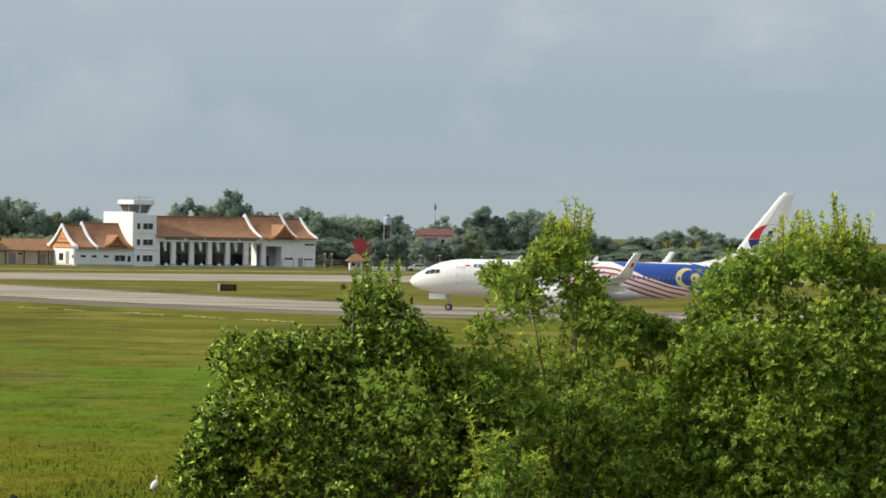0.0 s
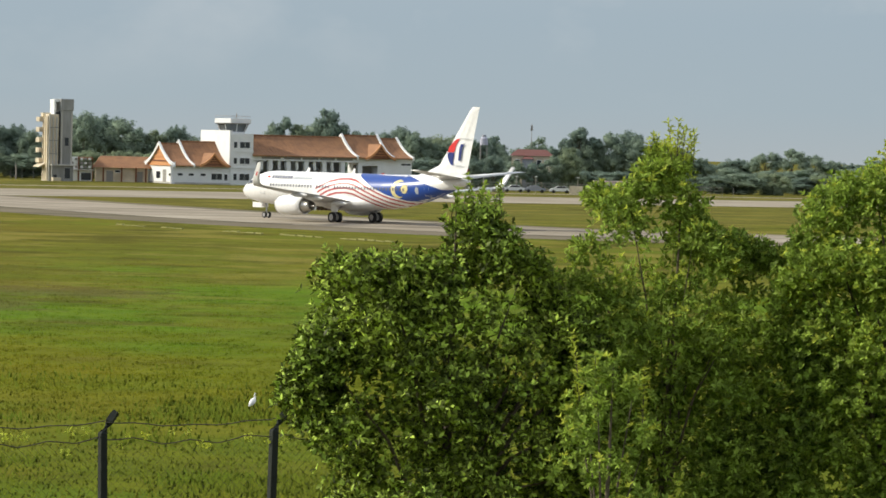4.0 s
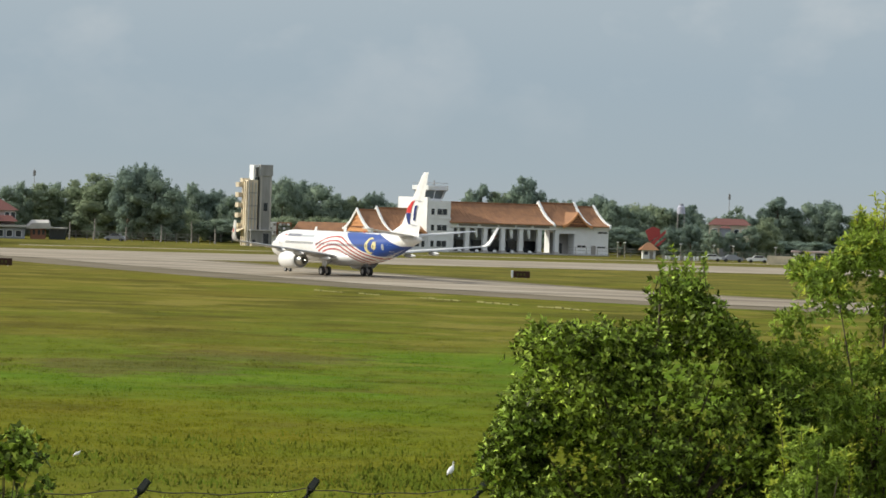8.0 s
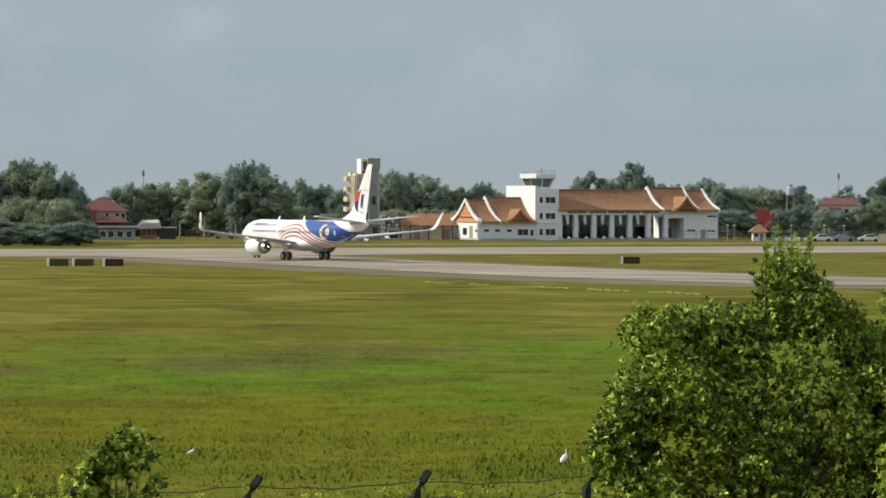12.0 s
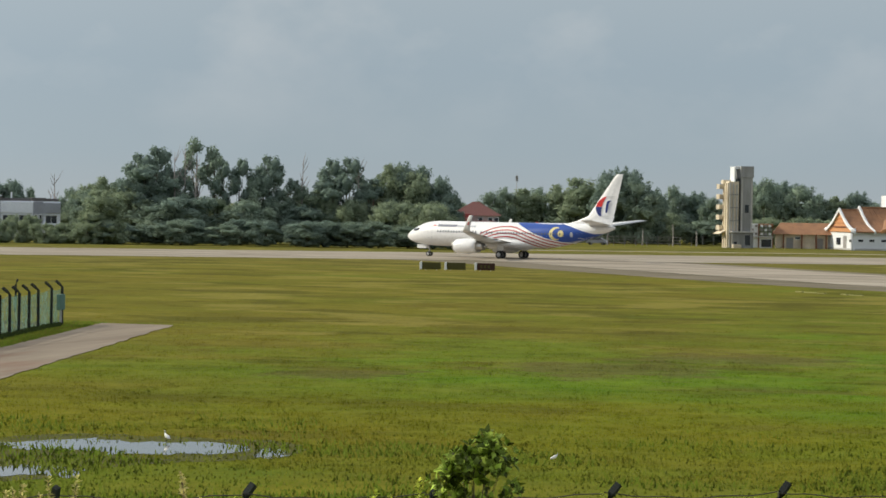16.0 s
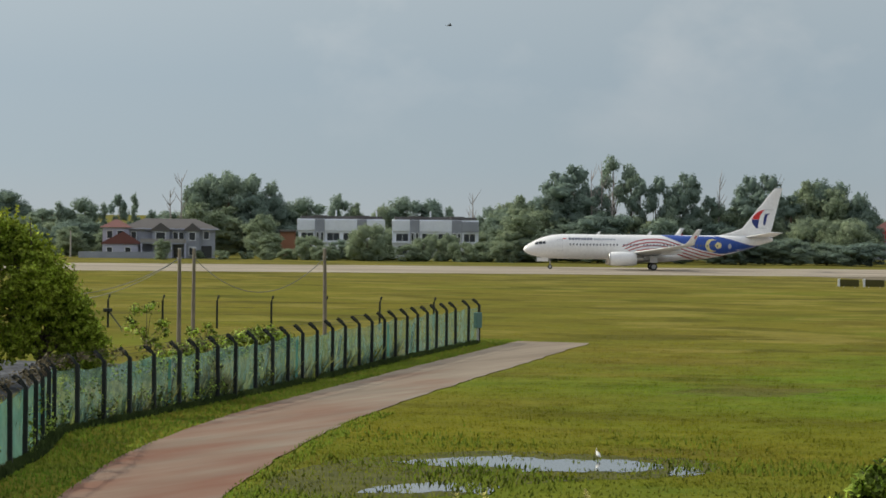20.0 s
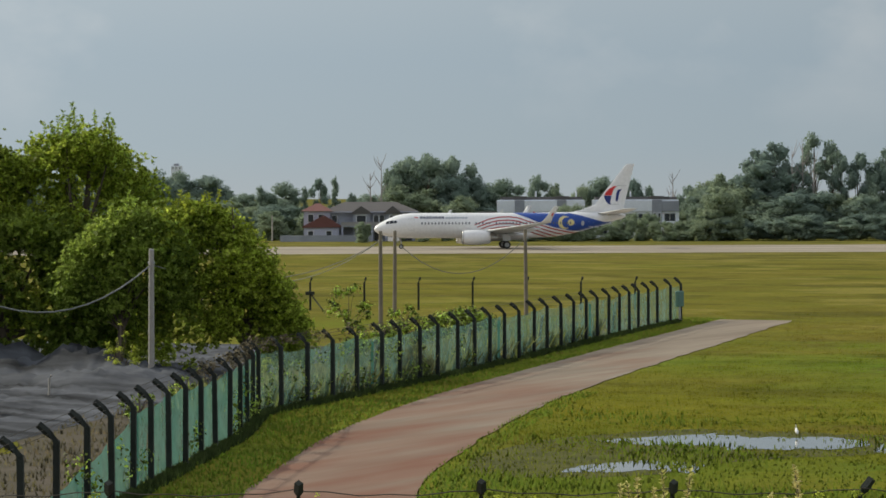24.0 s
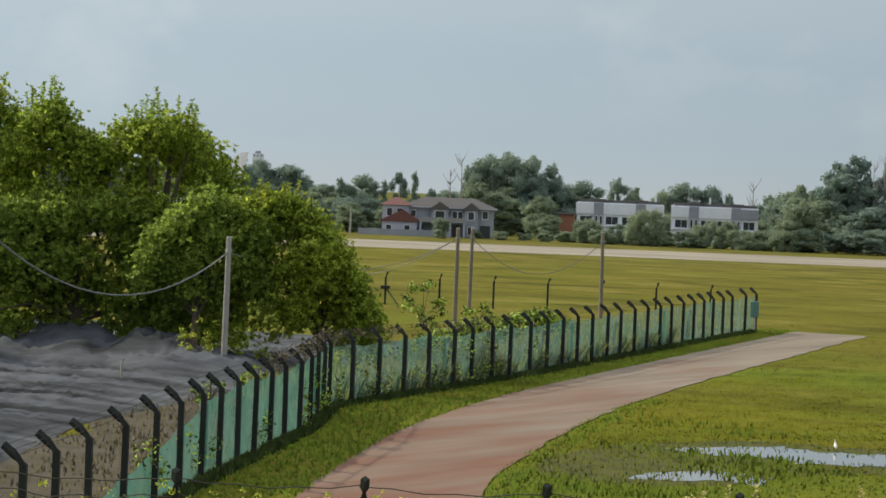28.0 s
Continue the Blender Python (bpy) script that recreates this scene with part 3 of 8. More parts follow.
def build_airliner():
    plane = empty("airliner")
    tagged(plane, "white twin-engine jet airliner, blue rear with crescent, red stripes", "airplane")
    # fuselage
    bm = bmesh.new()
    rings = []
    for s, zc, r in FUS:
        rings.append([bm.verts.new((AX(s), r * math.sin(2 * math.pi * k / 40), zc + r * math.cos(2 * math.pi * k / 40))) for k in range(40)])
    for r0, r1 in zip(rings, rings[1:]):
        for k in range(40):
            bm.faces.new((r0[k], r1[k], r1[(k + 1) % 40], r0[(k + 1) % 40]))
    bm.faces.new(rings[0])
    bm.faces.new(rings[-1][::-1])
    bmesh.ops.recalc_face_normals(bm, faces=bm.faces[:])
    body = part("fuselage", bm, M_PAINT, plane, "white painted fuselage", True)
    # belly fairing
    bm = bmesh.new()
    revolve(bm, [(13.2, 0.05), (14.5, 0.9), (16, 1.35), (19, 1.5), (22, 1.35), (24.5, 0.8), (26, 0.05)], 0, 0, 2.25, 20, 1.5, 0.72)
    part("belly_fairing", bm, M_PAINT, plane, "white wing-root fairing", True)
    # livery
    lower = [(20.9, 5.36), (21.9, 5.0), (23.2, 4.5), (24.5, 3.95), (27, 3.15), (29.6, 2.62), (32.2, 2.55), (34.5, 2.95), (36.4, 3.9)]
    rear = [(20.9, 5.40), (28.6, 5.42), (30.0, 5.15), (31.3, 4.85), (33, 4.35), (34.7, 3.9), (36.4, 3.95)]
    top_z = [(s, min(lin(rear, s), fus(s)[0] + fus(s)[1] + 0.02)) for s in [20.9 + 0.25 * i for i in range(63)]]
    for side in (1, -1):
        band("blue_panel", lower, top_z, 20.9, 36.4, side, M_BLUE, plane, 60, 12, 0.02, "deep blue painted rear fuselage")
        base = [(15.0, 3.55), (16.0, 3.95), (17.2, 4.4), (18.6, 4.68), (20.2, 4.75), (21.5, 4.6), (23.0, 4.1), (24.5, 3.62), (27, 2.85), (29.6, 2.35), (33.5, 2.25)]
        for k in range(4):
            s0, s1 = 15.0 + 0.35 * k, 33.2 - 1.0 * k
            mid = [(s + 0.0 * k, z - 0.50 * k) for s, z in base]
            band("stripe", [(s, z - 0.09) for s, z in mid], [(s, z + 0.09) for s, z in mid], s0, s1, side, M_RED, plane, 40, 2, 0.02, "red painted stripe")
        cx, cz = 28.6, 3.85
        out = [(cx + 1.0 * math.cos(a), cz + 1.0 * math.sin(a)) for a in [radians(d) for d in range(48, 313, 12)]]
        inn = [(cx + 0.36 + 0.80 * math.cos(a), cz + 0.80 * math.sin(a)) for a in [radians(d) for d in range(300, 58, -12)]]
        v = [skin(s, z, side, 0.04) for s, z in out] + [skin(s, z, side, 0.04) for s, z in inn]
        n, m = len(out), len(inn)
        f = []
        for i in range(n - 1):
            j0 = n + m - 1 - round(i * (m - 1) / (n - 1))
            j1 = n + m - 1 - round((i + 1) * (m - 1) / (n - 1))
            q = [i, i + 1, j1] if j1 == j0 else [i, i + 1, j1, j0]
            f.append(q if side > 0 else q[::-1])
        obj("crescent", v, f, M_YELLOW, plane, "yellow painted crescent")
        star = []
        for k in range(28):
            r = 0.56 if k % 2 == 0 else 0.42
            star.append((cx + 0.98 + r * math.cos(math.pi * k / 14), cz + 0.02 + r * math.sin(math.pi * k / 14)))
        decal("star", star, side, M_YELLOW, plane, "yellow many-pointed star", 0.045)
        # title: plain bars in the brand's place
        band("flag_mark", [(6.0, 4.6), (6.5, 4.6)], [(6.0, 4.75), (6.5, 4.75)], 6.0, 6.5, side, M_REDL, plane, 3, 1, 0.02)
        for word, x0, wide, gap, c in ((0, 6.85, 0.38, 0.08, M_WORD), (1, 10.65, 0.34, 0.08, M_TITLE)):
            for k in range(8):
                a = x0 + k * (wide + gap)
                up = 4.84 if word == 0 else 4.74
                band("title_bar", [(a, 4.5), (a + wide, 4.5)], [(a, up), (a + wide, up)], a, a + wide, side, c, plane, 2, 1, 0.02)
        badge = [(31.35 + 0.26 * math.cos(math.pi * k / 5), 3.75 + 0.40 * math.sin(math.pi * k / 5)) for k in range(10)]
        decal("badge", badge, side, M_TITLE, plane, "small pale badge", 0.045)
        # windows, doors
        for k in range(44):
            s = 7.1 + k * 0.508 + (0.5 if k > 20 else 0)
            if 14.6 < s < 15.2:
                continue
            decal("cabin_window", [(s - 0.09, 3.64), (s + 0.09, 3.64), (s + 0.11, 3.8), (s + 0.09, 3.95), (s - 0.09, 3.95), (s - 0.11, 3.8)], side, M_CABIN, plane, lift=0.05)
        for s0, s1, z0, z1 in ((5.1, 5.95, 2.75, 4.55), (32.3, 33.0, 3.2, 4.7)):
            for a, b, c, d in ((s0, s1, z0, z0 + 0.06), (s0, s1, z1 - 0.06, z1), (s0, s0 + 0.06, z0, z1), (s1 - 0.06, s1, z0, z1)):
                decal("door_outline", [(a, c), (b, c), (b, d), (a, d)], side, M_GREYP, plane, lift=0.05)
        # flight-deck windows
        for a, b in ((1.75, 2.25), (2.31, 2.85), (2.91, 3.35)):
            lo_ = [(1.75, 3.72), (2.3, 3.76), (3.35, 3.88)]
            hi_ = [(1.75, 3.92), (2.0, 4.12), (2.6, 4.25), (3.35, 4.22)]
            band("flight_deck_window", lo_, hi_, a, b, side, M_DARK, plane, 5, 3, 0.03)
    # wings with winglets
    for side, nm in ((1, "port_wing"), (-1, "starboard_wing")):
        bm = bmesh.new()
        sec = [(13.2, 21.0, 0.6, 2.25, 0.95), (14.6, 21.2, 2.6, 2.4, 0.8), (17.3, 21.9, 6.3, 2.85, 0.55), (20.2, 23.2, 11.5, 3.4, 0.36), (23.0, 24.7, 16.7, 3.98, 0.22)]
        aerofoil(bm, [(a, b, side * y, z, t) for a, b, y, z, t in sec], "y")
        part(nm, bm, M_GREYP, plane, "grey swept wing with flaps", True)
        bm = bmesh.new()
        aerofoil(bm, [(23.0, 24.7, side * 16.7, 3.98, 0.2), (23.4, 24.8, side * 17.15, 4.15, 0.16), (23.9, 24.95, side * 17.45, 4.7, 0.12), (25.1, 25.8, side * 17.85, 6.35, 0.06)], "y")
        part("winglet", bm, M_PAINT, plane, "white upswept winglet", True)
        decal_v = [(AX(24.65), side * 17.72, 5.0), (AX(24.9), side * 17.72, 5.0), (AX(25.1), side * 17.82, 5.4), (AX(24.9), side * 17.82, 5.4)]
        obj("winglet_mark", decal_v, [(0, 1, 2, 3)], M_REDL, plane)
        # engines
        bm = bmesh.new()
        revolve(bm, [(13.35, 0.80), (13.15, 0.86), (12.95, 0.93), (12.9, 1.0), (13.1, 1.09), (13.8, 1.17), (15.0, 1.2), (16.2, 1.1), (17.0, 0.97), (17.02, 0.92), (16.4, 0.9)], 0, side * 4.83, 1.72, 28, 1.0, 0.93)
        nac = part("nacelle", bm, M_PAINT, plane, "white engine nacelle", True)
        bm = bmesh.new()
        revolve(bm, [(12.86, 0.98), (12.84, 1.02), (12.9, 1.06), (13.05, 1.1), (13.05, 1.08)], 0, side * 4.83, 1.72, 28, 1.0, 0.93)
        part("intake_lip", bm, M_METAL, nac, "bare metal intake lip", True)
        bm = bmesh.new()
        revolve(bm, [(13.5, 0.02), (13.55, 0.25), (13.6, 0.9)], 0, side * 4.83, 1.72, 24)
        part("fan", bm, M_LEG, nac, "dark fan face", True)
        bm = bmesh.new()
        revolve(bm, [(16.2, 0.88), (16.9, 0.82), (17.0, 0.66), (17.7, 0.55), (18.1, 0.5), (18.05, 0.42), (17.2, 0.4)], 0, side * 4.83, 1.72, 24)
        part("exhaust", bm, M_METAL, nac, "dark metal exhaust", True)
        bm = bmesh.new()
        revolve(bm, [(17.0, 0.38), (17.8, 0.3), (18.7, 0.05)], 0, side * 4.83, 1.72, 16)
        part("exhaust_plug", bm, M_METAL, nac, "", True)
        part("pylon", prism(bmesh.new(), [(13.6, 2.75), (15.0, 3.0), (18.5, 2.85), (18.2, 2.45), (14.2, 2.6)], lambda s, z: (AX(s), side * 4.83 - 0.14, z), lambda s, z: (AX(s), side * 4.83 + 0.14, z)), M_PAINT, plane)
        for y, a, b, z in ((7.6, 20.2, 23.4, 2.75), (10.4, 21.4, 24.2, 3.1), (3.6, 19.6, 22.6, 2.2)):
            bm = bmesh.new()
            revolve(bm, [(a, 0.02), (a + 0.6, 0.16), ((a + b) / 2, 0.22), (b - 0.5, 0.14), (b, 0.02)], 0, side * y, z - 0.1, 10, 0.7, 1.2)
            part("flap_fairing", bm, M_GREYP, plane, "", True)
        # tailplane
        bm = bmesh.new()
        aerofoil(bm, [(33.6, 37.9, side * 0.3, 5.15, 0.42), (36.9, 38.9, side * 7.17, 5.95, 0.16)], "y")
        part("tailplane", bm, M_PAINT, plane, "pale grey tailplane", True)
    # fin
    bm = bmesh.new()
    aerofoil(bm, [(28.3, 37.5, 0, 5.05, 0.1), (31.3, 37.6, 0, 5.75, 0.42), (33.3, 37.85, 0, 6.5, 0.46), (37.85, 39.25, 0, 12.25, 0.26), (38.25, 39.4, 0, 12.65, 0.12)], "z")
    fin = part("fin", bm, M_PAINT, plane, "white tail fin")
    for side in (1, -1):
        def fp(s, z, lift=0.26):
            s, z = 34.75 + (s - 33.15) * 0.80, 6.5 + (z - 6.5) * 0.8
            return (AX(s), side * (lift - (z - 7) * 0.012), z)
        def shape(name, pts, m, lift=0.26, label=""):
            v = [fp(s, z, lift) for s, z in pts]
            f = tuple(range(len(pts)))
            return obj(name, v, [f if side < 0 else f[::-1]], m, fin, label)
        shape("emblem_red", [(33.15, 8.25), (33.5, 8.9), (34.1, 9.5), (34.9, 9.95), (35.6, 10.1), (35.1, 9.55), (34.75, 8.95), (34.55, 8.25)], M_REDL, label="red upper half of the emblem")
        shape("emblem_blue", [(33.15, 8.2), (34.55, 8.2), (34.4, 7.5), (34.3, 6.95), (34.45, 6.55), (33.95, 6.6), (33.5, 7.1), (33.25, 7.6)], M_NAVY, label="dark blue lower half of the emblem")
        shape("emblem_bar", [(35.3, 7.2), (35.7, 7.15), (36.1, 9.0), (36.6, 9.4), (35.7, 9.3), (35.45, 8.6)], M_NAVY, label="dark stroke of the emblem")
        shape("emblem_line", [(34.5, 6.5), (36.0, 6.5), (36.0, 6.62), (34.6, 6.62)], M_GREYP)
        shape("emblem_line", [(35.6, 10.02), (37.3, 10.02), (37.3, 10.16), (35.5, 10.16)], M_GREYP)
    # antenna, lights
    for s, h in ((11.0, 0.5), (18.8, 0.55)):
        part("antenna", prism(bmesh.new(), [(s, 5.3), (s + 0.6, 5.3), (s + 0.75, 5.3 + h), (s + 0.45, 5.3 + h)], lambda a, z: (AX(a), -0.04, z), lambda a, z: (AX(a), 0.04, z)), M_PAINT, plane)
    part("anti_collision_light", box(AX(24.3), AX(24.0), -0.08, 0.08, 5.33, 5.48, 0.02), M_REDL, plane)
    # gear
    wheel_bm = bmesh.new()
    w, r = 0.19, 0.565
    prof = [(-w, r * 0.62), (-w * 1.1, r * 0.8), (-w * 0.85, r * 0.96), (0, r), (w * 0.85, r * 0.96), (w * 1.1, r * 0.8), (w, r * 0.62)]
    rings = [[wheel_bm.verts.new((rr * math.sin(2 * math.pi * k / 22), y, rr * math.cos(2 * math.pi * k / 22))) for k in range(22)] for y, rr in prof]
    for r0, r1 in zip(rings, rings[1:]):
        for k in range(22):
            wheel_bm.faces.new((r0[k], r0[(k + 1) % 22], r1[(k + 1) % 22], r1[k]))
    bmesh.ops.recalc_face_normals(wheel_bm, faces=wheel_bm.faces[:])
    tyre = bpy.data.meshes.new("tyre")
    wheel_bm.to_mesh(tyre)
    wheel_bm.free()
    tyre.materials.append(M_RUBBER)
    rim_bm = bmesh.new()
    tube(rim_bm, [(0, -w * 0.8, 0), (0, w * 0.8, 0)], r * 0.64, 14)
    rim = bpy.data.meshes.new("rim")
    rim_bm.to_mesh(rim)
    rim_bm.free()
    rim.materials.append(M_STEEL)
    wheels = []
    for side in (1, -1):
        part("main_gear_leg", tube(bmesh.new(), [(0, side * 2.86, 0.56), (0, side * 2.86, 1.3), (0.1, side * 2.7, 2.3)], [0.11, 0.13, 0.16], 10), M_STEEL, plane)
        part("gear_brace", tube(bmesh.new(), [(0, side * 2.8, 1.2), (0.1, side * 1.6, 2.0)], 0.07, 6), M_STEEL, plane)
        part("gear_door", box(-0.55, 0.55, side * 3.0 - 0.03, side * 3.0 + 0.03, 1.15, 2.2, 0.01), M_PAINT, plane)
        for d in (-0.43, 0.43):
            wheels.append((share("main_wheel", tyre, plane, pose(0, side * 2.86 + d, r)), 1.0))
    part("nose_gear_leg", tube(bmesh.new(), [(15.6, 0, 0.35), (15.6, 0, 1.0), (15.75, 0, 1.8)], [0.07, 0.09, 0.11], 10), M_STEEL, plane)
    for d in (-0.3, 0.3):
        part("nose_gear_door", box(15.9, 17.6, d * 1.5 - 0.02, d * 1.5 + 0.02, 1.15, 1.75, 0.01), M_PAINT, plane)
        wheels.append((share("nose_wheel", tyre, plane, pose(15.6, d, 0.35) @ Matrix.Scale(0.62, 4)), 0.62))
    for wh, k in wheels:
        share("rim", rim, wh, Matrix.Identity(4), "steel wheel rim")
    return plane, wheels


AIRLINER, WHEELS = build_airliner()

# ---- trees ----
def ico():
    bm = bmesh.new()
    bmesh.ops.create_icosphere(bm, subdivisions=1, radius=1.0)
    bm.verts.ensure_lookup_table()
    v = np.array([tuple(p.co) for p in bm.verts])
    f = np.array([[q.index for q in t.verts] for t in bm.faces])
    bm.free()
    return v, f


ICO_V, ICO_F = ico()


def leaf_mesh(name, pos, size, material, aspect=0.5, seed=0, blobs=(), core=0.0, up=0.25, wild=0.40):
    """One crown mesh: a bent diamond leaf at each place, facing outwards at random, over a lumpy inner mass of closed twigs."""
    rng = np.random.default_rng(seed)
    n = len(pos)
    pos, out = pos[:, :3], pos[:, 3:]
    nrm = out * 0.75 + rng.normal(size=(n, 3)) * wild + np.array([0, 0, up])
    nrm /= np.linalg.norm(nrm, axis=1)[:, None]
    d = np.cross(nrm, rng.normal(size=(n, 3)))
    d /= np.linalg.norm(d, axis=1)[:, None]
    w = np.cross(nrm, d)
    L = (size * rng.uniform(0.6, 1.4, n))[:, None]
    a = pos - d * L * 0.5
    tip = pos + d * L * 0.5
    l = pos + w * L * aspect * 0.5 + nrm * L * 0.1
    r = pos - w * L * aspect * 0.5 + nrm * L * 0.1
    verts = [np.stack([a, l, tip, r], 1).reshape(-1, 3)]
    loops = [np.arange(4 * n)]
    starts = [np.arange(0, 4 * n, 4)]
    nv, nl = 4 * n, 4 * n
    if core:
        for x, y, z, rad, k in blobs:
            q = ICO_V * (rad * core * (1 + 0.16 * rng.normal(size=(len(ICO_V), 1))))
            q[:, 2] *= k
            verts.append(q + np.array([x, y, z]))
            loops.append(ICO_F.ravel() + nv)
            starts.append(np.arange(0, ICO_F.size, 3) + nl)
            nv += len(ICO_V)
            nl += ICO_F.size
    v, lo, st = np.concatenate(verts), np.concatenate(loops), np.concatenate(starts)
    me = bpy.data.meshes.new(name)
    me.vertices.add(nv)
    me.vertices.foreach_set("co", v.astype(np.float32).ravel())
    me.loops.add(nl)
    me.loops.foreach_set("vertex_index", lo.astype(np.int32))
    me.polygons.add(len(st))
    me.polygons.foreach_set("loop_start", st.astype(np.int32))
    me.update(calc_edges=True)
    me.polygons.foreach_set("use_smooth", [True] * len(st))
    me.materials.append(material)
    return me


def clump_points(rng, blobs, per, blur=0.15):
    """Places near the surface of squashed blobs (x, y, z, radius, height factor), thinner inside, ragged outside."""
    out = []
    for x, y, z, r, k in blobs:
        n = max(6, int(per * r * r))
        d = rng.normal(size=(n, 3))
        d /= np.linalg.norm(d, axis=1)[:, None]
        rad = r * (1 - 0.40 * rng.random(n) ** 2.0) * (1 + blur * rng.normal(size=n))
        p = d * rad[:, None]
        p[:, 2] *= k
        out.append(np.concatenate([p + np.array([x, y, z]), d], 1))
    return np.concatenate(out)


def crown_blobs(rng, width, low, high, lobes, per_lobe, flat=0.8):
    """A crown of rounded lobes, each lobe covered with leafy clumps; returns the clumps and the inner masses."""
    blobs, inner = [], []
    mid, half = (low + high) / 2, (high - low) / 2
    for i in range(lobes):
        u = -0.75 + 1.5 * (i + 0.5) / lobes
        a = i * 2.39996 + rng.uniform(-0.5, 0.5)
        R = (2 * width + high - low) / 3 * rng.uniform(0.13, 0.25) * (1 - 0.2 * abs(u))
        q = max(0.0, width * 0.5 * math.sqrt(1 - u * u) * rng.uniform(0.6, 1.2) - R * 0.75)
        if i == lobes - 1:
            q *= 0.4
        c = Vector((q * math.cos(a), q * math.sin(a), mid + half * u * rng.uniform(0.9, 1.1)))
        inner.append((c.x, c.y, c.z, R, flat))
        for k in range(per_lobe):
            z = 1 - 1.75 * (k + 0.5) / per_lobe
            b = k * 2.39996 + i
            w = math.sqrt(max(0, 1 - z * z))
            r = R * rng.uniform(0.30, 0.50)
            g = R * rng.uniform(0.70, 0.98)
            blobs.append((c.x + g * w * math.cos(b), c.y + g * w * math.sin(b), c.z + g * z * flat, r, 0.85))
    top = max(b[2] + b[3] * b[4] for b in blobs)
    k = high / top
    f = lambda rows: [(x, y, max(z * k, r * 0.4), r, h) for x, y, z, r, h in rows]
    return f(blobs), f(inner)


def trunk_mesh(name, rng, blobs, base_r, material, fork, limbs=7):
    bm = bmesh.new()
    cx = sum(b[0] for b in blobs) / len(blobs)
    cy = sum(b[1] for b in blobs) / len(blobs)
    top = max(b[2] for b in blobs)
    tube(bm, [(0, 0, -0.1), (0.05 * base_r, 0, fork * 0.5), (cx * 0.3, cy * 0.3, fork), (cx * 0.8, cy * 0.8, fork + (top - fork) * 0.6), (cx, cy, top)], [base_r * 1.2, base_r, base_r * 0.8, base_r * 0.4, base_r * 0.08], 8)
    for b in rng.choice(len(blobs), min(limbs, len(blobs)), replace=False):
        x, y, z, r, k = blobs[b]
        s = Vector((cx * 0.3, cy * 0.3, fork * rng.uniform(0.7, 1.0)))
        e = Vector((x, y, z))
        mid = s.lerp(e, 0.5) + Vector((0, 0, 0.12 * (e - s).length))
        tube(bm, [s, mid, e], [base_r * 0.45, base_r * 0.28, base_r * 0.06], 6)
    me = bpy.data.meshes.new(name)
    bm.to_mesh(me)
    bm.free()
    me.materials.append(material)
    return me


def leaf_mat(name, c, v, tr=0.3, isl=0.35, scale=0.5, gloss=0.55, skew=None):
    return mat(name, c, gloss, var=v, scale=scale, fine=3, amount=0.9, island=isl, skew=skew, translucent=tr, spec=(0.04 if gloss > 0.7 else 0.15) if gloss > 0.5 else 0.45)


# the far woods' haze is put into these pale, bluish leaf colours
LEAF_FAR = leaf_mat("hazed_far_foliage", (0.275, 0.345, 0.262), (0.222, 0.292, 0.232), 0.42, 0.16, 0.10, 0.85)
LEAF_FAR2 = leaf_mat("hazed_far_foliage_yellowish", (0.298, 0.358, 0.232), (0.242, 0.306, 0.212), 0.42, 0.16, 0.10, 0.85)
LEAF_FARD = leaf_mat("hazed_far_foliage_deep", (0.225, 0.295, 0.242), (0.186, 0.250, 0.210), 0.42, 0.16, 0.10, 0.85)
LEAF_DARK = leaf_mat("dark_foliage", (0.310, 0.395, 0.072), (0.210, 0.295, 0.058), 0.58, 0.4, 0.2)
LEAF_MID = leaf_mat("mid_foliage", (0.40, 0.47, 0.065), (0.26, 0.34, 0.052), 0.60, 0.4, 0.3, 0.55, (1.6, 0.5, 1.9))
LEAF_NEAR = leaf_mat("near_foliage", (0.260, 0.340, 0.048), (0.135, 0.205, 0.033), 0.12, 0.7, 0.8, 0.52, (2.1, 0.20, 2.7))
LEAF_LIGHT = leaf_mat("light_foliage", (0.295, 0.395, 0.062), (0.185, 0.275, 0.046), 0.40, 0.45, 0.8, 0.55, (1.4, 0.5, 1.75))
LEAF_YELL = leaf_mat("yellow_green_foliage", (0.558, 0.605, 0.078), (0.341, 0.419, 0.062), 0.45, 0.35, 1.0)
LEAF_PALE = leaf_mat("pale_variegated_foliage", (0.62, 0.58, 0.24), (0.42, 0.43, 0.13), 0.4, 0.35, 1.5)

# ---- distant woods ----
FAR_TREES = []
# nominal width, foot of the crown, lobes, clumps a lobe, foliage with the haze in its colour
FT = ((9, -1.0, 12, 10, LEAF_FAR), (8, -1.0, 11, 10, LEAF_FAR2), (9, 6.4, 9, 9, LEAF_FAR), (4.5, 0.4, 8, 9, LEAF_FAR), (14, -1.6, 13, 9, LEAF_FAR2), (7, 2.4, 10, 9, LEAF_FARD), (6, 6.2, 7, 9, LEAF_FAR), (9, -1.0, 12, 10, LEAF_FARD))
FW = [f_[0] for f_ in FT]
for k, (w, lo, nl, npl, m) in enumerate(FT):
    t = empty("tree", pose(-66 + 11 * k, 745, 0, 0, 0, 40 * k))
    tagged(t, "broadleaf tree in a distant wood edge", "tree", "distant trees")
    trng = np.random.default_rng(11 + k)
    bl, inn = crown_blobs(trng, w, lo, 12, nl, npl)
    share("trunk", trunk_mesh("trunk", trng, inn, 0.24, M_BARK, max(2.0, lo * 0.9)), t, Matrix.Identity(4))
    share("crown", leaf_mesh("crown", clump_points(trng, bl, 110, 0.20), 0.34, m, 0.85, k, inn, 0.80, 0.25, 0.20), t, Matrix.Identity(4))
    FAR_TREES.append(t)


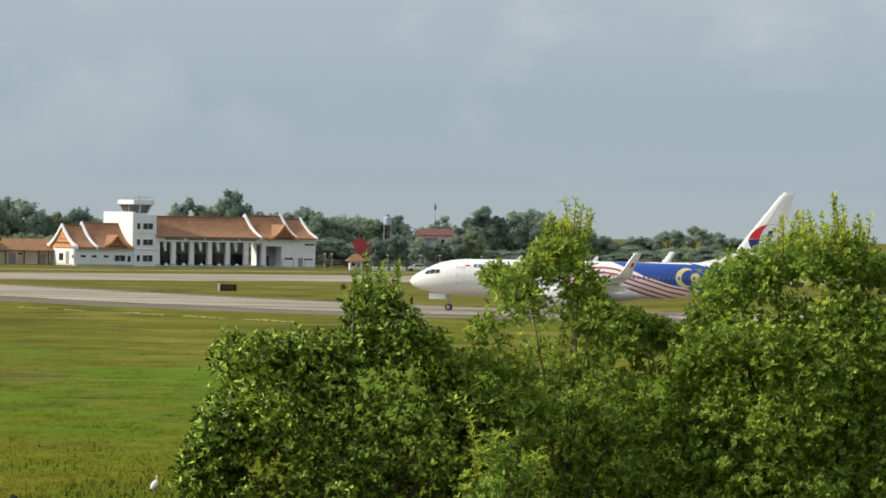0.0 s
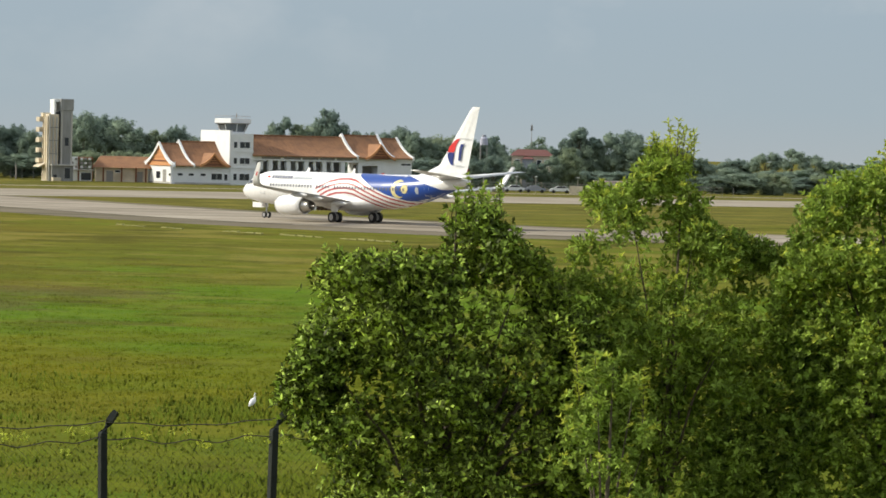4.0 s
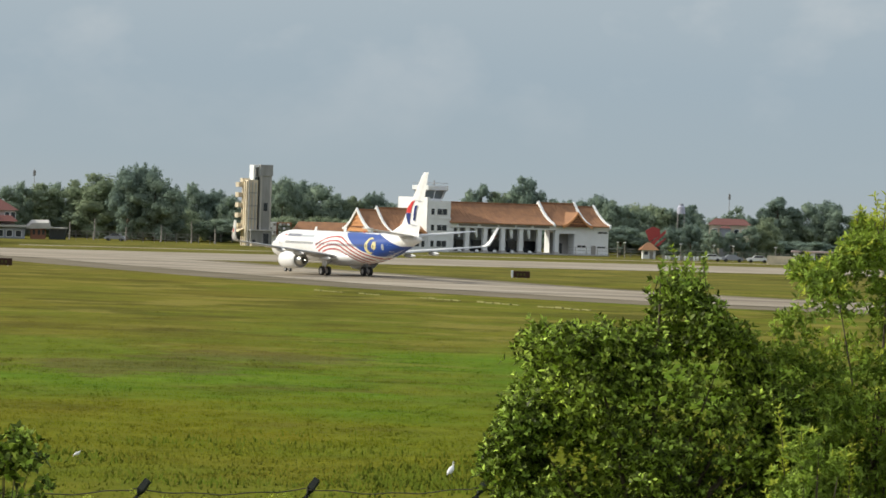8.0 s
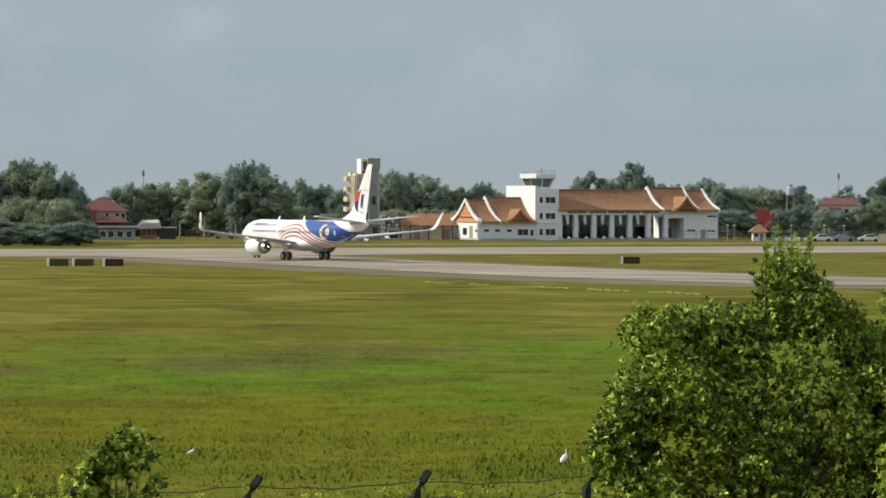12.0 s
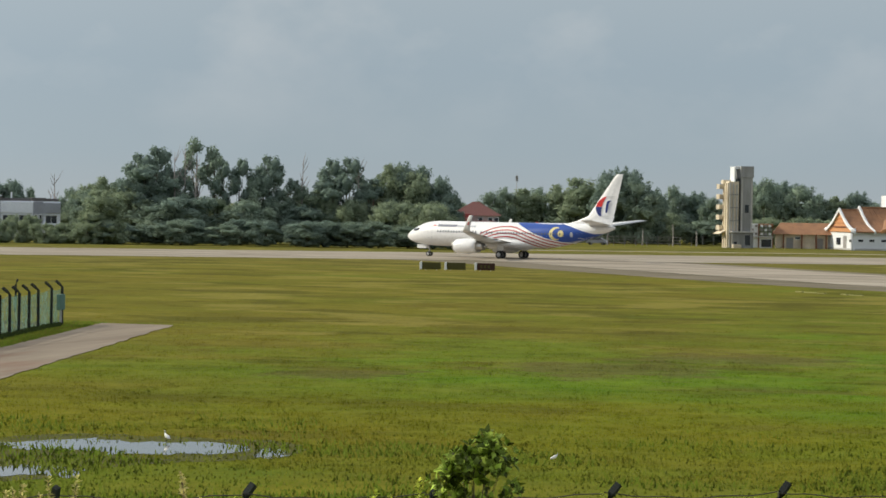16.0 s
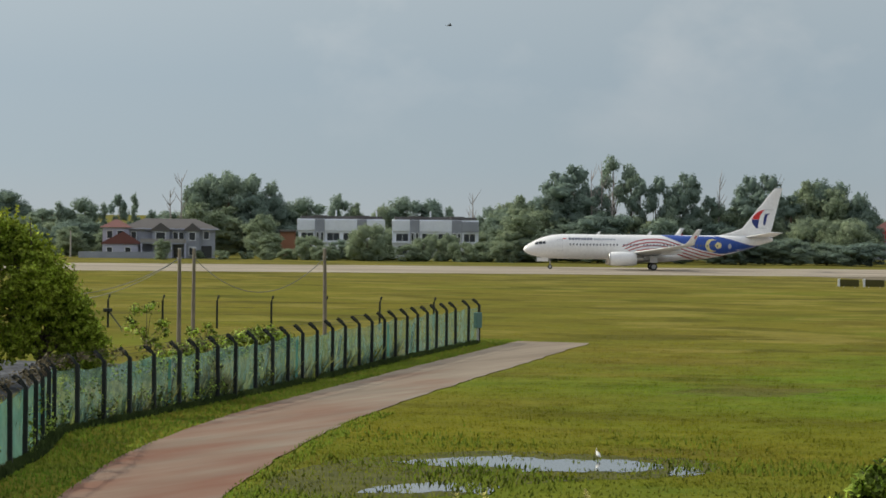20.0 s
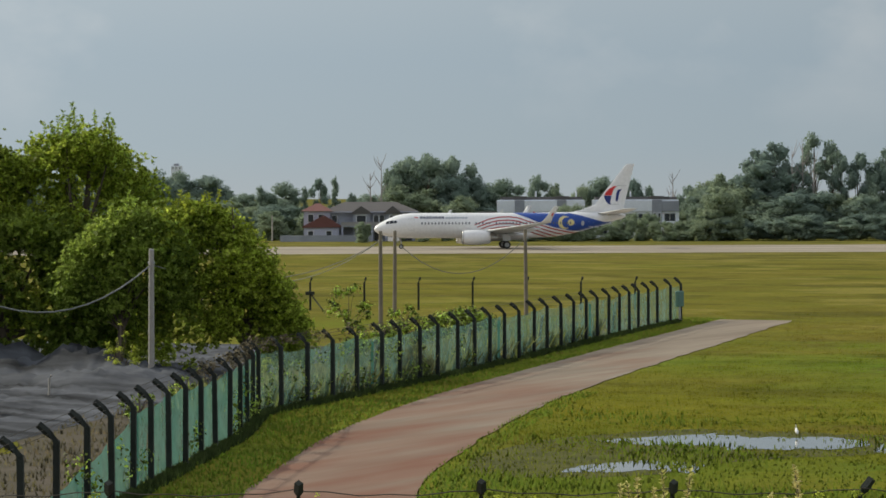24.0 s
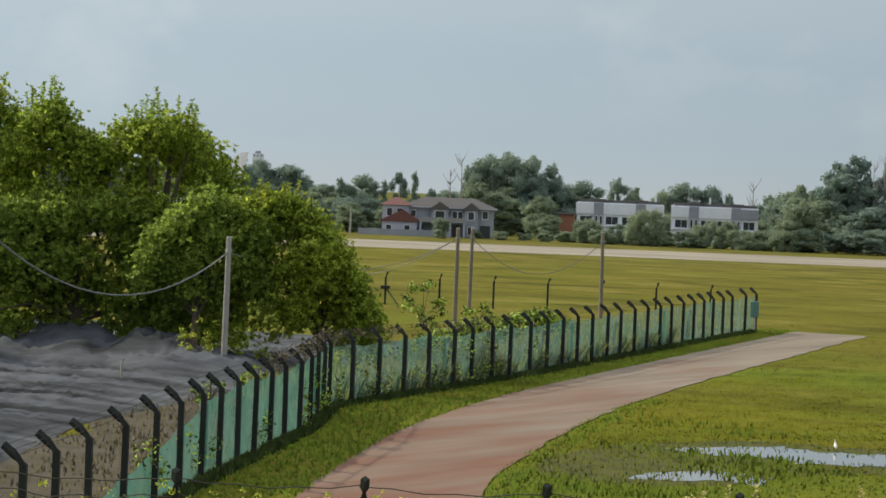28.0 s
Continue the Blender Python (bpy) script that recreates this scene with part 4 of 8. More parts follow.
def plant_far(x, y, height, kind, width=0.0, turn=0.0, label=""):
    s = height / 12.0
    w = width / FW[kind] if width else s
    return tagged(copy_thing(FAR_TREES[kind], pose(x, y, 0, 0, 0, turn) @ Matrix.Diagonal((w, w, s, 1))), label)


def ray_at(az, dist):
    a = radians(az)
    return dist * math.sin(a), dist * math.cos(a)


def wood(rows, dist0, dist1, seed, step=0.75, jitter=0.10, kinds=(0, 1, 7, 5, 0), width=(8, 12), label=""):
    """A wood edge along a bearing: rows of (bearing, height of the tops)."""
    rng = np.random.default_rng(seed)
    az = rows[0][0]
    while az < rows[-1][0]:
        hgt = lin(rows, az) * rng.uniform(1 - jitter, 1 + jitter * 0.5)
        x, y = ray_at(az + rng.uniform(-0.15, 0.15), rng.uniform(dist0, dist1))
        plant_far(x, y, hgt, int(rng.choice(kinds)), rng.uniform(*width), rng.uniform(0, 360), label)
        az += step * rng.uniform(0.7, 1.3)


def planted(rows, label):
    """Single trees that stand out on the skyline: bearing, height, kind, width, distance."""
    for az, hgt, kind, wid, dist in rows:
        x, y = ray_at(az, dist)
        plant_far(x, y, hgt, kind, wid * 1.3, 77 * kind + 40 * hgt, label)


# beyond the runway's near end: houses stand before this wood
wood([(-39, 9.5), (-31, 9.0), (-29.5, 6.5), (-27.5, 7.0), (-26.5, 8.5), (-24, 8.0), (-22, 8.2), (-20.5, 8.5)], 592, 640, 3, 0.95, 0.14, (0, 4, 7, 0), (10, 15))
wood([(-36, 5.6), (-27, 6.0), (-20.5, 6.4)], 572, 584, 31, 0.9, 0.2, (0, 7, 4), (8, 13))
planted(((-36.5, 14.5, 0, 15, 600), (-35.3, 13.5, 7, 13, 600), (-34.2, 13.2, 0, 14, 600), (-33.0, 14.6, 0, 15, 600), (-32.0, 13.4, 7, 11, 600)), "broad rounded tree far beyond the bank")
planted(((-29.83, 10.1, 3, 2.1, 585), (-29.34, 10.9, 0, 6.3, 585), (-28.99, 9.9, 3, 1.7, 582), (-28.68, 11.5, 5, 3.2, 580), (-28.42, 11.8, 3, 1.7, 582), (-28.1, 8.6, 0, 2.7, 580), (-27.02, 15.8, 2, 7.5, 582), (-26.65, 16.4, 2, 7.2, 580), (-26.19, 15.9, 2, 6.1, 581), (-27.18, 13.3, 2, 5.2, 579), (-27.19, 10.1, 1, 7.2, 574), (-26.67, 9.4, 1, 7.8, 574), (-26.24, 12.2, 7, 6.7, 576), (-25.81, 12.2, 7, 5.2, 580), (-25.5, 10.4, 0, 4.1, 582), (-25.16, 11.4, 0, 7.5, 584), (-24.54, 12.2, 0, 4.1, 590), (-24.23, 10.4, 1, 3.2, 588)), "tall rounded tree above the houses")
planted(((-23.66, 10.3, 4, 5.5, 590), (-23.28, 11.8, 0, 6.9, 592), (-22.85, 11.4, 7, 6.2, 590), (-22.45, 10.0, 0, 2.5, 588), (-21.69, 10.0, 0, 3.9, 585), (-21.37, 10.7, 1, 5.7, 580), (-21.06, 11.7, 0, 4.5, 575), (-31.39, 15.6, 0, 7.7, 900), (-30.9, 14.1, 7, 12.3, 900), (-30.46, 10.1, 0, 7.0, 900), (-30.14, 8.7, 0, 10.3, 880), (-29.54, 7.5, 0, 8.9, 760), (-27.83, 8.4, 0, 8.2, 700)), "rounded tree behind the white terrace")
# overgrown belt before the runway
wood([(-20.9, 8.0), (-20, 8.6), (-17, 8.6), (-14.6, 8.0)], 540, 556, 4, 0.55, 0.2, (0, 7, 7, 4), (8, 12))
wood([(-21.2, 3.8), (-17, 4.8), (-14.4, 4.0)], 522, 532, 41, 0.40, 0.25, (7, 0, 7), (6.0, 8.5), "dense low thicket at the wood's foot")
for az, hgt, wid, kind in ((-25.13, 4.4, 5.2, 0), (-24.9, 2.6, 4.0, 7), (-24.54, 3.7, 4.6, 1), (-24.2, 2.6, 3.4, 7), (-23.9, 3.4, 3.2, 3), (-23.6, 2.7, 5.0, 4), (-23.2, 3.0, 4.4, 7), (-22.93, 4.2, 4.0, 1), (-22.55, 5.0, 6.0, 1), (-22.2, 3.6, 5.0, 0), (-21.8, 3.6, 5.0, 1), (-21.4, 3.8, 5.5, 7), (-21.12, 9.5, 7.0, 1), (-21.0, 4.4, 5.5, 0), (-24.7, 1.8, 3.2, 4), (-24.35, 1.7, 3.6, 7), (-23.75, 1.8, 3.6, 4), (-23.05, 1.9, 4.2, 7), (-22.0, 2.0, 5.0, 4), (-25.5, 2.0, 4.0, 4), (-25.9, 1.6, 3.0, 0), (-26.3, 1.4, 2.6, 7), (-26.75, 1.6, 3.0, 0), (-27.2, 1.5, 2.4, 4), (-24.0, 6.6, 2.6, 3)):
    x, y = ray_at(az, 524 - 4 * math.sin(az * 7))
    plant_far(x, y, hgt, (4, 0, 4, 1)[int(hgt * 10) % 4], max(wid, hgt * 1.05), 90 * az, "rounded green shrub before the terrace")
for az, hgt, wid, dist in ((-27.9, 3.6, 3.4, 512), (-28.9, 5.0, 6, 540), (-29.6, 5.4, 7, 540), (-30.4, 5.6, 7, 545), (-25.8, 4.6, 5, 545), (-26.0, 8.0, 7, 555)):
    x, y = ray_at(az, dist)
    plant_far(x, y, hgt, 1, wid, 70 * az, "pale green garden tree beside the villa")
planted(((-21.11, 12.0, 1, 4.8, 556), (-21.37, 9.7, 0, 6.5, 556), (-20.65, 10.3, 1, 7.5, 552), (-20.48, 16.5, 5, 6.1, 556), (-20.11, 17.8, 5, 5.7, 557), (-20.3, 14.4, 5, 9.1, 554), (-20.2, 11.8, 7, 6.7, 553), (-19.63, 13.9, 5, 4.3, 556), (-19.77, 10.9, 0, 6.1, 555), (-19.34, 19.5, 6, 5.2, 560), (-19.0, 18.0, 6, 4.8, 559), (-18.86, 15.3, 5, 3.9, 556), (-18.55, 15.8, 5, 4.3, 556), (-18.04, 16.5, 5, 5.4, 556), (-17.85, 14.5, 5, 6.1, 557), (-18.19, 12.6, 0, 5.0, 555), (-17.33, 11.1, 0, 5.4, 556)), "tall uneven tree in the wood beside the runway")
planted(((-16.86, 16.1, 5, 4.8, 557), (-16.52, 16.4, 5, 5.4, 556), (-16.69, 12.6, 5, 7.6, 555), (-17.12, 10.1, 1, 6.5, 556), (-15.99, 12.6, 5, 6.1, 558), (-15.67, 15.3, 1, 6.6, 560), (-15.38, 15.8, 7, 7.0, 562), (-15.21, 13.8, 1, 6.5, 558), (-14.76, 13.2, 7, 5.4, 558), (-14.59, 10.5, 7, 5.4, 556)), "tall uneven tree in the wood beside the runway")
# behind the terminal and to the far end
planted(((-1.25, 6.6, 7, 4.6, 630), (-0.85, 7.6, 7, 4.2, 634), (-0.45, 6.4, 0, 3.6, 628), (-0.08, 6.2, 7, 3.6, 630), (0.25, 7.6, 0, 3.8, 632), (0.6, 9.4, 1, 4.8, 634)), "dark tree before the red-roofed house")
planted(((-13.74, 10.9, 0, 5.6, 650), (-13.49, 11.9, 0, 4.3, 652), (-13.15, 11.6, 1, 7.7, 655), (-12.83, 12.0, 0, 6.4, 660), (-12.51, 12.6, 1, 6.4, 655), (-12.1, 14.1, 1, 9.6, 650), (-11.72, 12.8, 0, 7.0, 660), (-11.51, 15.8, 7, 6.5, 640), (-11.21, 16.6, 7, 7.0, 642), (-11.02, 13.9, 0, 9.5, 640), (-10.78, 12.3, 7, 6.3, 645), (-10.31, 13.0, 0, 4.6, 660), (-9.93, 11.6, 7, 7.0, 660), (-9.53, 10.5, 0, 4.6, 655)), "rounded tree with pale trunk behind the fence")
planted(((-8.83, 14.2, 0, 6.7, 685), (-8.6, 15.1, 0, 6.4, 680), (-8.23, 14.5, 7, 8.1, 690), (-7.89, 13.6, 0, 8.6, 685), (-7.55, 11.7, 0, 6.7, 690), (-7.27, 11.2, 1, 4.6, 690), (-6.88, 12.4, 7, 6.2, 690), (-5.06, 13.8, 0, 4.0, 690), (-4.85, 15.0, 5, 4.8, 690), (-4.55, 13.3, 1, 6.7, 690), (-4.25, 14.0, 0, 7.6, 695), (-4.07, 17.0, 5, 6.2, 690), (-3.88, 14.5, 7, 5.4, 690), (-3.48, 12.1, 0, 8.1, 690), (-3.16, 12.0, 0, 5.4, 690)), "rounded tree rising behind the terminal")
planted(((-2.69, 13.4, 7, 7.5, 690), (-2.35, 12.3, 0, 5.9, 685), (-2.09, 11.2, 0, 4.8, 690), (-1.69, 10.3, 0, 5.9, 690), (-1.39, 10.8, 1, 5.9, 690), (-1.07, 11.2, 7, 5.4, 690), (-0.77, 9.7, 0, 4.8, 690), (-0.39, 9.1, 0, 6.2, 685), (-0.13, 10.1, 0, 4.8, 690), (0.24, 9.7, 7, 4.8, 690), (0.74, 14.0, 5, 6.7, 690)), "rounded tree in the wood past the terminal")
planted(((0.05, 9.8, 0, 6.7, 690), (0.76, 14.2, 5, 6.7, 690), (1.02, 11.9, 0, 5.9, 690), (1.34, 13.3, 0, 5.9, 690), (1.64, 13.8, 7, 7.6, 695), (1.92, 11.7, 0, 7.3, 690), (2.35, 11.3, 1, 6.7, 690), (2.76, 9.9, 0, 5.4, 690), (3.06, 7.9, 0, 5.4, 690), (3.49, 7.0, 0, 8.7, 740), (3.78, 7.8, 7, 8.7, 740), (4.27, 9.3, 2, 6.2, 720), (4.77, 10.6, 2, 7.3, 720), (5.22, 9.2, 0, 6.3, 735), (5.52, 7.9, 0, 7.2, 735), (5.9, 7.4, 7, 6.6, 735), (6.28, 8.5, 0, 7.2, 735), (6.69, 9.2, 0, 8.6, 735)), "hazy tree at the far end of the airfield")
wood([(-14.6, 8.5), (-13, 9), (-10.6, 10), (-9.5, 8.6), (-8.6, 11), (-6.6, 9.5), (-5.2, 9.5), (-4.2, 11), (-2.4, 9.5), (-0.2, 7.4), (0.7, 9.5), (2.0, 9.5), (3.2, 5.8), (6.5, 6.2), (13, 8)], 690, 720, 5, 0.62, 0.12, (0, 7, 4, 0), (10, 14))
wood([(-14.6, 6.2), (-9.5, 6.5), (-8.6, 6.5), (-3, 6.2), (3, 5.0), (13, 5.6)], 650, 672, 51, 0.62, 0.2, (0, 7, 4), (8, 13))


def dead_tree(x, y, hgt, seed):
    rng = np.random.default_rng(seed)
    t = empty("dead_tree", pose(x, y, 0, 0, 0, seed * 50))
    tagged(t, "bare grey dead tree above the wood", "tree", "dead trees")
    bm = bmesh.new()
    tube(bm, [(0, 0, -0.1), (0.2, 0, hgt * 0.5), (0.1, 0.2, hgt)], [0.22, 0.15, 0.04], 6)
    part("trunk", bm, M_DEADW, t)
    for k in range(9):
        z = hgt * rng.uniform(0.45, 0.95)
        a, L = rng.uniform(0, 6.28), hgt * rng.uniform(0.12, 0.26)
        e = Vector((math.cos(a) * L * 0.55, math.sin(a) * L * 0.55, z + L * 0.8))
        s0 = Vector((0.15, 0.1, z))
        bm = bmesh.new()
        tube(bm, [s0, s0.lerp(e, 0.5) + Vector((0, 0, -0.15)), e], [0.09, 0.06, 0.02], 5)
        part("branch", bm, M_DEADW, t)


for k, (a, h_, d) in enumerate(((-19.75, 15.5, 552), (-19.55, 16.5, 554), (-19.35, 15.0, 551), (-17.35, 15.5, 556), (-16.3, 15.5, 556), (-27.55, 14.5, 572), (-27.75, 12.0, 570), (-22.0, 12.2, 572))):
    dead_tree(*ray_at(a, d), h_, 60 + k)

# ---- foreground trees ----


def rosette_mesh(name, rng, pos, axis, size, material, leaves=7, aspect=0.36):
    """Whorls of narrow leaves, each whorl opening round its shoot's axis."""
    n = len(pos)
    axis = axis / np.linalg.norm(axis, axis=1)[:, None]
    u = np.cross(axis, rng.normal(size=(n, 3)))
    u /= np.linalg.norm(u, axis=1)[:, None]
    w = np.cross(axis, u)
    verts = []
    for k in range(leaves):
        a = (2 * math.pi * k / leaves + rng.uniform(-0.4, 0.4, n))[:, None]
        t = rng.uniform(0.45, 1.25, n)[:, None]
        rad = u * np.cos(a) + w * np.sin(a)
        d = axis * np.cos(t) + rad * np.sin(t)
        nr = axis * np.sin(t) - rad * np.cos(t)
        sd = np.cross(d, nr)
        L = (size * rng.uniform(0.6, 1.25, n))[:, None]
        mid = pos + d * L * 0.55
        verts.append(np.stack([pos + d * L * 0.05, mid + sd * L * aspect * 0.5 + nr * L * 0.06, pos + d * L - nr * L * 0.12, mid - sd * L * aspect * 0.5 + nr * L * 0.06], 1))
    v = np.concatenate(verts).reshape(-1, 3)
    q = len(v) // 4
    me = bpy.data.meshes.new(name)
    me.vertices.add(len(v))
    me.vertices.foreach_set("co", v.astype(np.float32).ravel())
    me.loops.add(4 * q)
    me.loops.foreach_set("vertex_index", np.arange(4 * q, dtype=np.int32))
    me.polygons.add(q)
    me.polygons.foreach_set("loop_start", np.arange(0, 4 * q, 4, dtype=np.int32))
    me.update(calc_edges=True)
    me.materials.append(material)
    return me


def leafy_tree(name, seed, x, y, blobs, whorls, leaf, material, young, label, base_r, fork, sprigs=0, aspect=0.36, turn=0.0, tall_sprig=1.0, loose=0.24):
    """A near tree: trunk and limbs, whorled crown, pale young shoots at the upper outside that also imitate its sunlit
    top, and upright sprigs above the top.
    """
    rng = np.random.default_rng(seed)
    t = empty(name, pose(x, y, 0, 0, 0, turn))
    tagged(t, label, "tree")
    bm = bmesh.new()
    tall = sorted(blobs, key=lambda b: -(b[2] + b[3]))[:max(1, sprigs * 3)]
    sp, sa = [], []
    for k in range(sprigs):
        bx, by, bz, br, _ = tall[int(rng.integers(len(tall)))]
        p = Vector((bx + rng.uniform(-0.2, 0.2), by, bz + br * 0.4))
        h = rng.uniform(0.35, 0.85) * tall_sprig
        e = p + Vector((rng.uniform(-0.12, 0.12), rng.uniform(-0.12, 0.12), h))
        tube(bm, [p, e], [0.012, 0.005], 4)
        m = max(2, int(h / (leaf * 0.6)))
        for q in range(m):
            c = p.lerp(e, (q + 1) / m)
            sp.append(tuple(c))
            sa.append((rng.normal() * 0.4, rng.normal() * 0.4, 1.0))
    if sprigs:
        tagged(part("shoot_stem", bm, M_BARK, t), kind="stuff")
    else:
        bm.free()
    share("trunk", trunk_mesh("trunk", rng, blobs, base_r, M_BARK, fork, 14), t, Matrix.Identity(4))
    pts = clump_points(rng, blobs, whorls, loose)
    pos, out = pts[:, :3], pts[:, 3:]
    ax = out * 0.8 + np.array([-0.15, -0.1, 0.65]) + rng.normal(size=out.shape) * 0.3
    # paler leaves only high and outside: the crown's lit top is partly colour
    tip = (rng.random(len(pos)) < 0.20) & (out[:, 2] > -0.1) & (pos[:, 2] > 0.6 * pos[:, 2].max())
    share("crown", rosette_mesh("crown", rng, pos[~tip], ax[~tip], leaf, material, 7, aspect), t, Matrix.Identity(4))
    yp = np.concatenate([pos[tip] + out[tip] * 0.06] + ([np.array(sp)] if sp else []))
    ya = np.concatenate([ax[tip]] + ([np.array(sa)] if sp else []))
    young_leaf = share("young_foliage", rosette_mesh("young_foliage", rng, yp, ya, leaf * 0.9, young, 6, aspect), t, Matrix.Identity(4), "pale yellow-green young shoots, also standing for the sunlit top")
    tagged(young_leaf, kind="stuff")
    return t


def near_tree(name, seed, x, y, blobs, per, leaf, material, label, base_r=0.16, fork=2.2, aspect=0.45, core=0.5, turn=0.0):
    rng = np.random.default_rng(seed)
    t = empty(name, pose(x, y, 0, 0, 0, turn))
    tagged(t, label, "tree")
    share("trunk", trunk_mesh("trunk", rng, blobs, base_r, M_BARK, fork, 14), t, Matrix.Identity(4))
    share("crown", leaf_mesh("crown", clump_points(rng, blobs, per, 0.26), leaf, material, aspect, seed, blobs, core), t, Matrix.Identity(4))
    return t


def blob_fill(seed, outline, depth, n, rmin, rmax, low):
    """Blobs under a top line of (x, height), spread in depth."""
    rng = np.random.default_rng(seed)
    out = []
    xs = [p[0] for p in outline]
    for _ in range(n):
        x = rng.uniform(xs[0], xs[-1])
        top = lin(outline, x)
        r = rng.uniform(rmin, rmax)
        z = low + (top - r - low) * (1 - rng.random() ** 1.25)
        edge = min(x - xs[0], xs[-1] - x) / (xs[-1] - xs[0]) * 2
        out.append((x, rng.uniform(-1, 1) * depth * (0.4 + 0.6 * min(1, edge * 2)), z, r, 0.9))
    return out


def lobed(seed, outline, depth, n, rmin, rmax, low, per=13, ridge=0.45):
    """Leafy clumps laid over the outside of rounded boughs; the first boughs follow a top line of (x, height), the rest hang below it."""
    rng = np.random.default_rng(seed)
    xs = [p[0] for p in outline]
    out = []
    for k in range(n):
        R = rng.uniform(rmin, rmax)
        if k < n * ridge:
            x = xs[0] + R * 0.6 + (xs[-1] - xs[0] - R * 1.2) * (k + rng.uniform(0.1, 0.9)) / (n * ridge)
            z = min(lin(outline, x - R * 0.55), lin(outline, x), lin(outline, x + R * 0.55)) - R * rng.uniform(0.75, 1.0)
            y = rng.uniform(-0.6, 0.6) * depth
        else:
            x = rng.uniform(xs[0] + R * 0.5, xs[-1] - R * 0.5)
            z = low + (lin(outline, x) - R - low) * rng.random() ** 0.9
            y = -depth * rng.uniform(0.2, 1.0) if rng.random() < 0.65 else depth * rng.random()
        y *= 0.45 + 0.55 * min(1.0, 4 * min(x - xs[0], xs[-1] - x) / (xs[-1] - xs[0]))
        for j in range(per):
            c = 1 - 1.7 * (j + 0.5) / per
            b = j * 2.39996 + k
            w = math.sqrt(max(0.0, 1 - c * c))
            g = R * rng.uniform(0.55, 0.85)
            out.append((x + g * w * math.cos(b), y + g * w * math.sin(b), z + g * c, R * rng.uniform(0.26, 0.46), 0.9))
    return out


TOP_A = [(-2.7, 4.4), (-2.4, 4.9), (-2.1, 6.4), (-1.85, 6.6), (-1.3, 6.5), (-0.75, 6.45), (-0.2, 6.65), (0.1, 7.35), (0.45, 7.45), (0.9, 7.2), (1.1, 6.9), (1.7, 6.55), (1.95, 5.9), (2.6, 5.4)]
TOP_B = [(-1.65, 6.1), (-1.45, 6.9), (-1.27, 7.9), (-1.15, 8.1), (-0.95, 7.6), (-0.5, 7.9), (-0.35, 8.35), (-0.1, 8.6), (0.15, 8.5), (0.4, 7.9), (0.7, 7.15), (1.25, 6.95), (2.0, 6.7)]
TOP_C = [(-2.2, 6.2), (-1.95, 6.9), (-1.75, 7.45), (-1.3, 8.1), (-0.8, 8.0), (-0.35, 8.4), (-0.25, 8.6), (0.0, 8.2), (0.5, 8.5), (0.7, 8.7), (1.0, 8.1), (1.6, 8.0), (2.3, 7.6), (3.0, 7.2), (4.0, 6.7)]


def under(top, d):
    return [(x, z - d) for x, z in top]


def hung(blobs, foot):
    """Leaves out the clumps below the crown's foot line of (x, height)."""
    return [b for b in blobs if b[2] > lin(foot, b[0])]


leafy_tree("tree", 101, -1.6, 50, hung(lobed(21, TOP_A, 1.7, 62, 0.28, 0.52, 1.6, 12) + blob_fill(221, under(TOP_A, 0.2), 1.5, 170, 0.20, 0.36, 1.0) + blob_fill(321, under(TOP_A, 2.2), 1.6, 110, 0.24, 0.42, 0.6), [(-2.8, 3.9), (-2.2, 3.2), (-1.6, 2.2), (0.0, 0.6)]), 320, 0.128, LEAF_NEAR, LEAF_LIGHT, "dense dark green leafy tree beside the boundary fence", 0.12, 1.8, 14, 0.42, 0.0, 0.6, 0.40)
leafy_tree("tree", 102, 2.0, 50.6, lobed(22, TOP_B, 1.3, 56, 0.22, 0.44, 1.6, 10) + blob_fill(222, under(TOP_B, 0.15), 1.2, 130, 0.16, 0.30, 1.0) + blob_fill(322, under(TOP_B, 1.6), 1.5, 190, 0.24, 0.42, 0.6), 310, 0.125, LEAF_LIGHT, LEAF_YELL, "slender light green tree with a thin open top", 0.055, 3.0, 16, 0.32, 0.0, 0.7, 0.30)
leafy_tree("tree", 103, 6.0, 50.2, lobed(23, TOP_C, 1.8, 84, 0.28, 0.52, 1.6, 12) + blob_fill(223, under(TOP_C, 0.2), 1.6, 230, 0.22, 0.40, 1.0) + blob_fill(323, under(TOP_C, 0.9), 1.8, 330, 0.26, 0.46, 0.6), 320, 0.112, LEAF_LIGHT, LEAF_YELL, "broad leafy tree with upright leading shoots", 0.12, 2.0, 26, 0.42, 0.0, 0.8, 0.40)
leafy_tree("shrub", 104, 0.85, 42, blob_fill(24, [(-0.7, 4.7), (-0.3, 5.3), (0.1, 5.75), (0.4, 5.3), (0.9, 4.7)], 0.5, 46, 0.14, 0.26, 2.2), 480, 0.11, LEAF_LIGHT, LEAF_YELL, "yellow-green young shrub among darker trees", 0.06, 2.0, 5)
leafy_tree("sapling", 105, -12.1, 48.8, blob_fill(25, [(-0.55, 4.0), (-0.35, 4.2), (-0.05, 4.4), (0.2, 4.5), (0.45, 4.3), (0.7, 3.9)], 0.35, 26, 0.12, 0.2, 3.45) + blob_fill(35, [(-0.35, 3.4), (-0.2, 3.6), (0.1, 3.5), (0.3, 3.3)], 0.15, 16, 0.08, 0.14, 1.8), 300, 0.17, LEAF_NEAR, LEAF_DARK, "young green sapling with large leaves by the wire fence", 0.03, 2.4, 0, 0.55)
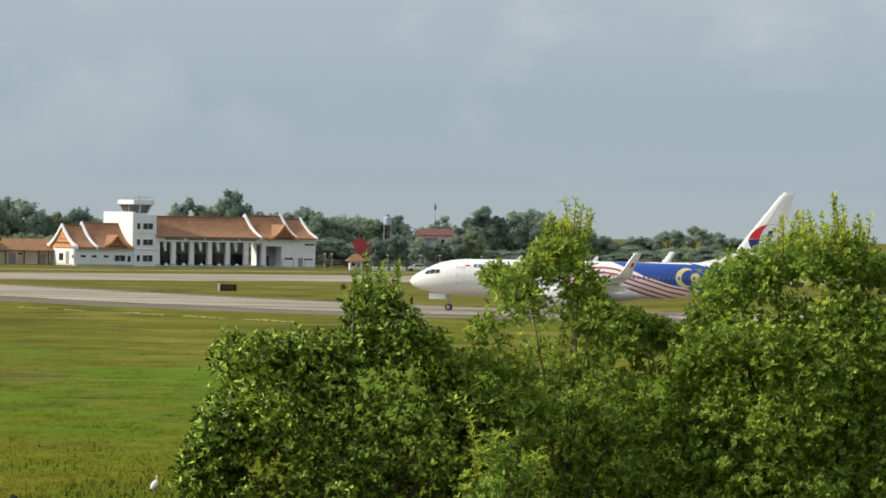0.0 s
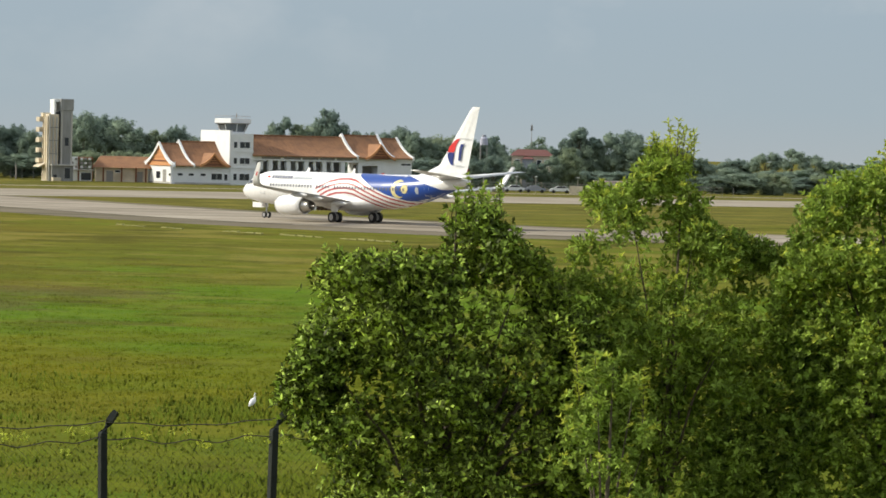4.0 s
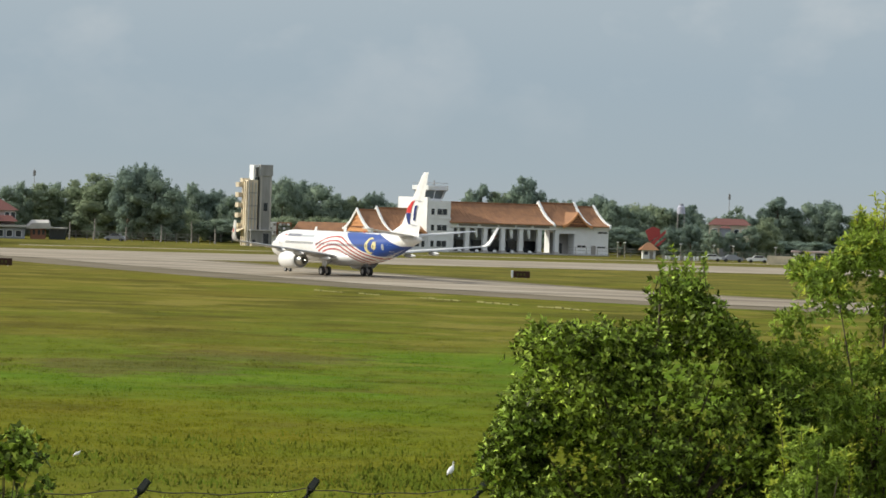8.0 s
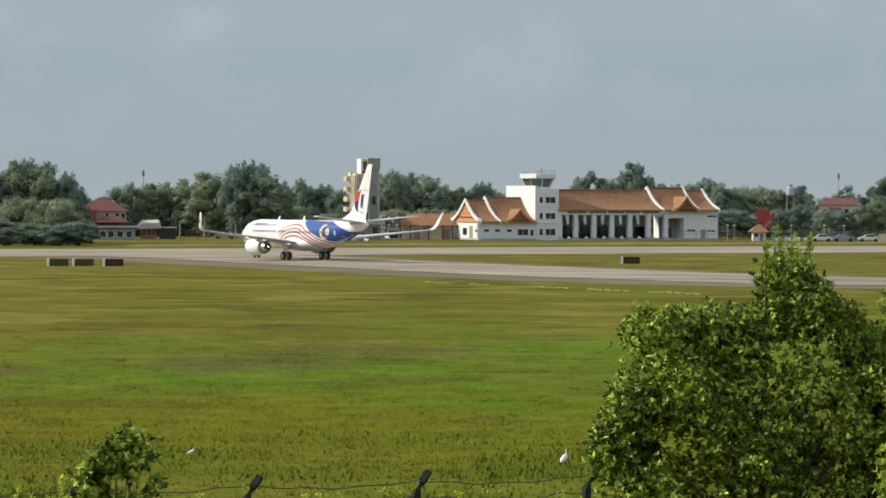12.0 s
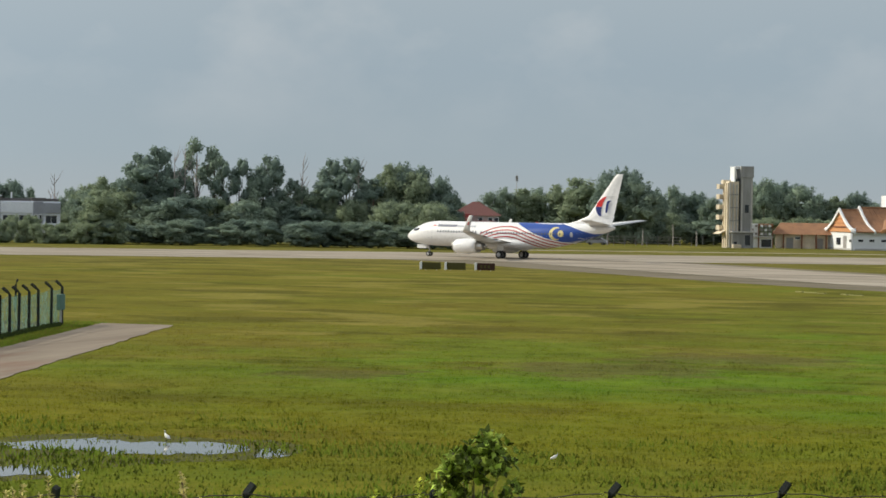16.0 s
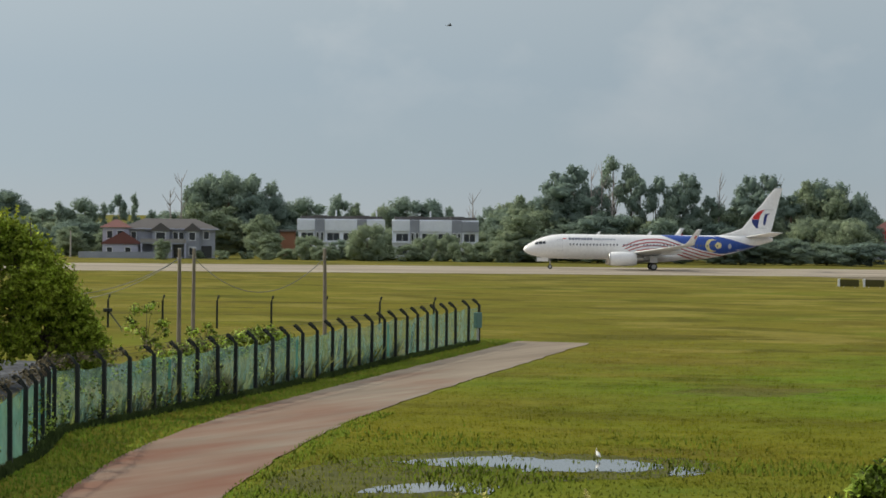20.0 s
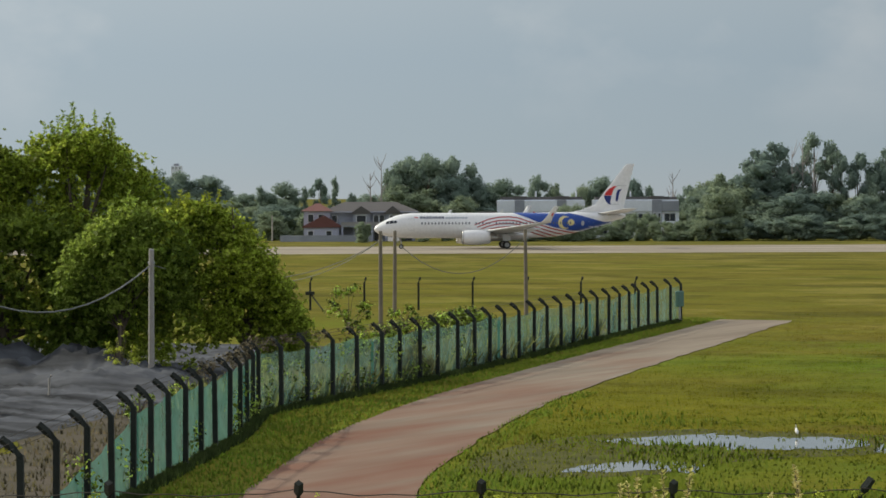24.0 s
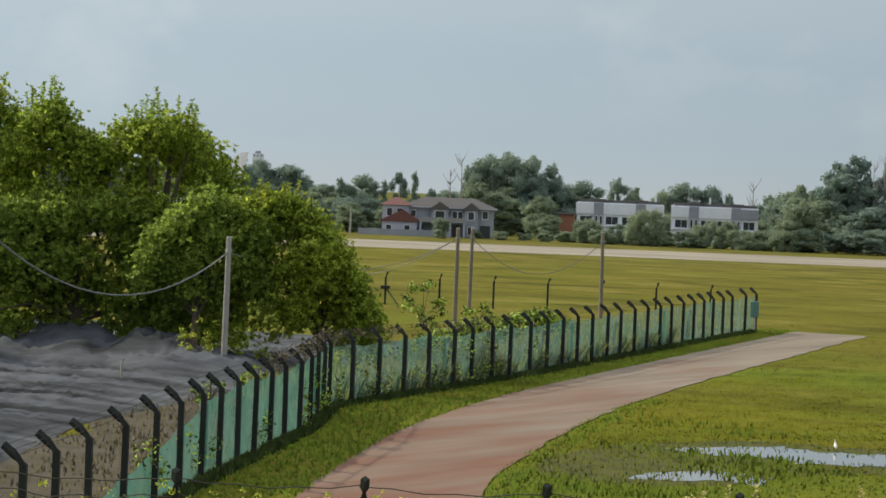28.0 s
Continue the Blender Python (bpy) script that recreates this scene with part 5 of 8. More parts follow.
leafy_tree("shrub", 109, -12.3, 47.4, blob_fill(36, [(-1.5, 2.4), (-1.1, 2.95), (-0.6, 3.2), (0, 2.95), (0.5, 2.9), (1.0, 2.5), (1.3, 2.2)], 0.6, 60, 0.14, 0.24, 0.8), 420, 0.12, LEAF_LIGHT, LEAF_YELL, "light green leafy shrub beside the red roof", 0.04, 1.0, 4, 0.5)
leafy_tree("shrub", 110, -10.75, 47.9, blob_fill(37, [(-0.4, 2.6), (0.0, 3.0), (0.25, 3.35), (0.5, 2.8)], 0.3, 14, 0.09, 0.16, 1.6), 420, 0.12, LEAF_NEAR, LEAF_LIGHT, "thin green shrub by the wire fence", 0.03, 1.0, 2, 0.5)
leafy_tree("shrub", 111, -12.6, 33.0, blob_fill(38, [(-1.6, 3.95), (-1.2, 4.35), (-0.8, 4.5), (-0.4, 4.2), (0.0, 4.45), (0.4, 4.3), (0.8, 4.4), (1.2, 4.45), (1.5, 4.7)], 0.45, 150, 0.10, 0.20, 2.9), 900, 0.075, LEAF_PALE, LEAF_PALE, "shrub with pale cream-edged leaves beside the roof", 0.04, 1.6, 12, 0.5)

# trees on the bank behind the green fence
leafy_tree("tree", 106, -89.6, 118.2, lobed(26, [(-4.5, 12.8), (-2.5, 13.8), (-0.6, 14.2), (1.2, 13.6), (2.6, 12.6), (3.7, 11.2), (4.6, 9.0)], 2.6, 40, 0.9, 1.6, 0.4) + blob_fill(226, [(x, z - 0.5) for x, z in [(-4.5, 12.8), (-2.5, 13.8), (-0.6, 14.2), (1.2, 13.6), (2.6, 12.6), (3.7, 11.2), (4.6, 9.0)]], 2.08, 60, 0.6, 1.1, 0.4), 66, 0.22, LEAF_MID, LEAF_LIGHT, "tall dark green tree on the sandy bank", 0.35, 4.0, 18, 0.5, 36, 1.5, 0.62)
leafy_tree("tree", 113, -83.2, 118.2, lobed(29, [(-2.6, 9.0), (-1.8, 10.9), (-0.4, 12.3), (0.5, 11.8), (1.2, 10.7), (2.2, 10.0)], 2.0, 30, 0.8, 1.4, 0.4) + blob_fill(229, [(x, z - 0.5) for x, z in [(-2.6, 9.0), (-1.8, 10.9), (-0.4, 12.3), (0.5, 11.8), (1.2, 10.7), (2.2, 10.0)]], 1.6, 45, 0.5, 0.95, 0.4), 68, 0.22, LEAF_MID, LEAF_LIGHT, "leafy green tree with pointed top on the bank", 0.3, 3.0, 14, 0.5, 36, 1.5, 0.62)
leafy_tree("tree", 114, -78.8, 119.6, lobed(30, [(-3.0, 9.4), (-2.0, 10.8), (-1.0, 11.4), (-0.1, 11.0), (0.3, 12.0), (1.3, 11.7), (2.2, 10.9), (3.2, 10.1), (4.2, 9.0), (4.7, 7.4)], 2.4, 40, 0.8, 1.5, 0.4) + blob_fill(230, [(x, z - 0.5) for x, z in [(-3.0, 9.4), (-2.0, 10.8), (-1.0, 11.4), (-0.1, 11.0), (0.3, 12.0), (1.3, 11.7), (2.2, 10.9), (3.2, 10.1), (4.2, 9.0), (4.7, 7.4)]], 1.92, 60, 0.55, 1.0, 0.4), 68, 0.22, LEAF_MID, LEAF_LIGHT, "broad sunlit green tree on the sandy bank", 0.35, 3.0, 20, 0.5, 34, 1.5, 0.62)
leafy_tree("tree", 107, -80.5, 116.6, lobed(27, [(-6.0, 6.4), (-4.2, 7.8), (-2.6, 7.0), (-1.0, 8.0), (0.8, 7.4), (2.4, 7.8), (4.0, 7.2), (5.4, 5.6)], 1.6, 40, 0.8, 1.4, 0.3) + blob_fill(227, [(x, z - 0.5) for x, z in [(-6.0, 6.4), (-4.2, 7.8), (-2.6, 7.0), (-1.0, 8.0), (0.8, 7.4), (2.4, 7.8), (4.0, 7.2), (5.4, 5.6)]], 1.28, 110, 0.5, 0.95, 0.3), 64, 0.24, LEAF_DARK, LEAF_MID, "dark shaded bushy tree at the bank's foot", 0.25, 2.0, 8, 0.5, 34)
leafy_tree("tree", 112, -73.6, 115.6, lobed(39, [(-2.4, 5.8), (-1.4, 6.8), (-0.2, 7.6), (1.0, 7.9), (2.0, 7.6), (2.8, 6.8), (3.4, 5.6)], 1.3, 26, 0.7, 1.2, 2.2) + blob_fill(239, [(x, z - 0.5) for x, z in [(-2.4, 5.8), (-1.4, 6.8), (-0.2, 7.6), (1.0, 7.9), (2.0, 7.6), (2.8, 6.8), (3.4, 5.6)]], 1.04, 35, 0.4, 0.7, 2.2), 110, 0.2, LEAF_DARK, LEAF_LIGHT, "shaded green tree among taller ones on the bank", 0.14, 2.4, 8, 0.5, 34, 1.0, 0.55)
leafy_tree("tree", 108, -68.9, 119.5, lobed(28, [(-4.8, 6.8), (-3.8, 7.7), (-2.4, 8.1), (-1.4, 8.0), (-0.7, 7.4), (0.1, 6.5), (0.9, 5.5), (1.6, 4.5), (2.2, 3.2), (2.6, 2.2)], 1.8, 40, 0.7, 1.3, 0.3) + blob_fill(228, [(x, z - 0.5) for x, z in [(-4.8, 6.8), (-3.8, 7.7), (-2.4, 8.1), (-1.4, 8.0), (-0.7, 7.4), (0.1, 6.5), (0.9, 5.5), (1.6, 4.5), (2.2, 3.2), (2.6, 2.2)]], 1.44, 70, 0.4, 0.8, 0.3), 110, 0.2, LEAF_MID, LEAF_YELL, "sunlit yellow-green bushy tree behind the fence", 0.22, 1.6, 12, 0.5, 30, 1.0, 0.55)
for k, (x, y, h_, w_) in enumerate(((-83.9, 157.0, 3.2, 1.5), (-80.9, 158.6, 2.5, 1.1), (-78.0, 162.0, 1.9, 1.9), (-70.8, 111.5, 2.9, 0.75), (-62.6, 84.5, 2.4, 0.5), (-76.0, 150.0, 1.6, 2.2), (-71.5, 137.0, 1.7, 2.0), (-67.0, 127.0, 1.8, 1.8), (-81.0, 166.0, 1.5, 2.2), (-64.0, 112.0, 1.5, 0.9), (-60.5, 100.0, 1.4, 0.8), (-57.6, 92.0, 1.5, 0.7))):
    near_tree("shrub", 120 + k, x, y, blob_fill(50 + k, [(-w_, h_ * 0.5), (-w_ * 0.5, h_ * 0.9), (0, h_), (w_ * 0.6, h_ * 0.8), (w_, h_ * 0.45)], w_ * 0.6, 26, w_ * 0.13, w_ * 0.26, 0.2), 300 if w_ > 1 else 800, 0.19 if w_ > 1 else 0.12, LEAF_YELL if k in (3, 4, 9) else LEAF_NEAR, "green wild shrub behind the green fence", 0.05, 0.5)
# unseen trees further along the bank, added out of view to shade the sand
for k, (x, y, h_) in enumerate(((-93.5, 96.0, 14.0), (-86.0, 84.0, 13.0), (-78.0, 70.0, 11.5), (-90.5, 101.5, 9.0), (-99.0, 107.0, 14.0), (-96.0, 98.0, 12.0))):
    near_tree("tree", 140 + k, x, y, blob_fill(70 + k, [(-4.5, h_ * 0.6), (-2.8, h_ * 0.9), (0, h_), (2.6, h_ * 0.92), (4.4, h_ * 0.6)], 3.0, 110, 0.7, 1.3, 1.0), 60, 0.4, LEAF_DARK, "unseen dark green tree added along the bank for its shade", 0.3, 4.0, 0.55, 0.75, 40)
# ---- buildings ----


def swept(y_ridge, z_ridge, y_eave, z_eave, n=7, sag=0.16):
    """The concave line of a swept roof from ridge to eave, as (y, z)."""
    out = []
    for i in range(n + 1):
        t = i / n
        out.append((y_ridge + (y_eave - y_ridge) * t, z_ridge + (z_eave - z_ridge) * t - sag * (z_ridge - z_eave) * math.sin(math.pi * t)))
    return out


def slope(name, x0, x1, line, parent, material, label="", thick=0.22):
    """A roof slope: the line (y, z) pulled from x0 to x1, with thickness."""
    bm = bmesh.new()
    pts = line + [(y, z - thick) for y, z in reversed(line)]
    prism(bm, pts, lambda y, z: (x0, y, z), lambda y, z: (x1, y, z))
    return part(name, bm, material, parent, label)


def barge(x, w, line, parent, material=None, deep=0.5, label="white bargeboard"):
    bm = bmesh.new()
    pts = [(y, z + 0.18) for y, z in line] + [(y, z - deep) for y, z in reversed(line)]
    prism(bm, pts, lambda y, z: (x - w / 2, y, z), lambda y, z: (x + w / 2, y, z))
    return part("bargeboard", bm, material or M_WHITE, parent, label)


def ribs(x0, x1, line, parent, step=0.9):
    """Tile courses: thin raised rows along a roof slope, one joined part."""
    bm = bmesh.new()
    n = max(2, int((x1 - x0) / step))
    for i in range(1, n):
        x = x0 + (x1 - x0) * i / n
        pts = [(y, z + 0.05) for y, z in line] + [(y, z - 0.02) for y, z in reversed(line)]
        prism(bm, pts, lambda y, z: (x - 0.07, y, z), lambda y, z: (x + 0.07, y, z))
    return tagged(part("tile_roll", bm, M_TILE, parent), kind="stuff")


def panel(name, x0, x1, y, z0, z1, material, parent, d=0.06, label=""):
    return part(name, box(x0, x1, y - d, y + d, z0, z1, 0.0), material, parent, label)


def window(parent, x0, x1, z0, z1, y=0.0):
    """A dark pane in a thin proud frame on a wall that faces -y."""
    w = part("window", box(x0, x1, y - 0.05, y + 0.05, z0, z1), M_DARK, parent, "dark glass window")
    bm = bmesh.new()
    for a, b, c, d in ((x0 - 0.1, x1 + 0.1, z1, z1 + 0.1), (x0 - 0.1, x1 + 0.1, z0 - 0.1, z0), (x0 - 0.1, x0, z0, z1), (x1, x1 + 0.1, z0, z1)):
        box(a, b, y - 0.09, y + 0.02, c, d, bm=bm)
    n = int((x1 - x0) / 0.9)
    for i in range(1, n):
        x = x0 + (x1 - x0) * i / n
        box(x - 0.03, x + 0.03, y - 0.08, y + 0.02, z0, z1, bm=bm)
    part("window_frame", bm, M_WHITE, w)
    return w


def gable_wall(x, line_a, line_b, z_low, parent, material, thick=0.15, name="gable", label=""):
    bm = bmesh.new()
    pts = [(line_a[-1][0], z_low)] + list(reversed(line_a)) + line_b[1:] + [(line_b[-1][0], z_low)]
    prism(bm, [(y, z - 0.1) for y, z in pts], lambda y, z: (x - thick, y, z), lambda y, z: (x + thick, y, z))
    return part(name, bm, material, parent, label)


def dormer(parent, x0, x1, zt, zb, y0, y1):
    """A small cross gable on the front slope: two swept slopes, brown board face, pale edge."""
    xc = (x0 + x1) / 2
    for s, xe in ((-1, x0), (1, x1)):
        line = swept(xc, zt, xe, zb, 5, 0.18)
        bm = bmesh.new()
        pts = line + [(x, z - 0.18) for x, z in reversed(line)]
        prism(bm, pts, lambda x, z: (x, y0, z), lambda x, z: (x, y1, z))
        part("dormer_slope", bm, M_TILE, parent)
        bm = bmesh.new()
        pts = [(x, z + 0.14) for x, z in line] + [(x, z - 0.42) for x, z in reversed(line)]
        prism(bm, pts, lambda x, z: (x, y0 - 0.12, z), lambda x, z: (x, y0 + 0.12, z))
        part("dormer_bargeboard", bm, M_GABLE, parent, "pale orange bargeboard")
    la, lb = swept(xc, zt, x0, zb, 5, 0.18), swept(xc, zt, x1, zb, 5, 0.18)
    bm = bmesh.new()
    pts = list(reversed(la)) + lb[1:]
    prism(bm, [(x, z - 0.15) for x, z in pts], lambda x, z: (x, y0 + 0.2, z), lambda x, z: (x, y0 + 0.4, z))
    part("dormer_face", bm, M_BROWN, parent, "brown boarded gable face")
    for k in range(1, 4):
        z = zb + (zt - zb) * k / 5
        hw = (x1 - x0) / 2 * (1 - k / 4.4)
        part("dormer_board", box(xc - hw * 0.8, xc + hw * 0.8, y0 + 0.12, y0 + 0.2, z - 0.05, z + 0.05), M_GABLE, parent)


# the hall's blue-grey shade is part of this wall colour
M_HALL = mat("shade_toned_hall_wall", (0.62, 0.65, 0.69), 0.9, var=(0.50, 0.53, 0.57), scale=0.5, fine=5)
M_CAB = mat("tinted_cab_glass", (0.115, 0.135, 0.145), 0.2, scale=1, fine=8, spec=0.6)


def build_terminal():
    T = empty("terminal_building", pose(-72.6, 601.6, 0, 0, 0, 30))
    tagged(T, "white terminal with orange tiled swept gable roofs and control tower", "building")
    # left wing
    part("wall", box(0, 12, 0, 14.6, 0, 3.9), M_WHITE, T, "white rendered wall")
    part("plinth", box(-0.12, 12.1, -0.12, 14.7, 0, 0.35), M_CONC, T)
    for x0, x1, zr in ((-0.5, 3.8, 8.0), (3.8, 11.8, 8.5)):
        for ye in (-0.8, 15.4):
            line = swept(7.3, zr, ye, 3.75)
            slope("roof_slope", x0, x1, line, T, M_TILE, "orange tiled roof slope")
            if ye < 0:
                ribs(x0, x1, line, T)
        part("ridge_cap", box(x0, x1, 7.1, 7.5, zr - 0.05, zr + 0.2, 0.05), M_TILE, T)
    for x in (-0.5, 3.8):
        zr = 8.0 if x < 0 else 8.5
        for ye in (-0.9, 15.5):
            barge(x, 0.35, swept(7.3, zr + 0.25, ye, 3.75), T)
    gable_wall(-0.1, swept(7.3, 8.0, 0, 3.9), swept(7.3, 8.0, 14.6, 3.9), 3.7, T, M_GABLE, label="orange boarded gable")
    for z, hw in ((4.6, 4.4), (5.5, 2.6), (6.4, 1.5)):
        part("gable_board", box(-0.42, -0.24, 7.3 - hw, 7.3 + hw, z - 0.12, z + 0.12), M_BROWN if z < 5 else M_GABLE, T)
    # gable end: porch piers, window and door on the side that faces the sun
    for y0, y1 in ((0.0, 1.0), (13.6, 14.6)):
        part("corner_pier", box(-0.6, 0.05, y0, y1, 0, 4.4, 0.03), M_WHITE, T)
    part("end_window", box(-0.07, 0.02, 7.6, 9.6, 1.0, 2.4), M_DARK, T, "dark window")
    part("end_door", box(-0.07, 0.02, 4.6, 6.2, 0.1, 2.8), M_SHADE, T, "grey door")
    part("end_window", box(-0.07, 0.02, 1.8, 3.0, 1.6, 2.1), M_DARK, T, "dark window")
    for x0, x1, z0, z1 in ((0.5, 1.6, 1.7, 2.15), (2.9, 4.0, 1.7, 2.15), (5.5, 6.6, 1.7, 2.15), (7.9, 10.2, 1.0, 2.2), (10.7, 11.4, 0.9, 2.1)):
        window(T, x0, x1, z0, z1)
    dormer(T, 5.0, 11.2, 6.3, 3.85, -0.9, 4.2)
    # tower
    part("tower_wall", box(12.0, 16.9, -0.25, 9.0, 0, 10.3), M_WHITE, T, "white tower shaft")
    part("tower_side_wall", box(11.75, 12.35, -0.1, 14.6, 0, 11.0), M_WHITE, T, "sunlit white side wall")
    for z in (3.5, 6.8):
        part("storey_band", box(12.35, 17.0, -0.36, -0.25, z - 0.12, z + 0.12), M_WHITE, T)
    for z0, z1 in ((1.0, 2.25), (4.3, 5.45), (7.5, 8.7)):
        window(T, 12.6, 13.3, z0, z1, -0.25)
        window(T, 13.95, 16.1, z0, z1, -0.25)
    cab = pose(14.6, 5.0, 0, 0, 0, 15)
    def ring(r, z, n=8):
        return [cab @ Vector((r * math.cos(math.pi * (2 * k + 1) / n), r * math.sin(math.pi * (2 * k + 1) / n), z)) for k in range(n)]
    for nm, r0, z0, r1, z1, m in (("cab_base", 2.5, 10.3, 2.5, 10.75, M_WHITE), ("cab_glass", 2.55, 10.75, 3.3, 12.35, M_CAB), ("cab_cornice", 3.6, 12.35, 3.7, 12.5, M_SHADE)):
        bm = bmesh.new()
        a = [bm.verts.new(p) for p in ring(r0, z0)]
        b = [bm.verts.new(p) for p in ring(r1, z1)]
        for k in range(8):
            bm.faces.new((a[k], a[(k + 1) % 8], b[(k + 1) % 8], b[k]))
        bm.faces.new(a[::-1])
        bm.faces.new(b)
        part(nm, bm, m, T, "outward-leaning dark glazing" if nm == "cab_glass" else "")
    A, B = ring(2.57, 10.75), ring(3.32, 12.35)
    for k in range(8):
        part("cab_mullion", tube(bmesh.new(), [A[k], B[k]], 0.07, 5), M_WHITE, T)
    bm = bmesh.new()
    r = bmesh.ops.create_cube(bm, size=1.0)
    bmesh.ops.transform(bm, matrix=cab @ pose(0, 0, 12.95) @ Matrix.Diagonal((5.3, 5.3, 0.95, 1)), verts=bm.verts[:])
    bmesh.ops.bevel(bm, geom=bm.edges[:], offset=0.06, segments=1, affect="EDGES")
    part("cab_roof", bm, M_WHITE, T, "thick white flat roof slab")
    for a, b in (((-2.5, -2.5), (2.5, -2.5)), ((-2.5, -2.5), (-2.5, 2.5)), ((2.5, -2.5), (2.5, 2.5)), ((-2.5, 2.5), (2.5, 2.5))):
        bm = bmesh.new()
        tube(bm, [cab @ Vector((*a, 13.95)), cab @ Vector((*b, 13.95))], 0.04, 5)
        for t in (0, 0.25, 0.5, 0.75, 1):
            p = Vector((*a, 13.4)).lerp(Vector((*b, 13.4)), t)
            tube(bm, [cab @ p, cab @ (p + Vector((0, 0, 0.55)))], 0.03, 4)
        part("roof_railing", bm, M_STEEL, T)
    part("mast", tube(bmesh.new(), [cab @ Vector((1.6, 0.8, 13.4)), cab @ Vector((1.6, 0.8, 14.5))], 0.12, 6), M_SHADE, T)
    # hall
    part("back_wall", box(17, 41.3, 9.0, 9.3, 0, 6.0), M_HALL, T, "open hall's back wall, its shade put into a greyer blue")
    for x in (18.4, 22.2, 26.1, 30.0, 34.1, 38.2):
        part("hall_opening", box(x, x + 2.6, 8.92, 9.02, 0.3, 2.6), M_DARK, T, "dark doorway in the hall's back wall")
    part("floor_slab", box(16.9, 53.3, -0.6, 14, 0, 0.25), M_CONC, T)
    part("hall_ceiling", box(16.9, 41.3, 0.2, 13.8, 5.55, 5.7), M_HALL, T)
    part("beam", box(16.9, 41.6, -0.3, 0.5, 5.05, 6.15, 0.02), M_WHITE, T, "white beam over the columns")
    for x0, x1 in ((18.8, 23.0), (23.8, 27.5), (28.0, 31.5), (31.9, 35.2), (35.8, 39.4)):
        part("sign_bar", box(x0, x1, -0.38, -0.3, 5.4, 5.85), M_SHADE, T, "grey lettering bar")
    for x in (17.3, 20.9, 24.95, 29.0, 33.1, 37.3, 41.3):
        part("column", box(x - 0.48, x + 0.48, -0.15, 0.8, 0.2, 5.05, 0.06), M_WHITE, T, "square white column")
        part("column_base", box(x - 0.6, x + 0.6, -0.28, 0.92, 0.2, 0.6, 0.03), M_CONC, T)
    for x in (19.5, 23.4, 27.4, 31.4, 35.4):
        part("inner_column", box(x - 0.4, x + 0.4, 5.2, 6.0, 0.2, 5.5, 0.04), M_WHITE, T)
        part("bench", box(x - 1.2, x + 0.9, 3.0, 3.7, 0.25, 1.25, 0.08), M_DARK, T, "dark parked equipment")
        # white tapers imitate the sunlit upper bits of the inner columns
        bm = bmesh.new()
        tube(bm, [(x - 0.5, 0.3, 5.0), (x - 0.45, 0.3, 4.2), (x - 0.3, 0.3, 3.2)], [0.40, 0.36, 0.28], 8)
        part("hanging_banner", bm, M_WHITE, T, "white taper standing in for a sunlit column top")
        bm = bmesh.new()
        tube(bm, [(x - 0.5, -0.6, 0.2), (x - 0.5, -0.6, 0.5), (x - 0.5, -0.6, 0.75)], [0.42, 0.38, 0.12], 10)
        part("planter", bm, M_WHITE, T, "round white planter")
    for x0, x1, zr in ((16.7, 40.3, 10.15), (40.3, 48.6, 10.6), (48.6, 53.2, 10.1)):
        for ye in (-0.9, 14.9):
            line = swept(7.0, zr, ye, 6.15)
            slope("roof_slope", x0, x1, line, T, M_TILE, "orange tiled roof slope")
            if ye < 0:
                ribs(x0, x1, line, T)
        part("ridge_cap", box(x0, x1, 6.8, 7.2, zr - 0.05, zr + 0.2, 0.05), M_TILE, T)
    for x, zr in ((40.3, 10.6), (48.6, 10.6), (53.2, 10.1)):
        for ye in (-1.0, 15.0):
            barge(x, 0.4, swept(7.0, zr + 0.3, ye, 6.2), T)
    gable_wall(53.0, swept(7.0, 10.1, 0, 6.1), swept(7.0, 10.1, 14, 6.1), 5.9, T, M_GABLE)
    dormer(T, 42.1, 48.9, 8.9, 6.0, -1.1, 4.6)
    # right block
    part("wall", box(45.4, 53.3, 0, 14, 0, 6.1), M_WHITE, T, "white rendered wall")
    part("lintel", box(41.3, 45.4, 0, 0.5, 4.4, 6.1), M_WHITE, T)
    part("recess_wall", box(41.3, 45.4, 3.0, 3.3, 0.2, 4.6), M_SHADE, T, "wall of the recess, its shade put into the grey")
    part("recess_door", box(43.0, 44.0, 2.85, 3.0, 0.2, 2.4), M_DARK, T)
    part("parapet", box(49.5, 53.5, -0.3, 0.0, 5.4, 6.2, 0.02), M_WHITE, T)
    for x0, x1, z0, z1 in ((46.1, 48.0, 1.65, 2.1), (50.7, 52.6, 1.6, 1.95), (50.8, 53.0, 4.65, 5.0)):
        window(T, x0, x1, z0, z1)
    part("door", box(49.3, 50.4, -0.06, 0.02, 0.1, 2.1), M_SHADE, T, "grey metal door")
    return T


build_terminal()


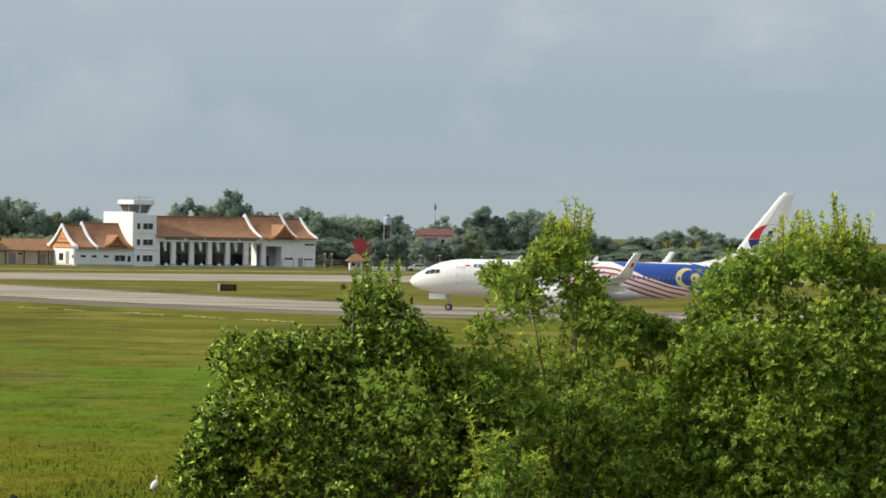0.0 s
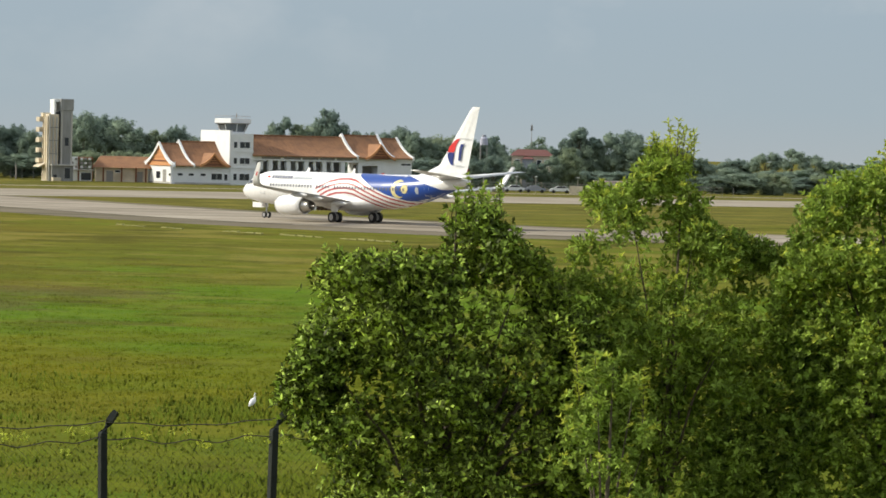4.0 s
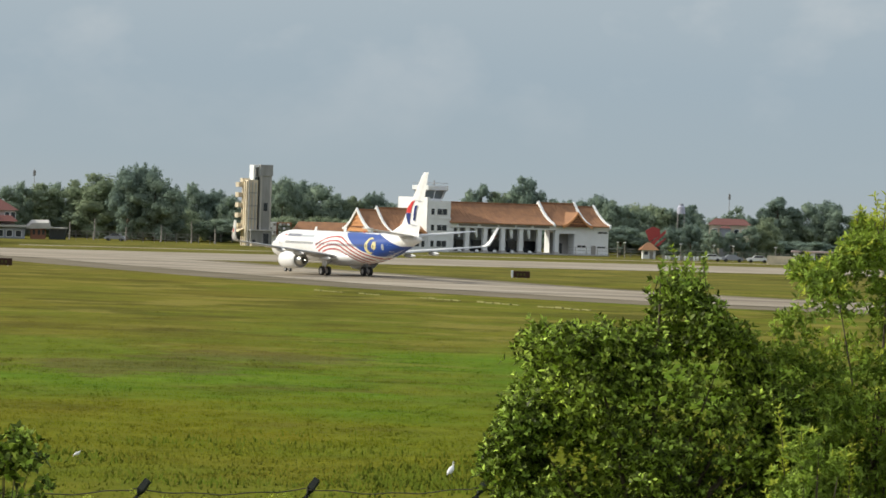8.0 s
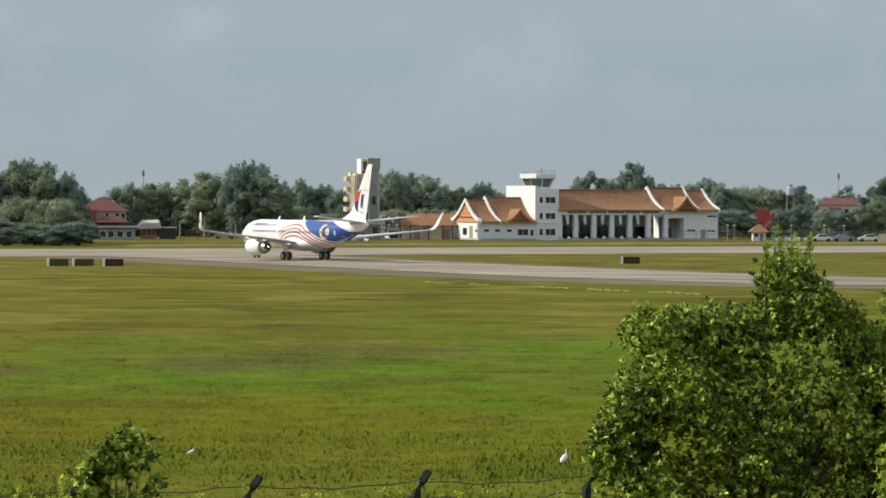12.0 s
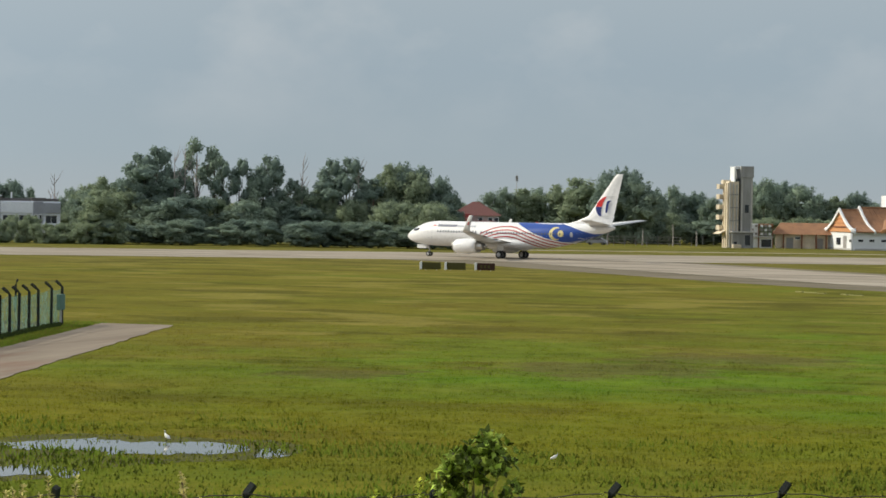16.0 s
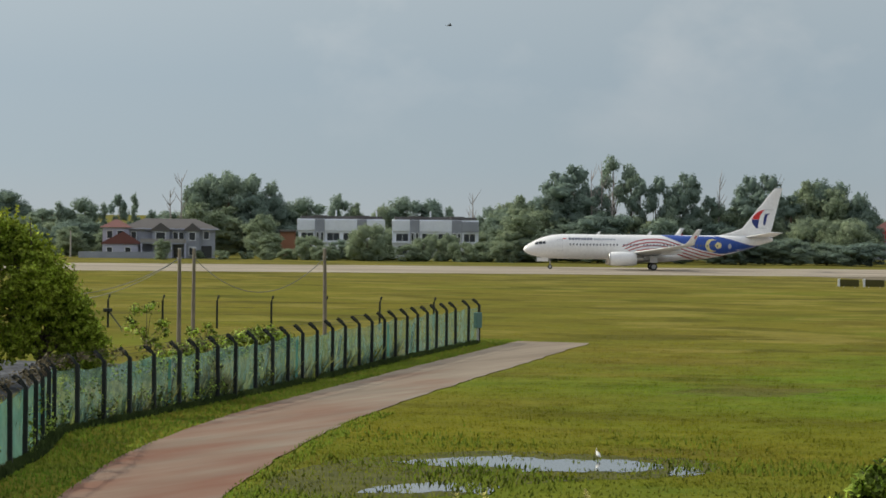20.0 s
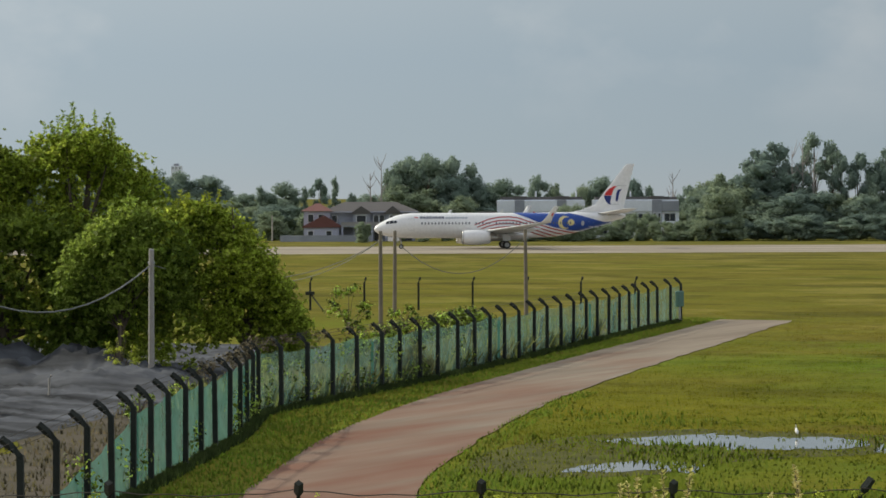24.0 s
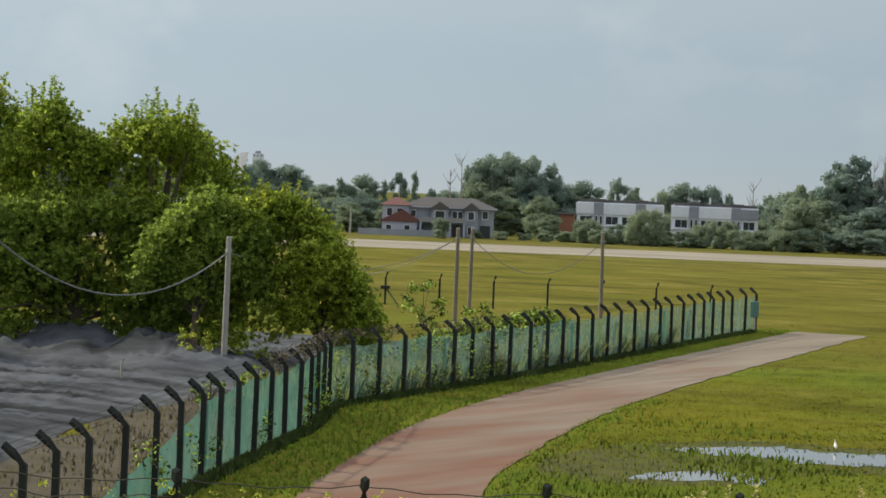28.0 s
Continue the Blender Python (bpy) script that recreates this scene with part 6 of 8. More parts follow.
def build_low_block():
    T = empty("low_service_block", pose(-90.0, 611.0, 0, 0, 0, 9))
    tagged(T, "low cream service block with orange hipped roof", "building")
    part("wall", box(0, 10.6, 0, 7, 0, 3.0), M_CREAM, T)
    bm = bmesh.new()
    v = [bm.verts.new(p) for p in ((-0.7, -0.9, 2.85), (11.3, -0.9, 2.85), (11.3, 7.9, 2.85), (-0.7, 7.9, 2.85), (1.0, 3.5, 5.2), (11.0, 3.5, 5.2))]
    for f in ((0, 1, 5, 4), (1, 2, 5), (2, 3, 4, 5), (3, 0, 4), (3, 2, 1, 0)):
        bm.faces.new([v[i] for i in f])
    part("roof", bm, M_TILE, T, "orange tiled hipped roof")
    for x in (1.6, 5.3, 8.2, 10.2):
        part("post", box(x - 0.16, x + 0.16, -0.75, -0.45, 0, 2.85), M_BROWN, T, "dark timber post")
    part("door", box(2.2, 3.6, -0.06, 0.02, 0, 2.2), M_SHADE, T)
    window(T, 4.0, 5.0, 1.9, 2.3)
    part("door", box(8.4, 9.6, -0.06, 0.02, 0, 2.1), M_SHADE, T)
    A = empty("pierced_wall_annex", pose(-95.0, 609.5, 0, 0, 0, 9))
    tagged(A, "small white annex with pierced block screens", "building")
    part("wall", box(0, 1.6, 0, 3, 0, 4.9), M_WHITE, A)
    part("wall", box(1.9, 4.6, 0, 4, 0, 2.1), M_WHITE, A)
    part("canopy", box(-0.5, 4.8, -0.5, 4, 2.1, 2.35, 0.02), M_CONC, A)
    part("roof", box(1.6, 4.7, 0.4, 4, 4.4, 4.9, 0.02), M_TILE, A)
    for x in (0.2, 0.95, 2.1, 2.9, 3.7):
        for z in (2.6, 3.4, 4.2):
            part("pierced_block", box(x, x + 0.55, -0.06, 0.3, z, z + 0.5, 0.03), M_SHADE if (int(x * 4) + int(z)) % 2 else M_WHITE, A)
    part("post", box(1.62, 1.88, -0.3, 0.0, 0, 4.8), M_BROWN, A)
    part("post", box(4.5, 4.7, -0.3, 0.0, 0, 4.4), M_BROWN, A)
    part("opening", box(2.3, 4.3, -0.05, 0.02, 0.2, 1.7), M_DARK, A)


build_low_block()


M_SHAFT = mat("stained_grey_shaft", (0.33, 0.335, 0.335), 0.9, var=(0.20, 0.20, 0.19), scale=0.35, fine=3, amount=0.9, spec=0.1, stretch=(1.6, 1.6, 0.3))


def build_ruin():
    R = empty("training_tower", pose(-97.6, 598.2, 0, 0, 0, 30))
    tagged(R, "weathered cream and grey concrete fire training tower with balconies", "tower")
    part("stair_block", box(0, 2.1, 0, 3.5, 0, 13.3, 0.03), M_CREAM, R, "weathered cream block")
    part("slot_back", box(2.1, 2.45, 0.3, 3.0, 0, 13.9), M_DARK, R, "dark slot between the shafts")
    part("tall_shaft", box(2.45, 4.9, -0.3, 3.0, 0, 14.2, 0.03), M_SHAFT, R, "tall grey concrete shaft")
    part("head", box(2.3, 5.05, -0.5, 3.2, 14.1, 16.4, 0.05), M_SHAFT, R, "box-like grey tower head")
    part("head_fin", box(1.15, 1.45, 0.2, 2.6, 12.9, 16.3, 0.03), M_WHITE, R, "white upright fin")
    part("head_slab", box(1.45, 2.3, 0.3, 2.6, 15.8, 16.3, 0.03), M_WHITE, R)
    for x in (0.05, 0.72, 1.45):
        part("front_pier", box(x, x + 0.32, -0.2, 0.0, 0, 13.0 - 0.2 * x, 0.03), M_CONC, R, "grey upright pier")
    for x in (2.45, 4.55):
        part("shaft_rib", box(x, x + 0.32, -0.42, -0.3, 0.2, 14.1), M_CONC, R, "pale upright rib")
    for z in (2.9, 5.4, 8.0, 10.6):
        part("storey_joint", box(0.0, 2.1, -0.24, -0.2, z, z + 0.14), M_SHAFT, R)
    for y in (0.15, 1.25, 2.35):
        part("side_pier", box(-0.28, 0.0, y, y + 0.5, 0, 13.0, 0.03), M_CREAM, R, "sunlit cream pier")
    part("parapet", box(-0.4, 1.2, 2.2, 3.6, 12.8, 13.6, 0.04), M_CREAM, R)
    for k in range(5):
        z = 3.6 + k * 2.05
        part("balcony_slab", box(-1.0, 0.05, 2.6, 4.4, z, z + 0.25, 0.02), M_CREAM, R, "projecting balcony slab")
        part("balcony_front", box(-1.05, -0.9, 2.6, 4.4, z, z + 0.95, 0.02), M_CREAM, R, "stained balcony front")
        part("balcony_side", box(-0.9, 0.0, 2.6, 2.72, z, z + 0.95, 0.02), M_CREAM, R)
        part("opening", box(-0.05, 0.02, 2.9, 3.45, z + 0.3, z + 1.7), M_DARK, R, "dark open storey")
    part("shaft_window", box(3.3, 4.1, -0.36, -0.28, 7.1, 8.7), M_DARK, R)
    part("base_wall", box(0.5, 5.0, -0.9, -0.3, 0, 3.1, 0.03), M_SHAFT, R, "grey entrance wall")
    part("entrance_slab", box(0.3, 5.2, -1.2, -0.2, 3.1, 3.35, 0.02), M_CONC, R)
    part("doorway", box(3.2, 4.3, -0.96, -0.88, 0.6, 2.6), M_DARK, R)
    part("base_window", box(0.8, 1.5, -0.96, -0.88, 0.6, 1.3), M_DARK, R)
    part("step_block", box(0.4, 2.1, -1.9, -0.9, 0, 0.75, 0.05), M_CREAM, R, "pale step block")
    part("skirt_roof", prism(bmesh.new(), [(-1.5, 2.9), (0.0, 3.7), (0.0, 3.4), (-1.5, 2.75)], lambda x, z: (x, 1.0, z), lambda x, z: (x, 4.6, z)), M_CREAM, R, "sloping side canopy")


build_ruin()


def hip(name, x0, x1, y0, y1, z, rise, inset, parent, material, over=0.5, label=""):
    bm = bmesh.new()
    yc = (y0 + y1) / 2
    v = [bm.verts.new(p) for p in ((x0 - over, y0 - over, z), (x1 + over, y0 - over, z), (x1 + over, y1 + over, z), (x0 - over, y1 + over, z), (x0 + inset, yc, z + rise), (x1 - inset, yc, z + rise))]
    for f in ((0, 1, 5, 4), (1, 2, 5), (2, 3, 4, 5), (3, 0, 4), (3, 2, 1, 0)):
        bm.faces.new([v[i] for i in f])
    return part(name, bm, material, parent, label)


M_PINK = mat("pink_grey_render", (0.50, 0.40, 0.38), 0.9, scale=0.6, fine=5)
M_GREYW = mat("grey_render", (0.33, 0.35, 0.40), 0.9, var=(0.25, 0.265, 0.31), scale=0.4, fine=4, amount=0.8)
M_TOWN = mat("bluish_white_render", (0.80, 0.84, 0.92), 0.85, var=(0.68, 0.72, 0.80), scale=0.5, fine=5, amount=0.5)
M_LILAC = mat("lilac_render", (0.46, 0.47, 0.58), 0.9, scale=0.5, fine=4)
M_ROOFG = mat("grey_brown_roof", (0.115, 0.108, 0.106), 0.9, scale=0.6, fine=4)
M_ORANGE = mat("orange_wall", (0.32, 0.150, 0.095), 0.85, scale=0.6, fine=5)


def build_red_house():
    H = empty("red_roofed_house", pose(-153.4, 590.5, 0, 0, 0, 14))
    tagged(H, "two-storey house with dark red hipped roofs", "house")
    part("wall", box(0.5, 10, 0.8, 8, 0, 5.6), M_PINK, H)
    hip("roof", 0.8, 10, 1.2, 9, 5.6, 2.8, 4.0, H, M_REDROOF, 0.8, "dark red tiled hipped roof")
    hip("lower_roof", 4.5, 10.2, -1.8, 1.4, 3.4, 1.2, 1.0, H, M_REDROOF, 0.4)
    part("porch_wall", box(4.6, 12, -1.6, 0.8, 0, 2.2), M_GREYW, H)
    part("porch_roof", box(4.2, 12.4, -2.4, 0.6, 2.3, 2.7, 0.02), M_CONC, H)
    part("red_front", box(-0.3, 4.2, -0.6, 0.8, 3.6, 5.9), M_REDP, H, "bright red gable front")
    part("front_wall", box(0.8, 4.0, -0.5, 0.8, 0, 3.6), M_GREYW, H)
    part("awning", prism(bmesh.new(), [(1.0, 2.6), (2.4, 4.0), (4.0, 2.7), (4.0, 2.5), (1.0, 2.4)], lambda x, z: (x, -1.4, z), lambda x, z: (x, -0.5, z)), M_SHADE, H)
    part("white_sign", box(0.7, 1.5, -0.7, -0.6, 4.7, 5.3), M_WHITE, H)
    for x in (6.0, 8.0, 9.2):
        window(H, x, x + 0.8, 4.0, 5.2, 0.8)
    for x in (5.0, 6.6, 8.4, 10.2):
        window(H, x, x + 1.1, 0.4, 1.6, -1.6)
    S = empty("roadside_stall", pose(-141.2, 593.5, 0, 0, 0, 14))
    tagged(S, "small orange stall with grey sheet roof", "hut")
    part("wall", box(0.6, 3.6, 0, 3, 0, 2.6), M_ORANGE, S)
    part("roof", prism(bmesh.new(), [(-0.4, 2.6), (4.6, 2.8), (4.2, 3.9), (0.8, 3.8)], lambda x, z: (x, -0.8, z - 0.6), lambda x, z: (x, 2.5, z)), M_CONC, S, "grey sheet roof")
    part("lean_to_roof", box(4.0, 7.9, -0.6, 3, 2.2, 2.45, 0.02), M_CONC, S)
    part("lean_to_wall", box(4.3, 7.6, 1, 3, 0, 2.2), M_DARK, S)
    for x in (1.0, 2.0, 2.9):
        part("hatch", box(x, x + 0.5, -0.05, 0.02, 0.9, 1.9), M_DARK, S)


build_red_house()


def build_townhouses():
    for k, (x, y, n, kind) in enumerate(((-239.4, 506.0, 2, 0), (-223.4, 513.3, 2, 1))):
        B = empty("townhouse_row", pose(x, y, 0, 0, 0, 24.5))
        tagged(B, "white two-storey terrace with flat parapets and dark bands" if not kind else "white and grey two-storey terrace beside shrubs", "house", "terraced houses")
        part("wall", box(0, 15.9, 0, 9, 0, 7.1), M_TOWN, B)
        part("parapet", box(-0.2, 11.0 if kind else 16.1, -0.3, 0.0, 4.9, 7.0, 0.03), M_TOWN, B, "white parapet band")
        if kind:
            part("parapet", box(11.0, 15.9, -0.3, 0.0, 4.9, 6.8, 0.03), M_GREYW, B, "grey parapet band")
        part("roof", box(0.4, 15.6, 1.5, 8.5, 7.1, 7.6), M_ROOFG, B, "dark low roof")
        for a in (4.0, 11.8):
            part("bay", box(a - 0.9, a + 0.9, -0.42, 0.0, 3.0, 7.05, 0.03), M_GREYW, B, "grey window bay")
            part("roof_cap", box(a - 1.2, a + 1.4, 0.2, 2.5, 7.1, 7.75, 0.03), M_ROOFG, B)
            for d in (-0.6, 0.25):
                window(B, a + d, a + d + 0.4, 3.1, 4.6, -0.42)
        for x0, x1 in ((0.6, 2.8), (5.4, 7.6), (8.4, 10.4), (13.2, 15.2)):
            window(B, x0, x1, 3.1, 4.5)
        for x0, x1 in ((1.0, 2.6), (5.8, 7.0), (9.0, 10.4), (13.4, 14.8)):
            window(B, x0, x1, 0.5, 2.2)
        part("slab", box(-0.2, 16.1, -0.6, 0.0, 2.75, 2.95), M_TOWN, B)
        for a in (7.0, 14.5):
            part("water_tank", tube(bmesh.new(), [(a, 3, 7.6), (a, 3, 8.7)], 0.16, 8), M_TOWN, B)
    G = empty("orange_gable_house", pose(-242.5, 504.8, 0, 0, 0, 24.5))
    tagged(G, "orange-rendered house end beside the terrace", "house")
    part("wall", box(0, 2.8, 0, 7, 0, 4.6), M_ORANGE, G)
    part("roof", box(-0.3, 2.9, -0.3, 7.3, 4.6, 4.9, 0.02), M_ROOFG, G)


build_townhouses()


def build_villa():
    V = empty("villa", pose(-257.0, 463.5, 0, 0, 0, 27))
    tagged(V, "two-storey grey villa with brown and dark red roofs", "house")
    part("wall", box(4.2, 19.6, 1, 9, 0, 5.2), M_GREYW, V)
    part("wing", box(0, 4.6, 0, 8, 0, 5.3), M_LILAC, V, "lilac-white side wing")
    hip("roof", 3.6, 19.6, 1, 9, 5.2, 1.7, 3.5, V, M_ROOFG, 0.6, "grey-brown hipped roof")
    hip("wing_roof", 0, 4.6, 0, 8, 5.3, 1.35, 2.0, V, M_REDROOF, 0.5, "dark red roof")
    part("porch_roof", prism(bmesh.new(), [(-0.2, 2.6), (3.6, 4.6), (6.6, 2.7), (6.6, 2.45), (-0.2, 2.4)], lambda x, z: (x, -1.6, z), lambda x, z: (x, 0.3, z)), M_REDROOF, V, "dark red porch gable")
    part("porch_wall", box(0.2, 6.2, -1.2, 0, 0, 2.4), M_LILAC, V)
    for a, b in ((8.6, 11.6), (14.4, 16.8)):
        part("bay", box(a, b, -0.2, 1, 0, 5.0), M_GREYW, V)
        part("bay_gable", prism(bmesh.new(), [(a - 0.5, 4.8), ((a + b) / 2, 6.2), (b + 0.5, 4.8)], lambda x, z: (x, -0.5, z), lambda x, z: (x, 3, z)), M_ROOFG, V, "small brown gable")
        window(V, a + 0.7, b - 0.7, 3.2, 4.5, -0.2)
        window(V, a + 0.7, b - 0.7, 0.6, 1.9, -0.2)
    part("balcony", box(6.6, 14.6, -1.6, 1, 2.5, 2.75), M_GREYW, V)
    part("balcony_rail", box(6.6, 14.6, -1.65, -1.55, 2.75, 3.4), M_SHADE, V)
    for x in (0.8, 2.6, 17.6):
        window(V, x, x + 0.9, 3.4, 4.7, 0.0 if x < 4 else 1.0)
    for x in (0.8, 4.0):
        window(V, x, x + 0.9, 0.6, 1.8, -1.2)
    for x in (6.8, 9.4, 12.0, 14.4):
        part("balcony_post", box(x - 0.14, x + 0.14, -1.55, -1.27, 0, 2.5), M_LILAC, V, "pale balcony post")
    for a, b in ((12.4, 13.6), (17.2, 19.0)):
        part("ground_floor_opening", box(a, b, 0.93, 1.02, 0.1, 2.2), M_DARK, V, "dark ground floor opening")
    for x in (5.0, 12.3, 13.3):
        window(V, x, x + 0.8, 3.3, 4.5, 1.0)
    part("eave_fascia", box(4.0, 20.2, 0.32, 0.42, 5.0, 5.2), M_LILAC, V)
    part("garden_wall", box(-4, 12, -4.2, -4.0, 0, 1.1), M_GREYW, V, "pale garden wall")
    P = empty("utility_post", pose(-262.5, 462, 0))
    tagged(P, "pale concrete utility post by the villa", "post")
    part("shaft", tube(bmesh.new(), [(0, 0, 0), (0, 0, 4.6)], [0.16, 0.12], 8), M_POLE, P)


build_villa()


def build_far_details():
    # red leaning display and its shelter
    Mo = empty("red_display", pose(-16.6, 616.5, 0, 0, 0, 5))
    tagged(Mo, "tilted red painted steel display among trees", "sign")
    part("panel", prism(bmesh.new(), [(-1.9, 5.6), (-0.4, 6.5), (1.0, 6.1), (1.2, 4.9), (-1.0, 3.4)], lambda x, z: (x, -0.2, z), lambda x, z: (x, 0.2, z)), M_REDP, Mo)
    part("blade", prism(bmesh.new(), [(-0.9, 3.1), (2.2, 5.9), (2.3, 5.3), (-0.2, 2.7)], lambda x, z: (x, -0.5, z), lambda x, z: (x, -0.3, z)), M_REDP, Mo)
    part("blade", prism(bmesh.new(), [(0.2, 2.7), (2.3, 4.4), (2.2, 3.9), (0.8, 2.5)], lambda x, z: (x, -0.5, z), lambda x, z: (x, -0.3, z)), M_REDP, Mo)
    part("mast", tube(bmesh.new(), [(0, 0, 0), (0, 0, 4.2)], 0.15, 6), M_STEEL, Mo)
    S = empty("guard_hut", pose(-17.6, 610.5, 0, 0, 0, 8))
    tagged(S, "small white guard hut with orange tiled roof", "hut")
    part("wall", box(-1.2, 1.4, -1, 1, 0, 1.9), M_WHITE, S)
    hip("roof", -1.4, 1.6, -1.2, 1.2, 1.8, 1.5, 1.1, S, M_TILE, 0.5, "orange tiled roof")
    part("door", box(0.2, 0.9, -1.05, -0.98, 0, 1.5), M_SHADE, S)
    window(S, -0.9, -0.1, 0.8, 1.5, -1.0)
    for k in range(13):
        b = part("barrier_block", box(-0.24, 0.24, -0.25, 0.25, 0, 0.85, 0.05), M_WHITE if k % 3 else M_SHADE)
        b.matrix_basis = pose(-14.4 + 0.62 * k, 604.0 + 0.05 * k, 0)
        tagged(b, "short white painted barrier block", "barrier", "barrier blocks")
    L = empty("street_lamp", pose(-23.8, 611.5, 0))
    tagged(L, "slim pale lamp post before the trees", "lamp", "lamp posts")
    part("pole", tube(bmesh.new(), [(0, 0, 0), (0, 0, 3.1)], [0.09, 0.06], 6), M_POLE, L)
    part("lamp_head", box(-0.3, 0.3, -0.12, 0.12, 3.05, 3.2, 0.03), M_WHITE, L)
    for x, y in ((-22.4, 612), (-4.4, 612), (-11.1, 612), (-0.5, 613), (8, 612)):
        copy_thing(L, pose(x, y, 0))
    # cars
    def car(name, x, y, turn, m, label):
        C = empty(name, pose(x, y, 0, 0, 0, turn))
        tagged(C, label, "car", "parked cars")
        prof = [(-2.1, 0.35), (-2.15, 0.75), (-1.7, 0.92), (-1.1, 1.0), (-0.6, 1.42), (0.9, 1.45), (1.5, 1.0), (2.05, 0.9), (2.15, 0.4)]
        part("body", prism(bmesh.new(), prof, lambda x, z: (x, -0.85, z), lambda x, z: (x, 0.85, z)), m, C)
        part("side_window", prism(bmesh.new(), [(-0.95, 1.02), (-0.52, 1.36), (0.85, 1.38), (1.3, 1.02)], lambda x, z: (x, -0.87, z), lambda x, z: (x, -0.84, z)), M_DARK, C)
        for wx in (-1.35, 1.35):
            for wy in (-0.82, 0.82):
                part("wheel", tube(bmesh.new(), [(wx, wy - 0.1, 0.32), (wx, wy + 0.1, 0.32)], 0.32, 12), M_RUBBER, C)
        part("headlight", box(2.08, 2.18, -0.75, -0.45, 0.62, 0.78), M_WHITE, C)
    car("car", -4.9, 606, 4, M_WHITE, "white parked hatchback by the fence")
    car("car", -0.6, 606, 184, M_GREYW, "grey parked saloon by the fence")
    car("car", 4.4, 607, 3, M_WHITE, "white parked saloon by the fence")
    for k, x in enumerate((-126,)):
        car("car", x, 606 + (k % 2), 10 * k, (M_GREYW, M_WHITE, M_LILAC)[k % 3], "small parked car beside the tree trunks")
    G = empty("gate_house", pose(11.4, 600, 0))
    tagged(G, "low cream gate house with flat roof", "hut")
    part("wall", box(0, 4.2, 0, 3, 0, 2.4), M_WHITE, G)
    part("roof", box(-0.5, 9.0, -0.6, 3.5, 2.4, 2.75, 0.03), M_PINK, G)
    part("wall", box(-5.2, 0, 0.5, 0.8, 0, 1.6), M_CREAM, G)
    for x in (0.6, 2.2):
        window(G, x, x + 1.0, 0.8, 1.8)
    # far perimeter fence
    F = empty("far_fence")
    tagged(F, "grey wire perimeter fence at the wood's foot", "fence")
    bm = bmesh.new()
    for k in range(90):
        x, y = ray_at(-15 + k * 0.21, 614 if k < 25 or k > 55 else 640)
        tube(bm, [(x, y, 0), (x, y, 1.9)], 0.06, 4)
    tagged(part("post", bm, M_SHADE, F), kind="stuff")
    for z in (0.6, 1.2, 1.8):
        for a, b in ((0, 24), (56, 89)):
            bm = bmesh.new()
            tube(bm, [(*ray_at(-15 + k * 0.21, 614), z) for k in range(a, b)], 0.03, 4)
            part("wire", bm, M_SHADE, F)
    for k in range(6):
        x, y = ray_at(-12.6 + 0.55 * k + 0.1 * math.sin(k * 5), 622 + 4 * math.sin(k * 3))
        K = empty("bare_trunk", pose(x, y, 0, 0, 2 * math.sin(k), 0))
        tagged(K, "pale bare tree trunk at the wood's foot", "tree", "pale trunks")
        part("trunk", tube(bmesh.new(), [(0, 0, -0.1), (0.1, 0, 2.0), (0.0, 0, 3.6 + 0.9 * math.sin(k * 2))], [0.18, 0.13, 0.09], 7), M_DEADW, K)
    H = empty("far_red_house", pose(-5.8, 640, 0))
    tagged(H, "pale house with red roof among distant trees", "house")
    part("wall", box(0, 8.6, 0, 6, 0, 7.3), M_CREAM, H)
    part("wall", box(2.3, 4.6, -1.6, 0, 0, 6.6), M_GREYW, H)
    hip("roof", 0, 8.6, 0, 6, 7.3, 1.35, 1.2, H, M_REDROOF, 0.4)
    hip("roof", 2.3, 4.6, -1.6, 0, 6.6, 0.5, 0.5, H, M_REDROOF, 0.2)
    for x in (0.8, 5.4, 7.0):
        window(H, x, x + 0.9, 5.2, 6.4)
    x, y = ray_at(-1.05, 680)
    K = empty("water_tank", pose(x, y, 0))
    tagged(K, "steel water tank above the trees, coloured paler for haze", "tank")
    # tank and cap take pale bluish colours in place of haze
    part("tank", tube(bmesh.new(), [(0, 0, 9.4), (0, 0, 10.9), (0, 0, 11.3)], [0.95, 0.85, 0.45], 14), M_LILAC, K)
    part("cap", tube(bmesh.new(), [(0, 0, 11.2), (0, 0, 11.7)], [0.55, 0.45], 12), M_GREYW, K)
    for sx_, sy_ in ((-0.7, -0.7), (0.7, -0.7), (0.7, 0.7), (-0.7, 0.7)):
        part("leg", tube(bmesh.new(), [(sx_ * 1.2, sy_ * 1.2, 0), (sx_, sy_, 9.45)], 0.12, 5), M_SHADE, K)
    x, y = ray_at(-31.41, 1500)
    B = empty("tower_block", pose(x, y, 0, 0, 0, 25))
    tagged(B, "tower block far beyond the trees, haze put into its pale colours", "building")
    # haze over the block is given by pale walls and washed-out windows
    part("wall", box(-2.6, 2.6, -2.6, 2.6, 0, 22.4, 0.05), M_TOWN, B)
    part("roof", box(-1.4, 1.0, -1.4, 1.4, 22.4, 23.6, 0.05), M_GREYW, B)
    for k in range(5):
        for x in (-1.7, 0.0, 1.7):
            part("window", box(x - 0.45, x + 0.45, -2.66, -2.58, 22.4 - 1.6 - 2.9 * k, 22.4 - 0.5 - 2.9 * k), M_GREYW, B)
    # masts
    for x, y, z in ((-157, 665, 14.8), (-1.8, 690, 14.6)):
        A = empty("antenna_mast", pose(x, y, 0))
        tagged(A, "thin grey antenna mast above the trees", "mast")
        part("mast", tube(bmesh.new(), [(0, 0, 0), (0, 0, z)], [0.14, 0.05], 5), M_SHADE, A)
